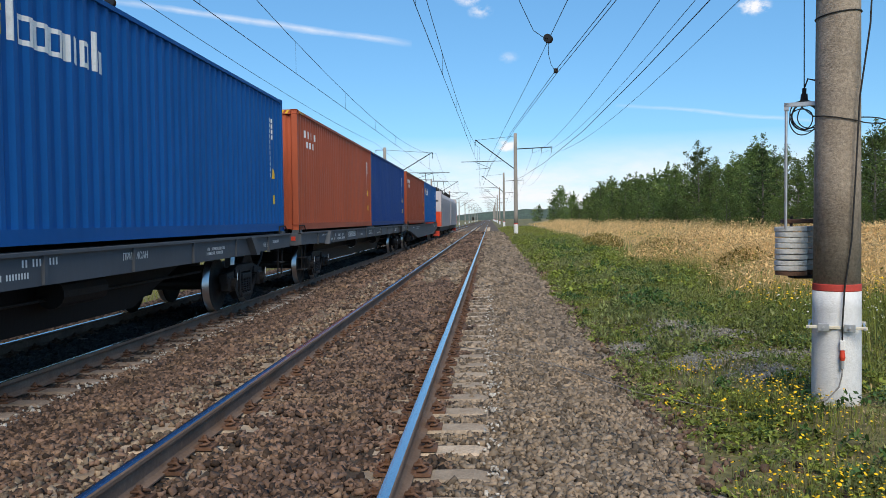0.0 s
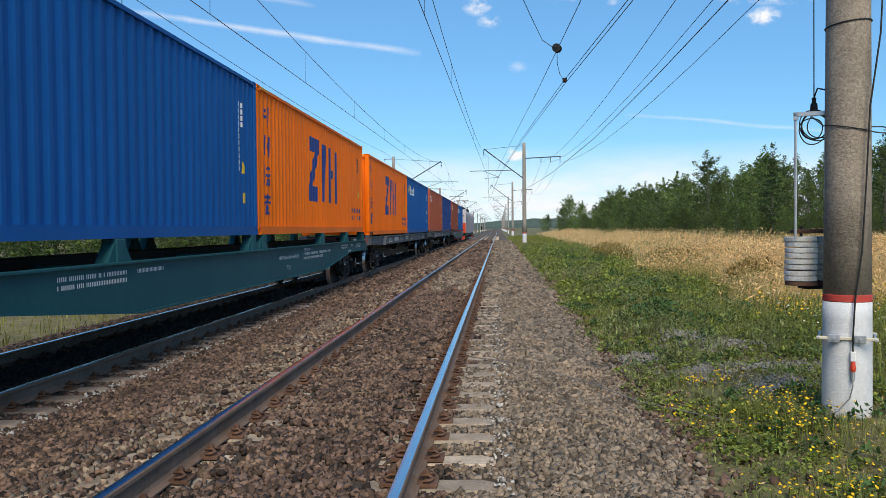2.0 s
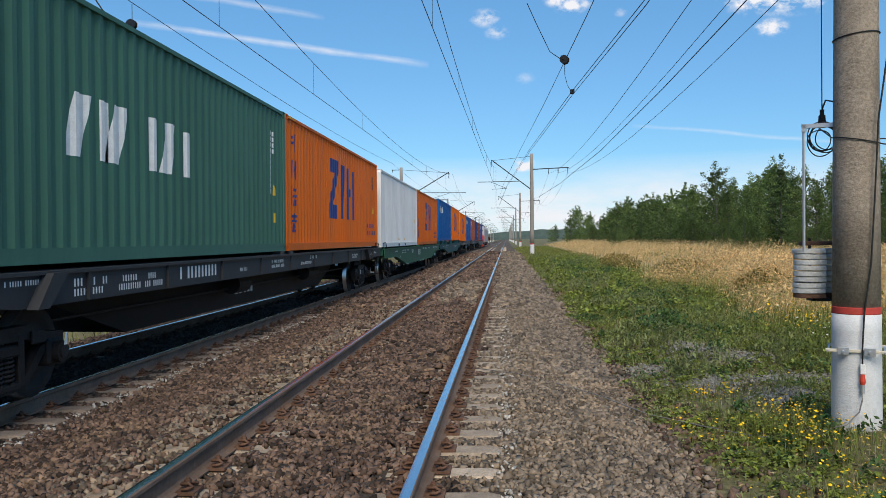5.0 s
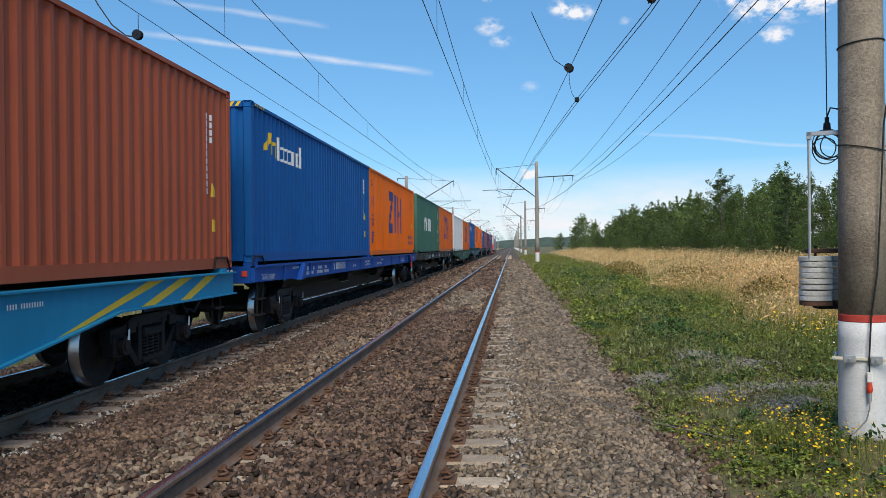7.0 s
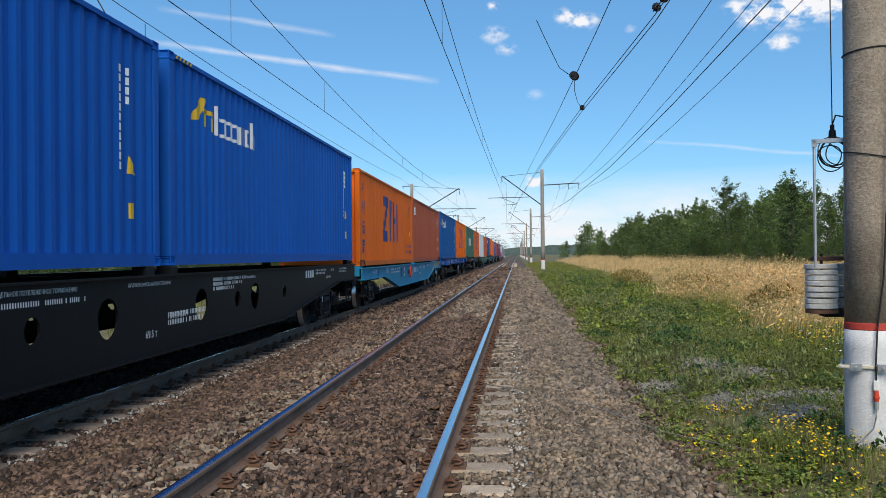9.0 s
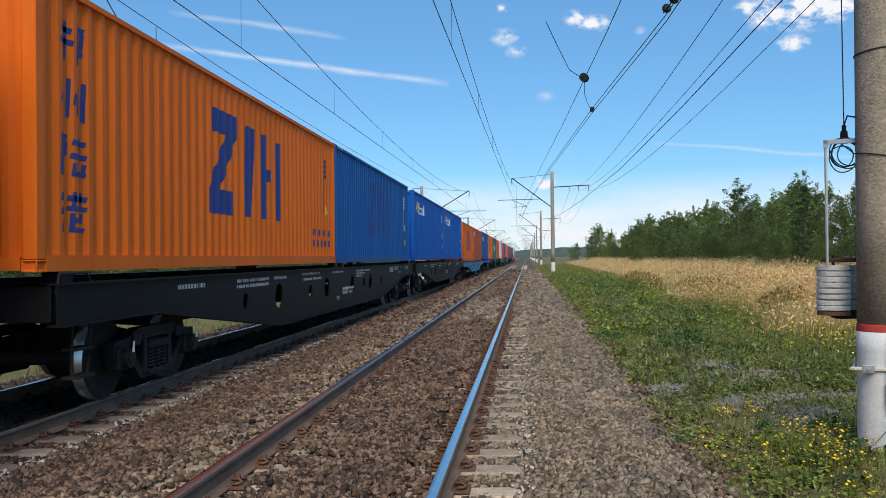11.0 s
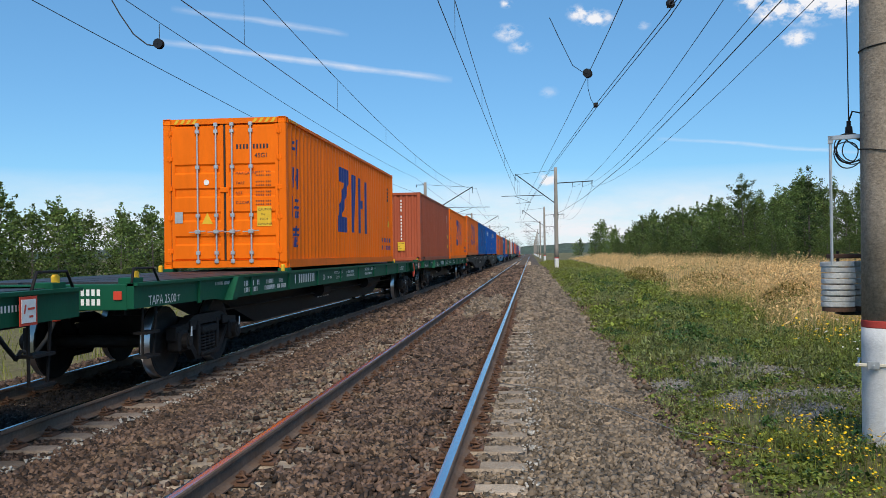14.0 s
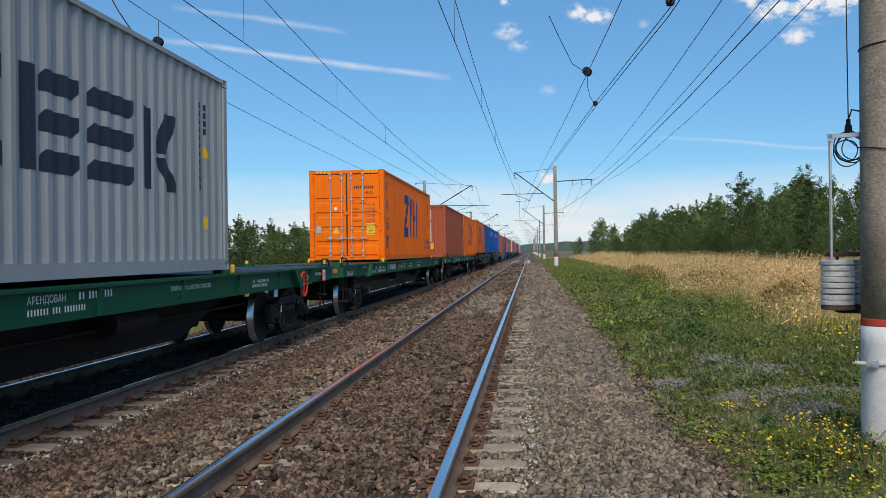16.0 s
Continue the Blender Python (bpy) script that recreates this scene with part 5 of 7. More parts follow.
SHIFT = {(11, 1): -0.55, (10, 0): -0.3, (10, 1): -0.35, (5, 1): -0.45, (5, 0): -0.2, (8, 0): 0.3, (9, 0): 0.25}
DECKS = {4: 1.52, 9: 1.52, 10: 1.52, 8: 1.325, 5: 1.335, 11: 1.345}
for i, (k, slot, key, style, label) in enumerate(CARGO):
    y = wagon_y(k) + (0 if slot is None else 6.13 if slot == 0 else -6.13) + SHIFT.get((k, slot), 0)
    end = "doors" if k == 12 else "label" if (k, slot) == (11, 1) else "blind"
    container(y, key, label, style, end, i, DECKS.get(k, DECK))


# ---- locomotive ----
def locomotive(y):
    """Two-section electric locomotive, grey with red ends; y is its middle."""
    loco = rig("electric_locomotive", y, 0, "two-section electric locomotive, grey with orange-red end panels", "locomotive", "train")
    for s in (-1, 1):
        y0, y1 = sorted((s * 0.35, s * 17.0))
        bm = bmesh.new()
        prism(bm, [(-1.55, 0.95), (1.55, 0.95), (1.55, 3.55), (1.25, 4.0), (0.5, 4.2), (-0.5, 4.2), (-1.25, 4.0), (-1.55, 3.55)], y0 + (1.5 if s < 0 else 0), y1 - (1.5 if s > 0 else 0), "Y")
        for k in range(9):
            z = 1.5 + k * 0.2
            box(bm, 1.55, 1.575, y0 + 2.5, y1 - 2.5, z, z + 0.05)
        part("body", bm, M["loco_grey"], loco, "grey ribbed body")
        bm = bmesh.new()
        e = s * 17.0
        prism(bm, [(e - s * 1.5, 0.95), (e, 0.95), (e, 2.3), (e - s * 0.55, 3.6), (e - s * 0.9, 4.05), (e - s * 1.5, 4.1)], -1.56, 1.56)
        cab = part("cab", bm, M["loco_grey"], loco, "grey cab end")
        part("red_front", boxes((-1.52, 1.52, min(e, e + s * 0.03), max(e, e + s * 0.03), 1.0, 2.28)), M["loco_red"], cab, "orange-red front panel")
        part("red_stripe", boxes((1.562, 1.575, min(e - s * 0.9, e - s * 0.02), max(e - s * 0.9, e - s * 0.02), 1.0, 2.25)), M["loco_red"], cab, "orange-red corner panel")
        part("windscreen", boxes((-1.3, 1.3, e - s * 0.55 - 0.06, e - s * 0.30 + 0.06, 2.5, 3.3)), M["dark_mark"], cab, "dark windscreen")
        part("cab_window", boxes((1.555, 1.57, e - s * 1.35 - 0.3, e - s * 1.35 + 0.3, 2.5, 3.2)), M["dark_mark"], cab)
        part("underframe", boxes((-1.4, 1.4, y0 + 0.2, y1 - 0.2, 0.55, 0.97)), M["dark_steel"], loco)
        part("plough", boxes((-1.4, 1.4, e - 0.15, e + 0.15, 0.15, 0.6)), M["red_mark"], loco, "red plough and buffer beam")
        bm = bmesh.new()
        c = s * 9.0
        for dx in (-0.5, 0.5):
            rod(bm, (dx, c - 1.0, 4.3), (dx * 0.8, c + 0.6, 5.1), 0.03, 6)
            rod(bm, (dx * 0.8, c + 0.6, 5.1), (dx * 0.7, c - 0.5, 6.0), 0.025, 6)
        rod(bm, (-0.95, c - 0.5, 6.04), (0.95, c - 0.5, 6.04), 0.03, 6)
        for dx in (-0.6, 0.6):
            rod(bm, (dx, c - 1.2, 4.1), (dx, c - 1.2, 4.35), 0.08, 8)
            rod(bm, (dx, c + 1.0, 4.1), (dx, c + 1.0, 4.35), 0.08, 8)
        gear = bmesh.new()
        for k in range(4):
            g = s * (3.0 + k * 3.1)
            box(gear, -0.7, 0.7, g - 0.6, g + 0.6, 4.15, 4.45 + 0.1 * (k % 2))
            rod(gear, (0.85, g, 4.0), (0.85, g, 4.6), 0.09, 8)
        part("roof_gear", gear, M["dark_steel"], loco, "dark roof equipment and insulators")
        part("pantograph", bm, M["dark_steel"], loco, "raised pantograph")
        for dy in (4.0, 12.5):
            bogie(loco, s * dy, 2.6)
    return loco


locomotive(wagon_y(1) + 12.35 + 0.9 + 17.6)


# ---- masts and wires ----
def mast_shaft(name, parent, base_r, top_r, z0, z1, mat, sides=20, label=""):
    bm = bmesh.new()
    n = 8
    rings = []
    for i in range(n + 1):
        u = i / n
        r = base_r + (top_r - base_r) * u
        rings.append([bm.verts.new((math.cos(k * math.tau / sides) * r, math.sin(k * math.tau / sides) * r, z0 + (z1 - z0) * u)) for k in range(sides)])
    for a, b in zip(rings, rings[1:]):
        for k in range(sides):
            f = bm.faces.new((a[k], a[(k + 1) % sides], b[(k + 1) % sides], b[k]))
            f.smooth = True
    bm.faces.new(rings[0][::-1])
    bm.faces.new(rings[-1])
    return part(name, bm, mat, parent, label)


def insulator(bm, a, b, r=0.075, discs=4):
    a, b = Vector(a), Vector(b)
    rod(bm, a, b, 0.02, 6)
    for i in range(discs):
        p = a.lerp(b, (i + 0.5) / discs)
        d = (b - a).normalized() * 0.025
        rod(bm, p - d, p + d, r, 10, r * 0.5)


def catenary_mast(x, y, side, track_x, label, feeder):
    """Concrete mast with a sloping bracket over a track; side: -1 reaches to -x, 1 to +x; feeder: insulated cross arm on the other side."""
    z = float(ground_height(x, y))
    mast = tagged(new("catenary_mast"), label, "railway mast", "catenary masts along the track")
    mast.matrix_basis = pose(x, y, z)
    top = 9.55
    mast_shaft("shaft", mast, 0.205, 0.15, 0.9, top, M["mast_grey"], 14)
    mast_shaft("painted_foot", mast, 0.212, 0.207, -0.15, 0.9, M["whitewash"], 14, "whitewashed foot of the mast")
    part("red_band", rod(bmesh.new(), (0, 0, 0.9), (0, 0, 1.0), 0.210, 14), M["red_paint"], mast, "red painted band")
    reach = track_x - x
    bm = bmesh.new()
    rod(bm, (0, 0, 6.1), (reach, 0, 9.0), 0.045, 8)
    part("bracket_arm", bm, M["dark_steel"], mast, "sloping steel bracket arm")
    bm = bmesh.new()
    rod(bm, (0, 0, top - 0.25), (reach * 0.97, 0, 8.95), 0.016, 6)
    part("tie_rod", bm, M["dark_steel"], mast)
    bm = bmesh.new()
    insulator(bm, (reach, 0, 8.95), (reach, 0, 8.35))
    part("insulator", bm, M["insulator"], mast, "brown porcelain insulator string")
    bm = bmesh.new()
    rod(bm, (reach * 0.28, 0, 6.95), (reach * 1.35, 0, 6.9), 0.03, 8)
    rod(bm, (reach * 1.02, 0, 6.9), (reach * 0.62, 0, 6.28), 0.018, 6)
    rod(bm, (reach * 0.62, 0, 6.28), (reach * 0.98, 0, 6.20), 0.018, 6)
    part("registration_arm", bm, M["dark_steel"], mast, "horizontal steady arm")
    if not feeder:
        for zz in (9.3, 7.8):
            part("feeder_arm", rod(bmesh.new(), (0, 0, zz), (-0.95, 0, zz), 0.03, 6), M["dark_steel"], mast)
            bm = bmesh.new()
            insulator(bm, (-0.9, 0, zz), (-0.9, 0, zz - 0.25), 0.07, 2)
            part("insulator", bm, M["insulator"], mast)
    if feeder:
        way = -1 if reach > 0 else 1
        bm = bmesh.new()
        rod(bm, (0, 0, 8.05), (way * 3.5, 0, 8.2), 0.045, 6)
        part("cross_arm", bm, M["dark_steel"], mast)
        for k in (1.6, 2.5, 3.4):
            bm = bmesh.new()
            insulator(bm, (way * k, 0, 8.15), (way * k, 0, 7.65), 0.07, 3)
            part("insulator", bm, M["insulator"], mast, "hanging insulator string")
    return mast


MAST_STEP = 67.0
RIGHT_Y = [79.0 + MAST_STEP * k for k in range(10)]
LEFT_Y = [84.0 + MAST_STEP * k for k in range(10)]
for y in RIGHT_Y:
    catenary_mast(2.45, y, -1, TRACKS[0][0], "tall grey concrete catenary mast with a whitewashed foot", True)
for y in LEFT_Y:
    catenary_mast(-10.7, y, 1, TRACKS[1][0], "grey concrete catenary mast beyond the train", False)


def wire(name, points, radius, label, category="overhead wire", sides=5, mat="wire"):
    return tagged(part(name, tube(points, radius, sides), M[mat]), label, category, "overhead wires")


def catenary(track_x, z_rail, supports, zig):
    """Contact wire, carrier and droppers over one track."""
    zc = 6.15 + z_rail * 0.6
    contact, carrier, drops = [], [], []
    for i, (a, b) in enumerate(zip(supports, supports[1:])):
        xa, xb = track_x + zig * (1 if i % 2 else -1), track_x + zig * (-1 if i % 2 else 1)
        n = 14 if i < 2 else 6
        for j in range(n + (1 if i == len(supports) - 2 else 0)):
            u = j / n
            y, x = a + (b - a) * u, xa + (xb - xa) * u
            contact.append((x, y, zc))
            carrier.append((x, y, zc + 2.05 - 1.55 * 4 * u * (1 - u)))
        if i < 3:
            for j in range(1, 9):
                u = j / 9
                x = xa + (xb - xa) * u
                y = a + (b - a) * u
                drops.append(((x, y, zc), (x, y, zc + 2.05 - 1.55 * 4 * u * (1 - u))))
    wire("contact_wire", contact, 0.0095, "dark contact wire stretched over the track")
    wire("carrier_wire", carrier, 0.0095, "sagging carrier wire over the track")
    for a, b in drops:
        tagged(part("dropper", tube([a, b], 0.006, 4), M["wire"]), "thin dropper between contact and carrier wire", "dropper wire", "dropper wires")


catenary(TRACKS[0][0], 0.0, [1.0] + RIGHT_Y[:6], 0.42)
catenary(TRACKS[1][0], -0.18, [9.0] + LEFT_Y[:6], 0.38)
# feeders beyond the train
far_left = [10.0] + LEFT_Y[:6]
for x, z, drop in ((-11.6, 9.25, 0.55), (-11.6, 7.75, 0.5)):
    pts = []
    for a, b in zip(far_left, far_left[1:]):
        pts += sag((x, a, z), (x, b, z), drop, 10)[:-1]
    wire("feeder_wire", pts, 0.012, "sagging feeder wire beyond the train")
# three feeders on the verge side
for x, dip in ((2.45 + 1.6, 1.36), (2.45 + 2.5, 1.28), (2.45 + 3.4, 1.48)):
    pts = []
    right = [-2.0] + RIGHT_Y[:6]
    for a, b in zip(right, right[1:]):
        pts += sag((x, a, 7.62), (x, b, 7.62), dip, 12)[:-1]
    wire("feeder_wire", pts, 0.009, "sagging feeder wire on the verge side")
wire("feeder_wire", [(5.25, 6, 6.9), (4.85, 16.2, 6.21), (4.56, 24.4, 5.76), (4.13, 36.3, 5.25), (3.5, 54, 5.0), (2.89, 71, 5.05), (2.62, 78.9, 5.2)], 0.013, "thick sagging cable fixed low on the mast")
# wires that leave the track and are anchored at the near mast
for dx, dz in ((0, 0), (0.0, 0.16)):
    wire("anchor_wire", [(3.95, 9, 7.4 + dz), (3.36, 20, 6.98 + dz), (2.55, 31.8, 6.90 + dz), (1.62, 55, 7.25 + dz), (0.1, 90, 7.1 + dz), (-1.2, 146, 7.3 + dz)], 0.012, "anchored contact wire that swings off to the mast")
wire("anchor_wire", [(2.7, 9, 7.75), (2.27, 23, 7.6), (1.85, 40, 7.9), (1.1, 63, 8.2), (-0.2, 100, 8.3), (-1.3, 146, 8.3)], 0.012, "anchored carrier wire that swings off to the mast")


def line_insulator(name, a, b, r, label):
    bm = bmesh.new()
    insulator(bm, a, b, r, 3)
    return tagged(part(name, bm, M["insulator"]), label, "insulator", "insulators in the wires")


line_insulator("wire_insulator", (2.00, 28.6, 7.60), (2.12, 29.2, 7.66), 0.15, "round dark insulator in the anchored wire")
wire("jumper_cable", [(0.62, 23, 7.95), (0.95, 24.5, 7.72), (1.45, 27, 7.50), (1.85, 28.4, 7.58), (2.06, 28.9, 7.62)], 0.012, "black jumper cable hanging between the wires", "jumper cable", 6, "rubber")
wire("jumper_cable", [(2.06, 28.9, 7.62), (2.10, 29.4, 7.2), (2.25, 30.2, 6.98), (2.45, 31.2, 6.95), (2.55, 31.8, 7.02)], 0.010, "black jumper cable hanging between the wires", "jumper cable", 6, "rubber")
tagged(part("wire_clamp", boxes((2.47, 2.63, 31.7, 31.9, 6.95, 7.12, 0.02)), M["dark_steel"]), "dark clamp that joins two wires", "wire clamp")
line_insulator("strain_insulator", (3.35, 20.2, 7.28), (3.55, 18.4, 7.36), 0.115, "dark strain insulator in the anchored wire")
wire("hanger_wire", [(-11.6, 25.0, 8.85), (-11.6, 25.0, 8.2)], 0.012, "short hanger wire under the feeder")
line_insulator("wire_insulator", (-11.6, 24.85, 8.2), (-11.6, 25.1, 8.2), 0.16, "round dark insulator in the feeder wire")
wire("jumper_cable", [(-13.3, 25.0, 9.9), (-12.9, 25, 9.2), (-12.45, 25, 8.55), (-12.0, 25, 8.2), (-11.62, 25, 8.14)], 0.022, "black jumper cable hanging from the feeder", "jumper cable", 6, "rubber")


# ---- the near mast with its tension weights ----
POLE_X, POLE_Y = 2.982, 7.28
POLE_Z = -0.19


def near_mast():
    mast = tagged(new("anchor_mast"), "thick weathered concrete mast with a whitewashed foot and red band", "railway mast")
    mast.matrix_basis = pose(POLE_X, POLE_Y, POLE_Z, 0, 0, -22.3)
    r = lambda z: 0.196 - 0.0062 * z
    mast_shaft("shaft", mast, r(1.03), r(9.6), 1.03, 9.6, M["pole_concrete"], 40, "rough brown-grey concrete shaft")
    mast_shaft("painted_foot", mast, r(-0.3) + 0.003, r(0.98) + 0.003, -0.3, 0.98, M["whitewash"], 40, "flaking whitewashed foot")
    mast_shaft("red_band", mast, r(0.98) + 0.004, r(1.03) + 0.004, 0.975, 1.035, M["red_paint"], 40, "red painted band")
    # clamp: two flat bars and four bolts
    for s in (-1, 1):
        part("clamp_bar", boxes((-0.235, 0.235, s * (r(0.77) + 0.012) - 0.012, s * (r(0.77) + 0.012) + 0.012, 0.660, 0.686, 0.004)), M["cream_paint"], mast, "flat cream-painted clamp bar")
    for x in (-0.215, -0.1, 0.1, 0.215):
        part("bolt", rod(bmesh.new(), (x, -0.26, 0.672), (x, 0.26, 0.672), 0.009, 6), M["galv"], mast)
    for x in (-0.1, 0.1):
        part("clamp_plate", boxes((x - 0.045, x + 0.045, -r(0.77) - 0.034, -r(0.77) - 0.024, 0.64, 0.705, 0.004)), M["galv"], mast)
    # thin tie wires round the shaft
    for z in (3.32,):
        pts = [(math.cos(k * math.tau / 24) * (r(z) + 0.006), math.sin(k * math.tau / 24) * (r(z) + 0.006), z + 0.02 * math.cos(k * math.tau / 24)) for k in range(25)]
        part("tie_wire", tube(pts, 0.006, 5), M["rubber"], mast)
    # fuse holder at the end of the earthing cable
    y = -r(0.5) - 0.03
    part("spark_gap", boxes((0.025, 0.068, y - 0.012, y + 0.02, 0.485, 0.57, 0.006)), M["white_mark"], mast, "cream terminal block")
    part("fuse_cap", rod(rod(bmesh.new(), (0.046, y, 0.43), (0.046, y, 0.485), 0.024, 12, 0.016), (0.046, y, 0.40), (0.046, y, 0.43), 0.018, 12, 0.025), M["red_mark"], mast, "red insulating cap")
    part("fuse_body", rod(bmesh.new(), (0.046, y, 0.33), (0.046, y, 0.40), 0.016, 10), M["galv"], mast)
    part("earth_cable", tube([(0.16, -0.17, 9.0), (0.18, -0.17, 6.0), (0.20, -0.16, 4.2), (0.26, -0.14, 3.7), (0.24, -0.15, 3.2), (0.165, -0.17, 2.6), (0.14, -0.18, 2.0), (0.11, -0.19, 1.4), (0.06, y + 0.01, 1.0), (0.045, y, 0.7), (0.045, y, 0.57)], 0.0075, 6), M["rubber"], mast, "black cable down the shaft")
    # guide bracket
    part("guide_bracket", boxes((-0.43, -0.15, 0.03, 0.07, 2.58, 2.615), (-0.43, -0.39, 0.03, 0.07, 2.55, 2.615), (-0.18, -0.14, 0.0, 0.08, 2.52, 2.615)), M["galv"], mast, "angle-iron guide bracket")
    part("guide_rod", rod(bmesh.new(), (-0.412, 0.05, 1.5), (-0.412, 0.05, 2.58), 0.012, 8), M["galv"], mast, "thin vertical guide rod")
    return mast


near_mast()


def tension_weights(x, y, z0, n, r, label, tall):
    """A stack of round concrete weights on a rod, each slotted."""
    stack = tagged(new("tension_weights"), label, "tension weight", "tension weights at the mast")
    stack.matrix_basis = pose(x, y, z0)
    rnd = random.Random(n)
    h = tall / n
    for k in range(n):
        bm = bmesh.new()
        bmesh.ops.create_cone(bm, cap_ends=True, segments=28, radius1=r, radius2=r * 0.985, depth=h * 0.88)
        bmesh.ops.bevel(bm, geom=[e for e in bm.edges if abs(e.verts[0].co.z - e.verts[1].co.z) < 1e-4], offset=h * 0.12, segments=1, affect="EDGES")
        bmesh.ops.translate(bm, verts=bm.verts[:], vec=(0, 0, h / 2))
        part("weight_disc", bm, M["weight_concrete"], stack, "", pose(rnd.uniform(-0.006, 0.006), rnd.uniform(-0.006, 0.006), k * h, rnd.uniform(-1.2, 1.2), rnd.uniform(-1.2, 1.2), rnd.uniform(0, 360)))
    part("base_plate", rod(bmesh.new(), (0, 0, -0.035), (0, 0, 0.0), r * 0.98, 24), M["clip"], stack, "rusty round base plate")
    part("hanger_rod", rod(bmesh.new(), (0, 0, -0.05), (0, 0, tall + 0.09), 0.014, 8), M["dark_steel"], stack)
    return stack


WX, WY = 2.745, POLE_Y + 0.42
tension_weights(WX, WY, 0.925, 8, 0.140, "stack of pale round concrete tension weights", 0.41)
tension_weights(WX + 0.28, WY + 0.12, 0.925, 8, 0.140, "stack of pale concrete weights behind the mast", 0.41)
tagged(part("weight_yoke", boxes((WX - 0.07, WX + 0.35, WY - 0.03, WY + 0.09, 1.36, 1.40, 0.008)), M["clip"]), "dark rusty yoke on top of the tension weights", "yoke")
tagged(part("weight_tray", boxes((WX + 0.02, WX + 0.4, WY - 0.03, WY + 0.15, 0.855, 0.885, 0.006)), M["dark_steel"]), "dark steel tray under the tension weights", "tray")
wire("weight_rope", [(WX + 0.10, WY - 0.03, 2.5), (WX + 0.10, WY - 0.02, 3.5), (WX + 0.10, WY, 9.0)], 0.005, "thin steel rope that holds the weights", "steel rope", 6)
tagged(part("rope_socket", rod(rod(bmesh.new(), (WX + 0.10, WY - 0.03, 2.42), (WX + 0.10, WY - 0.03, 2.53), 0.038, 10, 0.028), (WX + 0.10, WY - 0.03, 2.53), (WX + 0.10, WY - 0.03, 2.58), 0.02, 8), M["dark_steel"]), "dark socket at the end of the rope", "rope socket")


def cable_coil():
    pts = []
    for i in range(150):
        a = i / 28 * math.tau
        rad = 0.116 + 0.026 * math.sin(i * 0.0871)
        pts.append((WX + 0.085 + math.cos(a) * rad + 0.028 * math.sin(i * 0.053 + 1), WY - 0.09 + 0.02 * math.sin(i * 0.5), 2.31 + math.sin(a) * rad * 1.05 + 0.026 * math.sin(i * 0.07)))
    run = ((-0.19, 0.03, 2.285), (-0.156, -0.117, 2.27), (-0.074, -0.18, 2.25), (0.029, -0.193, 2.23), (0.10, -0.165, 2.22), (0.165, -0.125, 2.21), (0.24, -0.125, 2.20), (0.305, -0.125, 2.20), (0.345, -0.125, 2.21), (0.36, -0.10, 2.23), (0.335, -0.05, 2.25), (0.28, -0.01, 2.265), (0.223, 0.017, 2.27), (0.15, 0.04, 2.27))
    pts += [(POLE_X + dx, POLE_Y + dy, z) for dx, dy, z in run]
    return pts


wire("cable_coil", cable_coil(), 0.0052, "coil of black cable hung beside the mast", "cable coil", 6, "rubber")
wire("loop_cable", [(WX + 0.10, WY - 0.03, 2.58), (WX + 0.12, WY - 0.06, 2.66), (WX + 0.17, WY - 0.1, 2.64), (POLE_X - 0.17, POLE_Y - 0.05, 2.56)], 0.008, "short loop of black cable at the rope socket", "cable loop", 6, "rubber")
ground_run = [(POLE_X - 0.045, POLE_Y - 0.23, POLE_Z + 0.34), (POLE_X - 0.05, POLE_Y - 0.235, POLE_Z + 0.27), (POLE_X - 0.08, POLE_Y - 0.25, POLE_Z + 0.18), (POLE_X - 0.19, POLE_Y - 0.28, POLE_Z + 0.08), (POLE_X - 0.36, POLE_Y - 0.28, POLE_Z + 0.04),
              (2.4, 7.05, -0.24), (2.1, 7.15, -0.25), (1.75, 7.5, -0.245), (1.35, 8.0, -0.25), (0.95, 8.7, -0.20), (0.5, 9.4, -0.185), (0.1, 9.9, -0.17), (-0.45, 10.3, -0.17)]
wire("earthing_cable", ground_run, 0.0062, "thin grey earthing cable laid from the mast to the rail", "cable", 6, "cable_grey")


# ---- far distance ----
def ridge(name, x0, x1, y, height, seed, label):
    rnd = random.Random(seed)
    bm = bmesh.new()
    n = 90
    prev = None
    for i in range(n + 1):
        u = i / n
        x = x0 + (x1 - x0) * u
        z = height * (0.5 + 0.25 * math.sin(u * 5 + seed) + 0.12 * math.sin(u * 17 + seed * 2)) * (math.sin(math.pi * min(1.0, 0.30 + u * 6) / 2) if x1 > 0 else math.sin(math.pi * min(1.0, 0.30 + (1 - u) * 6) / 2)) + rnd.uniform(0, height * 0.08)
        cols = [bm.verts.new((x, y - 60, -3)), bm.verts.new((x, y - 20, z * 0.55)), bm.verts.new((x, y, z)), bm.verts.new((x, y + 120, z * 0.9)), bm.verts.new((x, y + 200, -3))]
        if prev:
            for a, b, c, d in zip(prev, cols, cols[1:], prev[1:]):
                bm.faces.new((a, b, c, d))
        prev = cols
    bmesh.ops.recalc_face_normals(bm, faces=bm.faces[:])
    return tagged(part(name, bm, M["hazed_wood"]), label, "wooded hill", kind="structure")


ridge("backdrop_hill", -60, 1500, 1500, 32, 3, "wooded hill far along the line, haze mixed into its colour")
ridge("backdrop_hill_beyond", -1500, -25, 1150, 15, 5, "wooded hill beyond the far track, haze mixed into its colour")


# ---- ballast stones ----
RNG = np.random.default_rng(7)


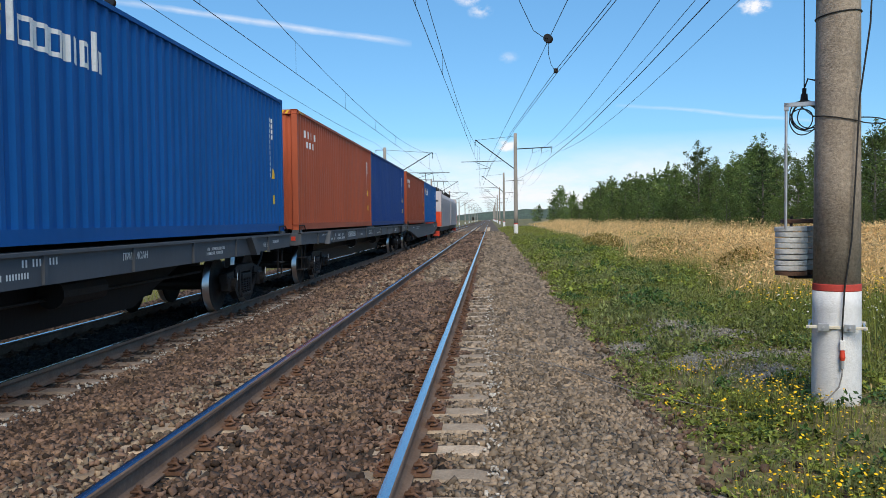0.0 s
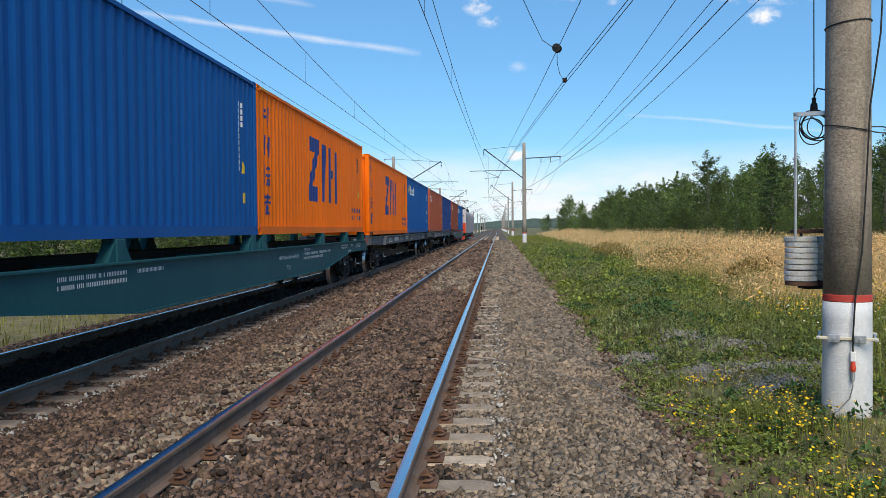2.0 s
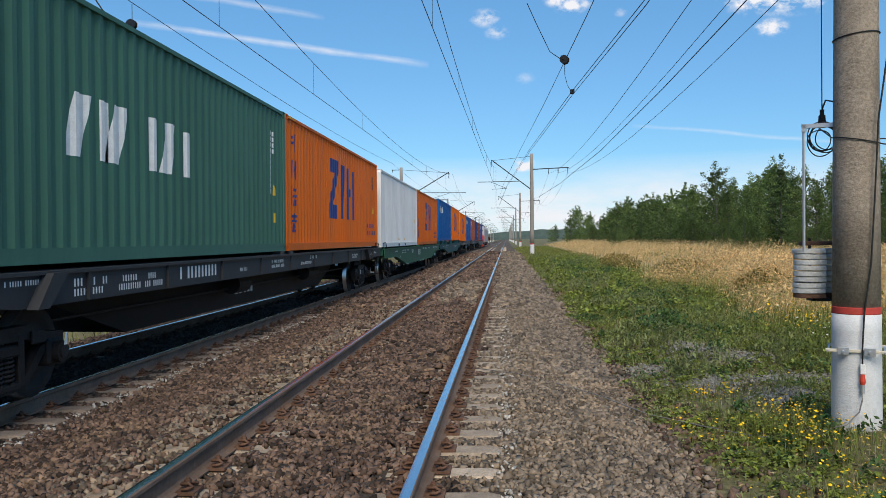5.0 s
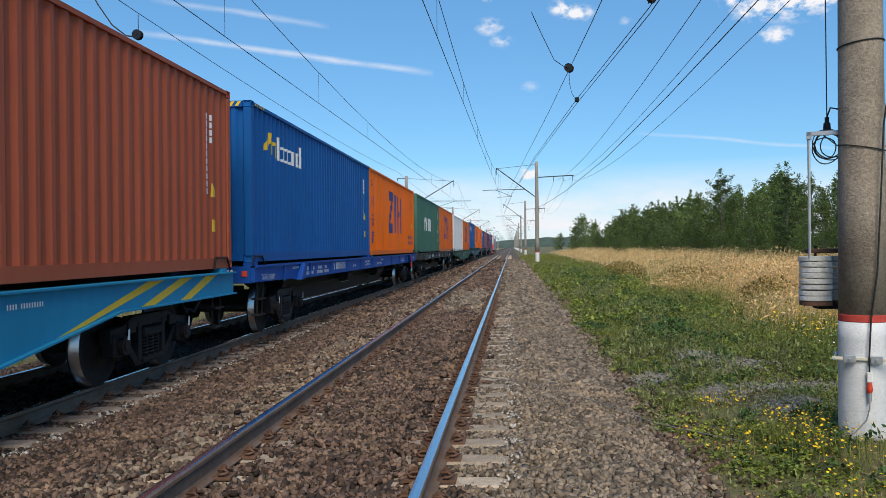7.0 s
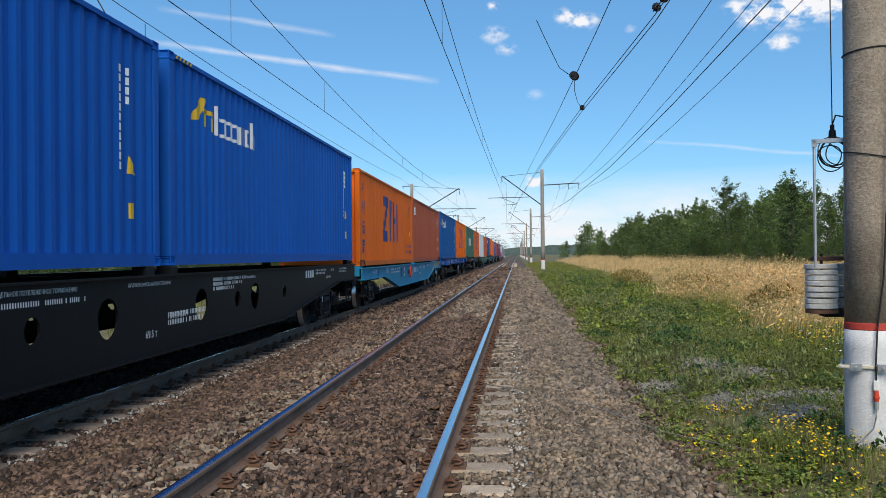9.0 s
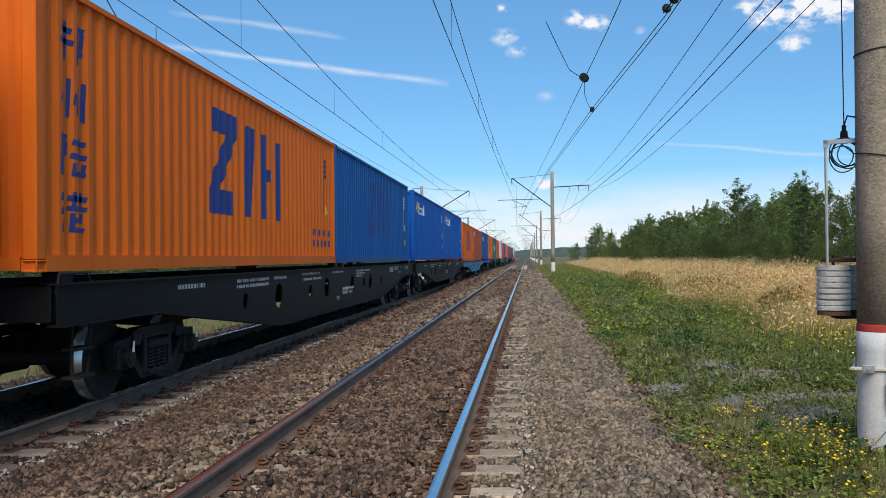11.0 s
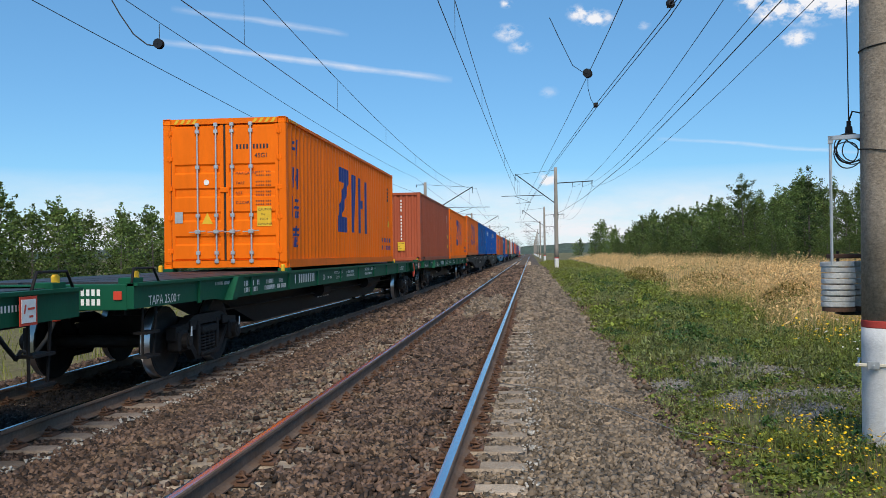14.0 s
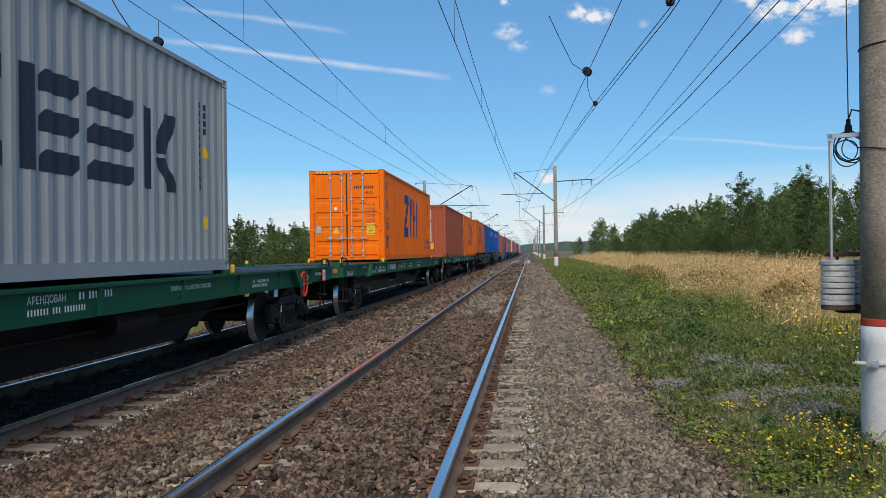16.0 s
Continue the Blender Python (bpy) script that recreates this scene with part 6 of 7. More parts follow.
def stone_shapes(n):
    """Angular, uneven stones."""
    shapes = []
    # crushed stone: an uneven block, each face split in two
    cube = np.array([(-1, -1, -1), (1, -1, -1), (1, 1, -1), (-1, 1, -1), (-1, -1, 1), (1, -1, 1), (1, 1, 1), (-1, 1, 1)]) * 0.72
    faces = np.array([(0, 3, 2), (0, 2, 1), (4, 5, 6), (4, 6, 7), (0, 1, 5), (0, 5, 4), (1, 2, 6), (1, 6, 5), (2, 3, 7), (2, 7, 6), (3, 0, 4), (3, 4, 7)])
    for k in range(n):
        v = (cube + RNG.uniform(-0.38, 0.38, (8, 3))) * np.array([1.3, 0.9, 0.72])
        shapes.append(v)
    return shapes, faces


STONES, STONE_FACES = stone_shapes(24)


def scatter_stones(name, pts, sizes, mat, label):
    n = len(pts)
    which = RNG.integers(0, len(STONES), n)
    base = np.stack(STONES)[which]
    ang = RNG.uniform(0, math.tau, (n, 3))
    ang[:, 0] = RNG.normal(0, 0.6, n)
    ang[:, 1] = RNG.normal(0, 0.6, n)
    c, s = np.cos(ang), np.sin(ang)
    x, y, z = base[..., 0], base[..., 1], base[..., 2]
    y, z = y * c[:, :1] - z * s[:, :1], y * s[:, :1] + z * c[:, :1]
    x, z = x * c[:, 1:2] + z * s[:, 1:2], -x * s[:, 1:2] + z * c[:, 1:2]
    x, y = x * c[:, 2:] - y * s[:, 2:], x * s[:, 2:] + y * c[:, 2:]
    v = np.stack([x, y, z], -1) * sizes[:, None, None] + pts[:, None, :]
    f = (STONE_FACES[None] + (np.arange(n) * 8)[:, None, None]).reshape(-1, 3)
    me = mesh_of(name, v.reshape(-1, 3), f, mat)
    return tagged(new(name, me), label, "ballast", kind="stuff")


def jitter_grid(x0, x1, y0, y1, step):
    gx, gy = np.meshgrid(np.arange(x0, x1, step), np.arange(y0, y1, step))
    p = np.stack([gx.ravel(), gy.ravel()], -1)
    return p + RNG.uniform(-0.48, 0.48, p.shape) * step


def ballast_zone(y0, y1, step, size, label):
    p = jitter_grid(-8.3, 1.55, y0, y1, step)
    x, y = p[:, 0], p[:, 1]
    keep = (x > -0.62 * y - 1.2) & (x < 1.28 + 0.22 * RNG.random(len(x)) ** 2 + 0.05 * np.sin(y * 2.1))
    z = ground_height(x, y) + 0.012
    for tx, tz in TRACKS:
        d = x - tx
        for s in (-0.7975, 0.7975):
            keep &= np.abs(d - s) > 0.10
        phase = np.abs(((y - 2.95) / SLEEPER_STEP + 0.5) % 1 - 0.5) * SLEEPER_STEP
        on_tie = (phase < 0.15) & (np.abs(d) < 1.36)
        outer = on_tie & (d > 0.7)
        keep &= ~(outer & (RNG.random(len(x)) < (0.95 if tx > -3 else 0.85)))
        ends = on_tie & (d < -0.85)
        keep &= ~(ends & (RNG.random(len(x)) < 0.8))
        inner = on_tie & (np.abs(d) < 0.7)
        z = np.where((d > 0.85) & (d < 1.40), tz - (0.205 if tx > -3 else 0.22), z)
        z = np.where(np.abs(d) < 0.66, tz - 0.20 + 0.02 * np.sin(y * 3.1) * np.sin(x * 5), z)
        z = np.where(on_tie & (np.abs(d) < 0.75), tz - 0.19, z)
        z = np.where(on_tie & (d < -0.75) & (d > -1.36), tz - 0.17, z)
        near_rail = inner & (np.abs(d) > 0.42)
        keep &= ~(near_rail & (RNG.random(len(x)) < 0.85))
    p3 = np.stack([x, y, z + RNG.uniform(-0.012, 0.016, len(x))], -1)[keep]
    sizes = size * RNG.uniform(0.6, 1.25, len(p3))
    outside = p3[:, 0] > -0.45 + 0.2 * np.sin(p3[:, 1] * 2.7)
    outside |= (np.abs(p3[:, 0] - TRACKS[0][0]) < 0.6) & (np.abs(p3[:, 1] - 26 - 1.5 * np.sin(p3[:, 0] * 9)) < 4.5)
    outside |= (p3[:, 0] > -3.0) & (p3[:, 0] < -2.25) & (RNG.random(len(p3)) < 0.4)
    # stones beneath the train get the darker colour that stands in for shade
    in_shade = np.abs(p3[:, 0] - TRACKS[1][0]) < 0.95 + 0.25 * np.sin(p3[:, 1] * 1.9) * np.sin(p3[:, 1] * 0.7)
    scatter_stones("ballast_stones", p3[~outside & ~in_shade], sizes[~outside & ~in_shade], M["ballast"], label)
    scatter_stones("oily_stones", p3[in_shade], sizes[in_shade], M["shade_ballast"], "ballast stones between the rails, darkened for the shade under the train")
    scatter_stones("shoulder_stones", p3[outside], sizes[outside], M["shoulder"], "paler " + label.replace("ballast", "shoulder ballast"))


ballast_zone(3.3, 10.0, 0.035, 0.0262, "loose angular grey-brown ballast stones near the camera")
ballast_zone(10.0, 20.0, 0.050, 0.038, "loose grey-brown ballast stones between the rails")
ballast_zone(20.0, 45.0, 0.100, 0.074, "coarse grey-brown ballast stones farther along")
ballast_zone(45.0, 100.0, 0.24, 0.15, "grey-brown ballast stones in the distance")
# pale limestone at the sleeper ends
M["pale_stone"] = material("pale_limestone", (0.42, 0.39, 0.35), 0.9, 0, (0.2, 6.0), (0.2, 60.0), 0, 1, None, 0, 0.35)
n = 3000
py = RNG.uniform(3.5, 45, n)
px = np.where(RNG.random(n) < 0.62, RNG.normal(-4.43, 0.055, n), RNG.normal(0.0, 0.05, n))
py = np.where(RNG.random(n) < 0.85, 2.95 + SLEEPER_STEP * np.round((py - 2.95) / SLEEPER_STEP) + np.where(px > -2, 0.04, 0.20) + RNG.normal(0, 0.085, n), py)
scatter_stones("pale_stones", np.stack([px, py, ground_height(px, py) + 0.035], -1), RNG.uniform(0.006, 0.019, n), M["pale_stone"], "pale limestone chips along the sleeper ends")
# stray stones on the verge and grey gravel patches
n = 5000
px, py = RNG.uniform(1.3, 2.3, n), RNG.uniform(4, 30, n)
keep = RNG.random(n) < np.exp(-(px - 1.3) * 3.2)
scatter_stones("stray_stones", np.stack([px, py, ground_height(px, py) + 0.012], -1)[keep], RNG.uniform(0.018, 0.04, n)[keep], M["ballast"], "stray ballast stones at the edge of the grass")


# ---- grass and weeds ----
PATCHES = ((2.75, 12.4, 0.40, 0.8), (3.2, 11.4, 0.55, 0.3), (3.3, 9.8, 0.45, 0.22), (2.3, 9.6, 0.22, 0.3), (1.9, 11.0, 0.2, 0.4), (2.9, 8.6, 0.25, 0.2))


def bare(x, y):
    """How far a place is bare gravel, 0 to 1."""
    out = np.zeros_like(x)
    for cx, cy, rx, ry in PATCHES:
        out = np.maximum(out, np.clip(1.35 - ((x - cx) / rx) ** 2 - ((y - cy) / ry) ** 2, 0, 1))
    return out


n = 5200
cx = RNG.integers(0, len(PATCHES), n)
pp = np.array(PATCHES)[cx]
px, py = pp[:, 0] + RNG.normal(0, 0.8, n) * pp[:, 2], pp[:, 1] + RNG.normal(0, 0.9, n) * pp[:, 3]
scatter_stones("gravel_patches", np.stack([px, py, ground_height(px, py) + 0.014], -1), RNG.uniform(0.006, 0.024, n), M["gravel_patch"], "patches of fine grey gravel in the verge")


def blades(name, x, y, height, width, mat, label, lean=0.35, category="grass", wind=0.0):
    """Tapered bent blades, one to a place."""
    n = len(x)
    a = RNG.uniform(0, math.tau, n)
    l = RNG.normal(0, lean, n) * height
    if wind:
        a, l = RNG.normal(0.1, 0.7, n), np.abs(RNG.normal(wind, lean, n)) * height
    dx, dy = np.cos(a), np.sin(a)
    z = ground_height(x, y) - 0.01
    b = RNG.uniform(0, math.tau, n)
    wx, wy = np.cos(b) * width, np.sin(b) * width
    v = np.empty((n, 5, 3))
    v[:, 0] = np.stack([x - wx, y - wy, z], -1)
    v[:, 1] = np.stack([x + wx, y + wy, z], -1)
    mx, my, mz = x + dx * l * 0.35, y + dy * l * 0.35, z + height * 0.6
    v[:, 2] = np.stack([mx + wx * 0.75, my + wy * 0.75, mz], -1)
    v[:, 3] = np.stack([mx - wx * 0.75, my - wy * 0.75, mz], -1)
    v[:, 4] = np.stack([x + dx * l, y + dy * l, z + height * (1 - 0.25 * np.abs(l / height))], -1)
    i = np.arange(n)[:, None] * 5
    f = np.concatenate([i + np.array([[0, 1, 2]]), i + np.array([[0, 2, 3]]), i + np.array([[3, 2, 4]])])
    return tagged(new(name, mesh_of(name, v.reshape(-1, 3), f, mat)), label, category, kind="stuff"), v[:, 4]


def leaves(name, x, y, z, size, mat, label, category="weeds", flat=0.6, slim=0.36):
    """Small pointed leaves at given places."""
    n = len(x)
    a = RNG.uniform(0, math.tau, n)
    t = RNG.normal(0, flat, n)
    ux, uy, uz = np.cos(a) * np.cos(t), np.sin(a) * np.cos(t), np.sin(t)
    wx, wy = -np.sin(a), np.cos(a)
    wz = RNG.normal(0, 0.3, n)
    c = np.stack([x, y, z], -1)
    u = np.stack([ux, uy, uz], -1) * size[:, None]
    w = np.stack([wx, wy, wz], -1) * size[:, None] * slim
    v = np.stack([c - u * 0.5, c + w, c + u * 0.6, c - w], 1)
    f = np.arange(n)[:, None] * 4 + np.array([[0, 1, 2, 3]])
    return tagged(new(name, mesh_of(name, v.reshape(-1, 3), f, mat)), label, category, kind="stuff")


def clumpy(x, y, k=1.0):
    return 0.5 + 0.25 * np.sin(x * 2.3 * k + 1.3 * np.sin(y * 1.1 * k)) + 0.25 * np.sin(y * 1.9 * k + 1.7 * np.sin(x * 1.4 * k))


def field(x0, x1, y0, y1, n, dens):
    x, y = RNG.uniform(x0, x1, n), RNG.uniform(y0, y1, n)
    keep = (RNG.random(n) < dens(x, y)) & (x < 0.52 * y + 1.5)
    return x[keep], y[keep]


edge = lambda x, y: 1.30 + 0.16 * np.sin(y * 1.3) + 0.1 * np.sin(y * 3.7)
# short green turf near
x, y = field(1.2, 7.0, 3.6, 22, 90000, lambda x, y: np.clip((x - edge(x, y)) * 2.2, 0, 1) * (1 - 0.8 * bare(x, y)) * (0.35 + 0.75 * clumpy(x, y)))
blades("verge_grass", x, y, RNG.uniform(0.03, 0.13, len(x)) * (0.4 + 1.7 * clumpy(x, y, 1.6) ** 2), RNG.uniform(0.002, 0.0042, len(x)), M["grass"], "short patchy green grass on the verge", 0.6)
x, y = field(1.2, 7.0, 22, 150, 55000, lambda x, y: np.clip((x - edge(x, y)) * 2, 0, 1) * (0.4 + 0.6 * clumpy(x, y, 0.6)))
blades("verge_grass_far", x, y, RNG.uniform(0.07, 0.20, len(x)), RNG.uniform(0.006, 0.014, len(x)), M["grass"], "green grass along the track farther off", 0.5)
# low broad weeds
x, y = field(1.25, 6.5, 3.6, 24, 60000, lambda x, y: np.clip((x - edge(x, y)) * 2.5, 0, 1) * (1 - 0.9 * bare(x, y)) * np.clip(clumpy(x + 3, y + 1, 1.3) * 1.8 - 0.45, 0, 1))
leaves("low_weeds", x, y, ground_height(x, y) + RNG.uniform(0.01, 0.10, len(x)), RNG.uniform(0.015, 0.05, len(x)), M["weed"], "low leafy green weeds on the verge")
# single plants: domes of leaves, from rosettes to knee-high clumps
def clumps(name, x, y, radius, high, per, size, mat, label, flat=0.7, slim=0.36):
    n = len(x)
    a, d = RNG.uniform(0, math.tau, (n, per)), np.sqrt(RNG.random((n, per)))
    px, py = x[:, None] + np.cos(a) * d * radius[:, None], y[:, None] + np.sin(a) * d * radius[:, None]
    up = (1 - 0.75 * d * d) * high[:, None] * RNG.uniform(0.25, 1.0, (n, per)) ** 0.6
    px, py, up = px.ravel(), py.ravel(), up.ravel()
    leaves(name, px, py, ground_height(px, py) + 0.008 + up, RNG.uniform(0.6, 1.3, len(px)) * size, mat, label, flat=flat, slim=slim)


verge = lambda x, y: np.clip((x - edge(x, y) - 0.02) * 2.5, 0, 1) * (1 - 0.92 * bare(x, y))
x, y = field(1.3, 6.5, 3.6, 22, 2300, lambda x, y: verge(x, y) * np.clip(1.5 * clumpy(x + 3, y + 1, 1.3) - 0.2, 0.05, 1))
clumps("leafy_weeds", x, y, RNG.uniform(0.05, 0.17, len(x)), RNG.uniform(0.03, 0.11, len(x)), 34, 0.042, M["bright_weed"], "low bright green leafy weeds on the verge", 0.5, 0.42)
x, y = field(1.3, 7.0, 3.6, 24, 2600, lambda x, y: verge(x, y) * np.clip(1.5 * clumpy(x + 7, y + 4, 1.1) - 0.25, 0.05, 1))
clumps("feathery_weeds", x, y, RNG.uniform(0.05, 0.16, len(x)), RNG.uniform(0.05, 0.20, len(x)), 46, 0.046, M["grey_weed"], "feathery grey-green weeds on the verge", 1.0, 0.14)
x, y = field(1.4, 7.0, 3.6, 24, 1000, lambda x, y: verge(x, y) * np.clip(1.7 * clumpy(x + 1, y + 9, 0.9) - 0.55, 0.02, 1))
clumps("dark_weeds", x, y, RNG.uniform(0.06, 0.20, len(x)), RNG.uniform(0.05, 0.20, len(x)), 44, 0.045, M["dark_weed"], "dark green clumps of weed on the verge", 0.8, 0.34)
x, y = field(1.25, 6.0, 3.6, 20, 52000, lambda x, y: np.clip((x - edge(x, y) + 0.1) * 2.5, 0, 1) * np.clip(1.6 * clumpy(x + 11, y + 2, 1.6) - 0.4, 0.1, 1))
leaves("dry_litter", x, y, ground_height(x, y) + RNG.uniform(0.006, 0.03, len(x)), RNG.uniform(0.02, 0.07, len(x)), M["litter"], "dry stalks and dead leaves on the soil", "litter", 0.3, 0.10)
far_plant = lambda x, y: np.clip((x - edge(x, y) - 0.1) * 1.6, 0, 1) * np.clip(1.3 - np.maximum(x - 4.6, 0) * 0.8, 0, 1)
x, y = field(1.4, 6.2, 18, 70, 1500, lambda x, y: far_plant(x, y) * np.clip(1.6 * clumpy(x + 5, y * 0.5, 0.9) - 0.3, 0.05, 1))
clumps("leafy_weeds_far", x, y, RNG.uniform(0.12, 0.35, len(x)), RNG.uniform(0.10, 0.30, len(x)), 40, 0.085, M["bright_weed"], "bright green leafy weeds farther along the verge", 0.6, 0.42)
x, y = field(1.5, 6.4, 10, 70, 1500, lambda x, y: far_plant(x, y) * np.clip(1.6 * clumpy(x + 2, y * 0.5 + 4, 0.8) - 0.35, 0.05, 1))
clumps("feathery_weeds_far", x, y, RNG.uniform(0.10, 0.32, len(x)), RNG.uniform(0.12, 0.38, len(x)), 46, 0.08, M["grey_weed"], "feathery grey-green weeds farther along the verge", 1.0, 0.18)
x, y = field(2.4, 6.4, 10, 50, 500, lambda x, y: far_plant(x, y) * np.clip(1.8 * clumpy(x + 8, y * 0.5 + 2, 0.8) - 0.7, 0.02, 1))
clumps("dark_weeds_far", x, y, RNG.uniform(0.12, 0.30, len(x)), RNG.uniform(0.15, 0.40, len(x)), 50, 0.07, M["dark_weed"], "dark green clumps of weed before the field", 0.8, 0.34)
# tall green weeds between verge and field
x, y = field(3.0, 9.0, 8.0, 28, 42000, lambda x, y: np.clip(1.3 - np.abs(x - 4.0 - 0.03 * (y - 12)) / 1.2, 0, 1) * np.clip((y - 8) / 4, 0, 1) * np.clip(clumpy(x, y, 1.1) * 1.9 - 0.5, 0.05, 1))
hgt = 0.15 + 0.6 * np.clip((x - 3.2) / 2.0, 0, 1)
leaves("tall_weeds", x, y, ground_height(x, y) + RNG.random(len(x)) * hgt, RNG.uniform(0.02, 0.055, len(x)), M["weed"], "tall leafy weeds before the dry grass", flat=0.9)
# right of the mast: rough growth
x, y = field(3.4, 8.0, 6.0, 16, 26000, lambda x, y: np.clip((x - 3.5 - 0.15 * (y - 6)) * 0.8, 0, 1) * 0.8)
blades("rough_grass", x, y, RNG.uniform(0.15, 0.55, len(x)), RNG.uniform(0.003, 0.006, len(x)), M["grass"], "rough knee-high grass beside the mast", 0.45)


# mixed growth that rises towards the dry grass
x, y = field(2.8, 10.0, 9.0, 30.0, 40000, lambda x, y: np.clip((x - 3.0 - 0.01 * y) * 0.6, 0, 1) * np.clip(1.25 - np.maximum(x - 6.2, 0) * 0.5 - np.maximum(y - 20, 0) * 0.05, 0, 1) * np.clip(1.6 * clumpy(x + 2, y, 0.9) - 0.35, 0.05, 1))
blades("feathery_grass", x, y, (0.12 + 0.4 * np.clip((x - 3.0) / 3.0, 0, 1)) * RNG.uniform(0.5, 1.3, len(x)), RNG.uniform(0.0022, 0.0042, len(x)), M["grass"], "feathery green grass before the dry field", 0.5)
for cx, cy, rx, ry, high in ((6.3, 30.0, 0.9, 4.0, 0.85), (5.6, 42.0, 0.8, 5.0, 0.8), (6.6, 21.5, 0.7, 1.4, 0.75)):
    a, d = RNG.uniform(0, math.tau, 2600), np.sqrt(RNG.random(2600))
    x, y = cx + rx * d * np.cos(a), cy + ry * d * np.sin(a)
    leaves("withered_weeds", x, y, ground_height(x, y) + RNG.random(2600) * high * (1 - 0.5 * d * d), RNG.uniform(0.04, 0.09, 2600), M["dry_weed"], "clump of rust-brown withered weeds", flat=0.9)


# dry tall grass with seed heads
def straw_density(x, y):
    return np.clip((x - 4.7 + 0.6 * np.sin(y * 0.5) + 0.25 * np.sin(x * 1.3 + y * 1.7) - 0.02 * (y - 20)) * 0.6, 0, 1) * np.clip((y - 12.2 + 0.8 * np.sin(x * 1.1)) / 4, 0, 1) * (0.45 + 0.55 * clumpy(x, y, 0.35))


for nm, y0, y1, n, w, lab in (("dry_grass", 11, 34, 250000, 0.0024, "waist-high dry straw-coloured grass in the field"), ("dry_grass_far", 34, 170, 110000, 0.009, "dry straw-coloured grass farther across the field")):
    x, y = field(4.4, 24.0 if y0 < 20 else 40.0, y0, y1, n, straw_density)
    _, tips = blades(nm, x, y, RNG.uniform(0.6, 1.05, len(x)) * (0.45 + 0.55 * np.clip((x - 4.2 - 0.03 * (y - 20)) / 3.0, 0, 1)) * (0.75 + 0.4 * clumpy(x, y, 0.5)), np.full(len(x), w), M["straw"], lab, 0.2, wind=0.38)
    pick = RNG.random(len(tips)) < 0.5
    tp = tips[pick]
    leaves("seed_heads", tp[:, 0], tp[:, 1], tp[:, 2], RNG.uniform(0.08, 0.17, len(tp)) * (1 if y0 < 20 else 1.3), M["straw"], "drooping straw-coloured seed heads", "grass", 0.5, 0.11)
x, y = field(4.5, 14.0, 14, 45, 26000, lambda x, y: np.clip(clumpy(x + 5, y, 0.5) * 2 - 1.35, 0, 1))
leaves("field_weeds", x, y, ground_height(x, y) + RNG.uniform(0.1, 0.8, len(x)), RNG.uniform(0.04, 0.09, len(x)), M["weed"], "green weeds scattered among the dry grass", flat=0.9)
# growth beyond the far track
x, y = RNG.uniform(-26, -8.2, 18000), RNG.uniform(4, 70, 18000)
blades("far_verge_grass", x, y, RNG.uniform(0.1, 0.4, len(x)), RNG.uniform(0.005, 0.012, len(x)), M["grass"], "green grass beyond the far track", 0.5)


# flowers
def flowers(name, x, y, up, r, mat, label):
    k = 7
    n = len(x)
    z = ground_height(x, y) + up
    ring = np.arange(k) * math.tau / k
    tilt = RNG.normal(0, 0.35, (n, 2))
    v = np.empty((n, k + 1, 3))
    for j in range(k):
        px, py = np.cos(ring[j]) * r, np.sin(ring[j]) * r
        v[:, j] = np.stack([x + px, y + py, z + px * tilt[:, 0] + py * tilt[:, 1]], -1)
    v[:, k] = np.stack([x, y, z + r * 0.6], -1)
    i = np.arange(n)[:, None] * (k + 1)
    f = np.concatenate([i + np.array([[j, (j + 1) % k, k]]) for j in range(k)])
    tagged(new(name, mesh_of(name, v.reshape(-1, 3), f, mat)), label, "flowers", kind="stuff")
    blades(name + "_stalks", x, y, up + 0.01, np.full(n, 0.0018), M["weed"], "thin green flower stalks", 0.02, "flowers")


x, y = field(1.4, 3.6, 4.0, 9.0, 4600, lambda x, y: np.clip(1.2 - np.abs(x - 1.95 - 0.12 * (y - 5)) / 0.9, 0, 1) * np.clip(clumpy(x + 1, y * 0.8, 1.8) * 1.6 - 0.55, 0, 1) * 0.75)
flowers("yellow_flowers", x, y, RNG.uniform(0.08, 0.2, len(x)), RNG.uniform(0.006, 0.013, len(x)), M["yellow_flower"], "small yellow flowers in the verge")
x, y = field(1.5, 8.0, 9.0, 20.0, 800, lambda x, y: np.clip((x - 2.5) * 0.25, 0.05, 1) * np.clip(clumpy(x, y, 0.9) * 2 - 0.8, 0, 1))
flowers("yellow_flowers", x, y, RNG.uniform(0.3, 0.8, len(x)) * np.clip((x - 1.5) / 3, 0.25, 1), RNG.uniform(0.008, 0.02, len(x)), M["yellow_flower"], "tall yellow flower heads among the weeds")
x, y = field(3.4, 8.5, 9.5, 17.0, 420, lambda x, y: np.clip(1.25 - np.abs(y - 12.2 - 0.25 * (x - 4.5)) / 1.7, 0, 1) * np.clip((x - 3.2) * 0.7, 0, 1))
clumps("tansy_plants", x, y, RNG.uniform(0.08, 0.2, len(x)), RNG.uniform(0.3, 0.6, len(x)), 60, 0.055, M["weed"], "tall green tansy plants", 0.9, 0.22)
tx, ty = np.repeat(x, 5) + RNG.normal(0, 0.09, len(x) * 5), np.repeat(y, 5) + RNG.normal(0, 0.09, len(x) * 5)
flowers("tansy_flowers", tx, ty, RNG.uniform(0.38, 0.7, len(tx)), RNG.uniform(0.008, 0.018, len(tx)), M["yellow_flower"], "flat yellow tansy heads on tall stalks")
x, y = field(3.6, 5.2, 8.5, 12.0, 260, lambda x, y: np.clip(clumpy(x, y, 1.5), 0, 1))
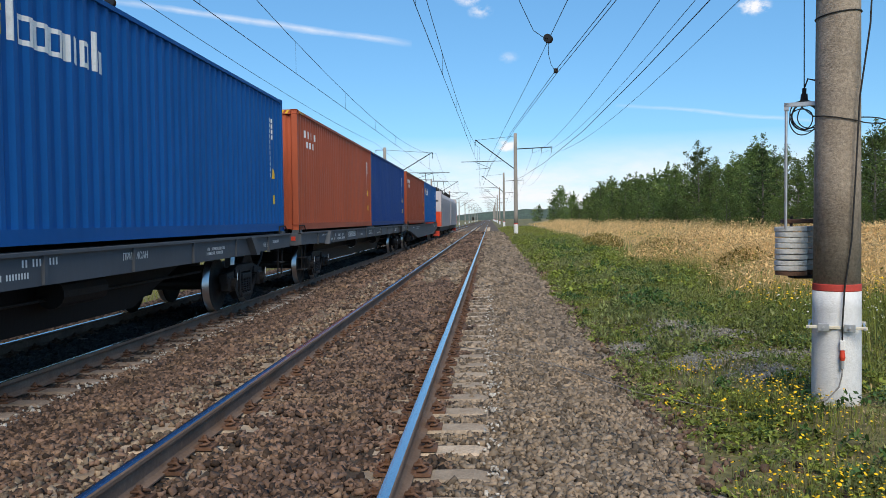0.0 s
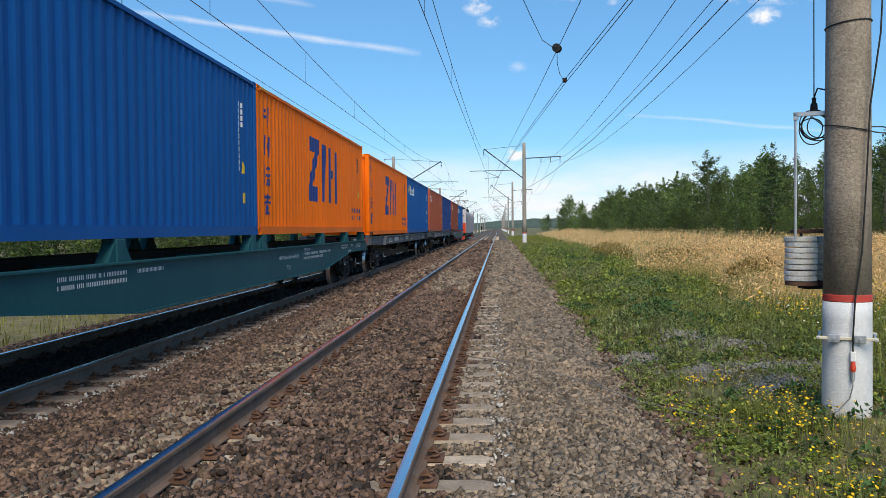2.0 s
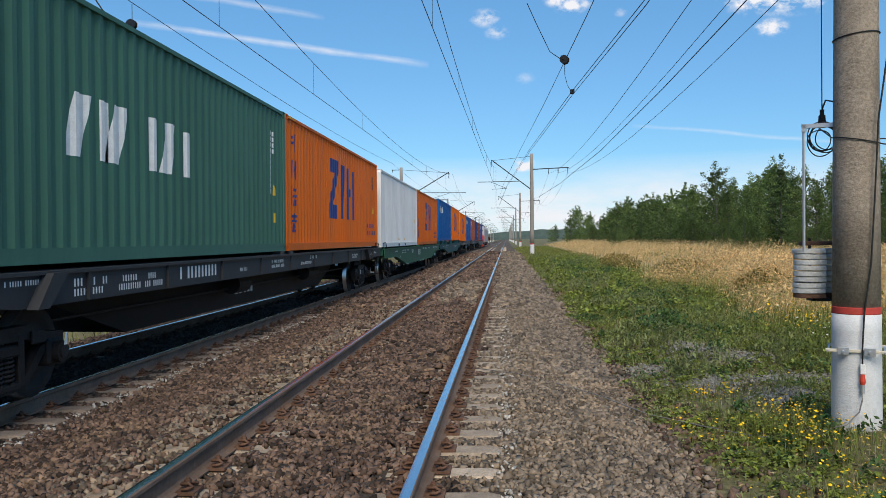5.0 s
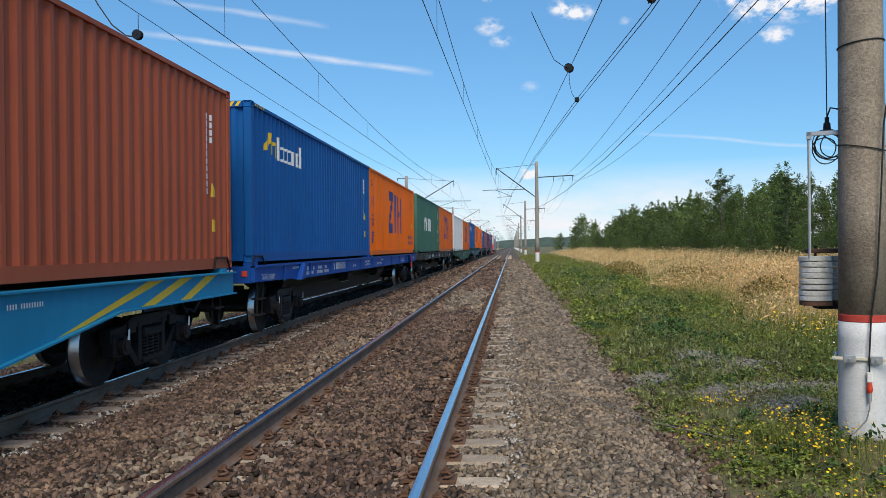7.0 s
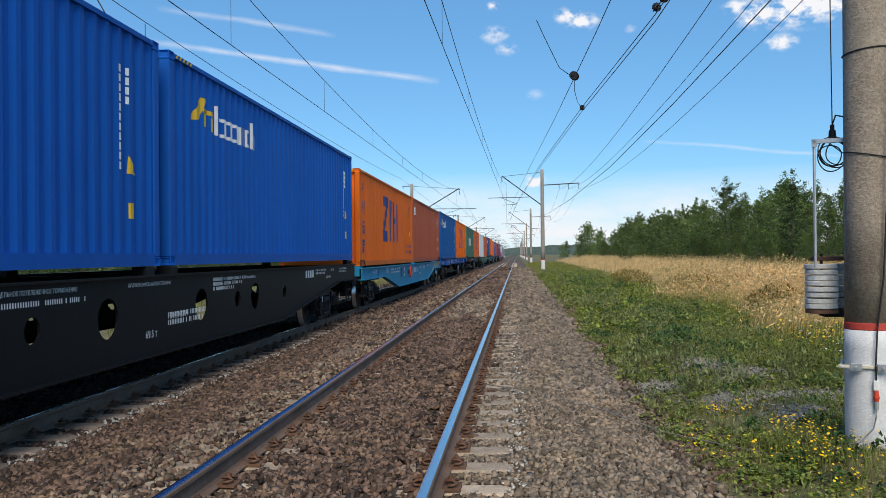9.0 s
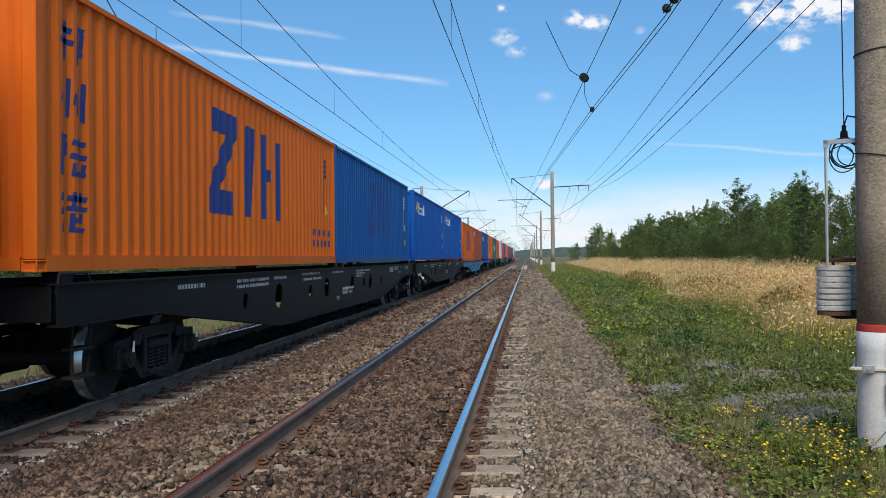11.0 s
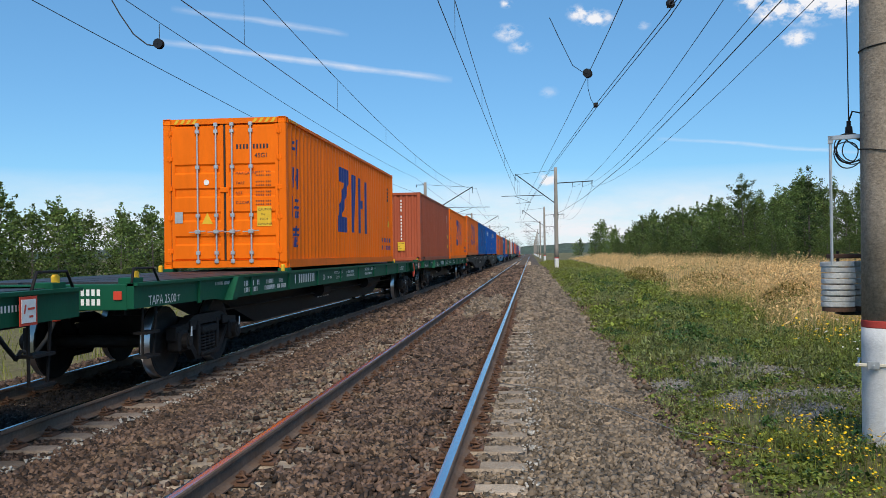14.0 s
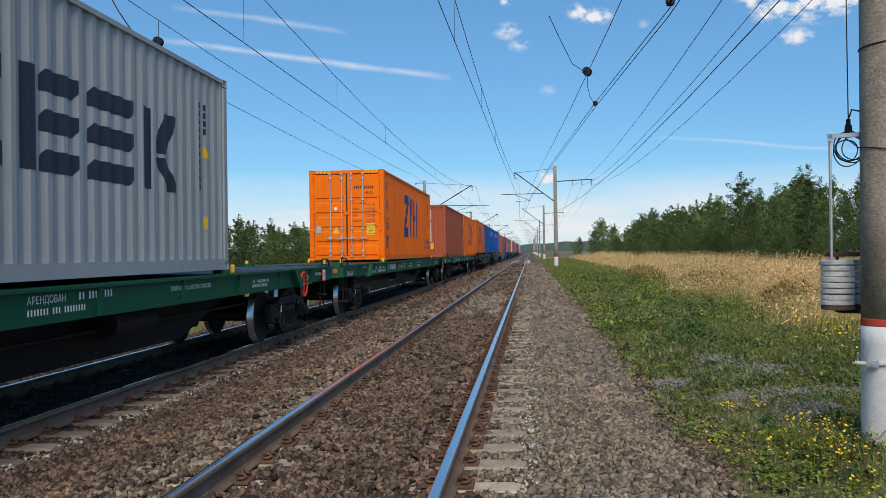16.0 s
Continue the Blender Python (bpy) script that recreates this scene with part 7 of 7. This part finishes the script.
flowers("white_flowers", x, y, RNG.uniform(0.35, 0.7, len(x)), RNG.uniform(0.006, 0.014, len(x)), M["white_flower"], "white umbel flowers beside the mast")


# ---- trees ----
def tree_meshes(seed, height, spread, conifer, leafy=105, leaf=0.074):
    """Trunk with rising limbs, each a loose spray of leaves; the top ends in a thin leader."""
    rnd = random.Random(seed)
    rng = np.random.default_rng(seed)
    bm = bmesh.new()
    lean = Vector((rnd.uniform(-0.25, 0.25), rnd.uniform(-0.25, 0.25), height * 0.97))
    rod(bm, (0, 0, -0.2), lean, 0.035 + height * 0.009, 7, 0.012)
    pts = []
    for k in range(62):
        u = ((k + rnd.random()) / 62) ** 1.25
        a = k * 2.4 + rnd.uniform(-0.5, 0.5)
        wide = (1 - u) ** 0.9 if conifer else (0.62 + 0.45 * math.sin(math.pi * u)) * (1 - u ** 4) + 0.12
        reach = spread * (0.10 + wide) * rnd.uniform(0.55, 1.15)
        z0 = (0.03 + 0.93 * u) * height * 0.95
        rise = rnd.uniform(-0.1, 0.2) if conifer else rnd.uniform(0.3, 1.2) * (0.25 + 0.95 * u)
        root = lean * (z0 / lean.z)
        tip = root + Vector((math.cos(a) * reach, math.sin(a) * reach, min(rise * reach, height * 1.04 - z0)))
        if k % 2 == 0:
            rod(bm, root, tip, 0.018, 4, 0.006)
        v = rng.uniform(0.12, 1.08, leafy) ** 0.8
        thick = (0.06 + 0.13 * reach) * (1.2 - 0.75 * v)
        q = np.array(root)[None] + (np.array(tip) - np.array(root))[None] * v[:, None] + rng.normal(0, 1, (leafy, 3)) * thick[:, None] * np.array([1, 1, 0.8])
        q[:, 2] -= np.abs(rng.normal(0, 0.10, leafy)) * (1.0 if not conifer else 0.5)
        pts.append(q)
    m = leafy * 3
    up = rng.uniform(0.72, 1.10, m)
    pts.append(np.array(lean)[None] * up[:, None] + rng.normal(0, 1, (m, 3)) * ((1.12 - up) * 1.1 + 0.05)[:, None] * np.array([1, 1, 0.5]))
    tr = bpy.data.meshes.new("trunk")
    bm.to_mesh(tr)
    bm.free()
    tr.materials.append(M["bark"])
    p = np.concatenate(pts)
    p = p[p[:, 2] > 0.05]
    n = len(p)
    q = rng.normal(0, 1, (n, 3))
    q /= np.linalg.norm(q, axis=1)[:, None]
    w = np.cross(q, rng.normal(0, 1, (n, 3)))
    w /= np.linalg.norm(w, axis=1)[:, None]
    s = rng.uniform(0.6, 1.3, n)[:, None] * leaf
    v = np.stack([p - q * s, p + w * s * 0.5, p + q * s, p - w * s * 0.5], 1)
    f = np.arange(n)[:, None] * 4 + np.array([[0, 1, 2, 3]])
    cr = mesh_of("crown", v.reshape(-1, 3), f, M["leaf_dark" if conifer else "leaf"])
    return tr, cr


TREE_KINDS = [tree_meshes(s, 7.0, sp, con) for s, sp, con in ((1, 1.7, False), (2, 1.4, False), (3, 2.0, False), (4, 1.5, True), (5, 1.8, False), (6, 1.5, False))]
TREE_LABELS = ("leafy young birch with a dense green crown", "slender green birch with an uneven crown", "broad bushy green willow", "dark green young spruce", "bushy deciduous tree at the edge of the field", "tall narrow green aspen")


FAR_KINDS = [tree_meshes(s, 7.0, sp, con, 36, 0.135) for s, sp, con in ((1, 1.7, False), (2, 1.4, False), (3, 2.0, False), (4, 1.5, True), (5, 1.8, False), (6, 1.5, False))]


def tree(kind, x, y, size, turn, group):
    t = tagged(new("tree"), TREE_LABELS[kind], "tree", group)
    meshes = TREE_KINDS[kind] if math.hypot(x, y) < (75 if x > 0 else 42) else FAR_KINDS[kind]
    part("trunk", meshes[0], None, t)
    part("crown", meshes[1], None, t)
    t.matrix_basis = Matrix.Translation((x, y, float(ground_height(x, y)))) @ Matrix.Rotation(turn, 4, "Z") @ Matrix.Diagonal((size * 1.15, size * 1.15, size, 1))
    return t


rnd = random.Random(11)
for row in range(3):
    y = 33.0 + row * 1.3
    while y < 158:
        x = 17.6 + row * 2.3 + rnd.uniform(-1.0, 1.0) - 0.012 * y
        tall = 0.68 + 0.10 * math.sin(y * 0.12) + rnd.uniform(-0.14, 0.18) + 0.05 * row
        tree(rnd.choice((0, 1, 2, 4, 5, 0, 1, 2, 5, 3)), x, y, tall, rnd.uniform(0, 6.28), "trees beside the field")
        y += rnd.uniform(1.6, 3.0) * (1 + y / 120)
# lone trees and a bush before the wood
for x, y, s, k in ((15.2, 186, 1.12, 0), (14.0, 182, 0.8, 4), (16.6, 192, 1.15, 5), (17.2, 178, 0.8, 2), (16.4, 166, 0.42, 4), (17.4, 170, 0.6, 1), (11.6, 90, 0.34, 2), (13.0, 95, 0.28, 4), (11.0, 150, 0.3, 2), (14.0, 260, 0.6, 2), (17.0, 290, 0.8, 0)):
    tree(k, x, y, s, s * 20, "trees beside the field")
# shrubs along the edge of the wood
y = 30.0
while y < 150:
    tree(rnd.choice((2, 4, 2, 0)), 16.2 + rnd.uniform(-0.7, 0.7) - 0.012 * y, y, rnd.uniform(0.24, 0.44), rnd.uniform(0, 6.28), "shrubs along the edge of the wood")
    y += rnd.uniform(1.7, 3.2) * (1 + y / 140)
# far side of the line
for row in range(2):
    y = 24.0
    while y < 170:
        tree(rnd.choice((0, 1, 2, 4, 5)), -26.0 - row * 2.4 + rnd.uniform(-0.8, 0.8), y, 0.66 + rnd.uniform(-0.12, 0.14) + 0.05 * row, rnd.uniform(0, 6.28), "trees beyond the train")
        y += rnd.uniform(1.5, 2.6) * (1 + y / 140)


ballast_zone(-2.0, 3.3, 0.06, 0.044, "loose grey-brown ballast stones beside the rails")


# ---- what moves ----
def motions():
    def gone(t):
        return SPEED * min(t, STOP)

    times = [0.0, 4.0, 8.0, 12.0, 14.0, 14.4, 14.5, 14.5334, 14.5667, 14.6, 14.6334, 14.7, 15.3, 16.0]
    for ob, y, z in MOVERS:
        walk(ob, [(t, pose(TRAIN_X, y + gone(t), z)) for t in times])
    spin = [i / FPS for i in range(int(STOP * FPS) + 1)] + [15.3, 16.0]
    for ob, dy in SPINNERS:
        walk(ob, [(t, Matrix.Translation((0, dy, WHEEL_R)) @ Matrix.Rotation(-gone(t) / WHEEL_R, 4, "X")) for t in spin])


motions()
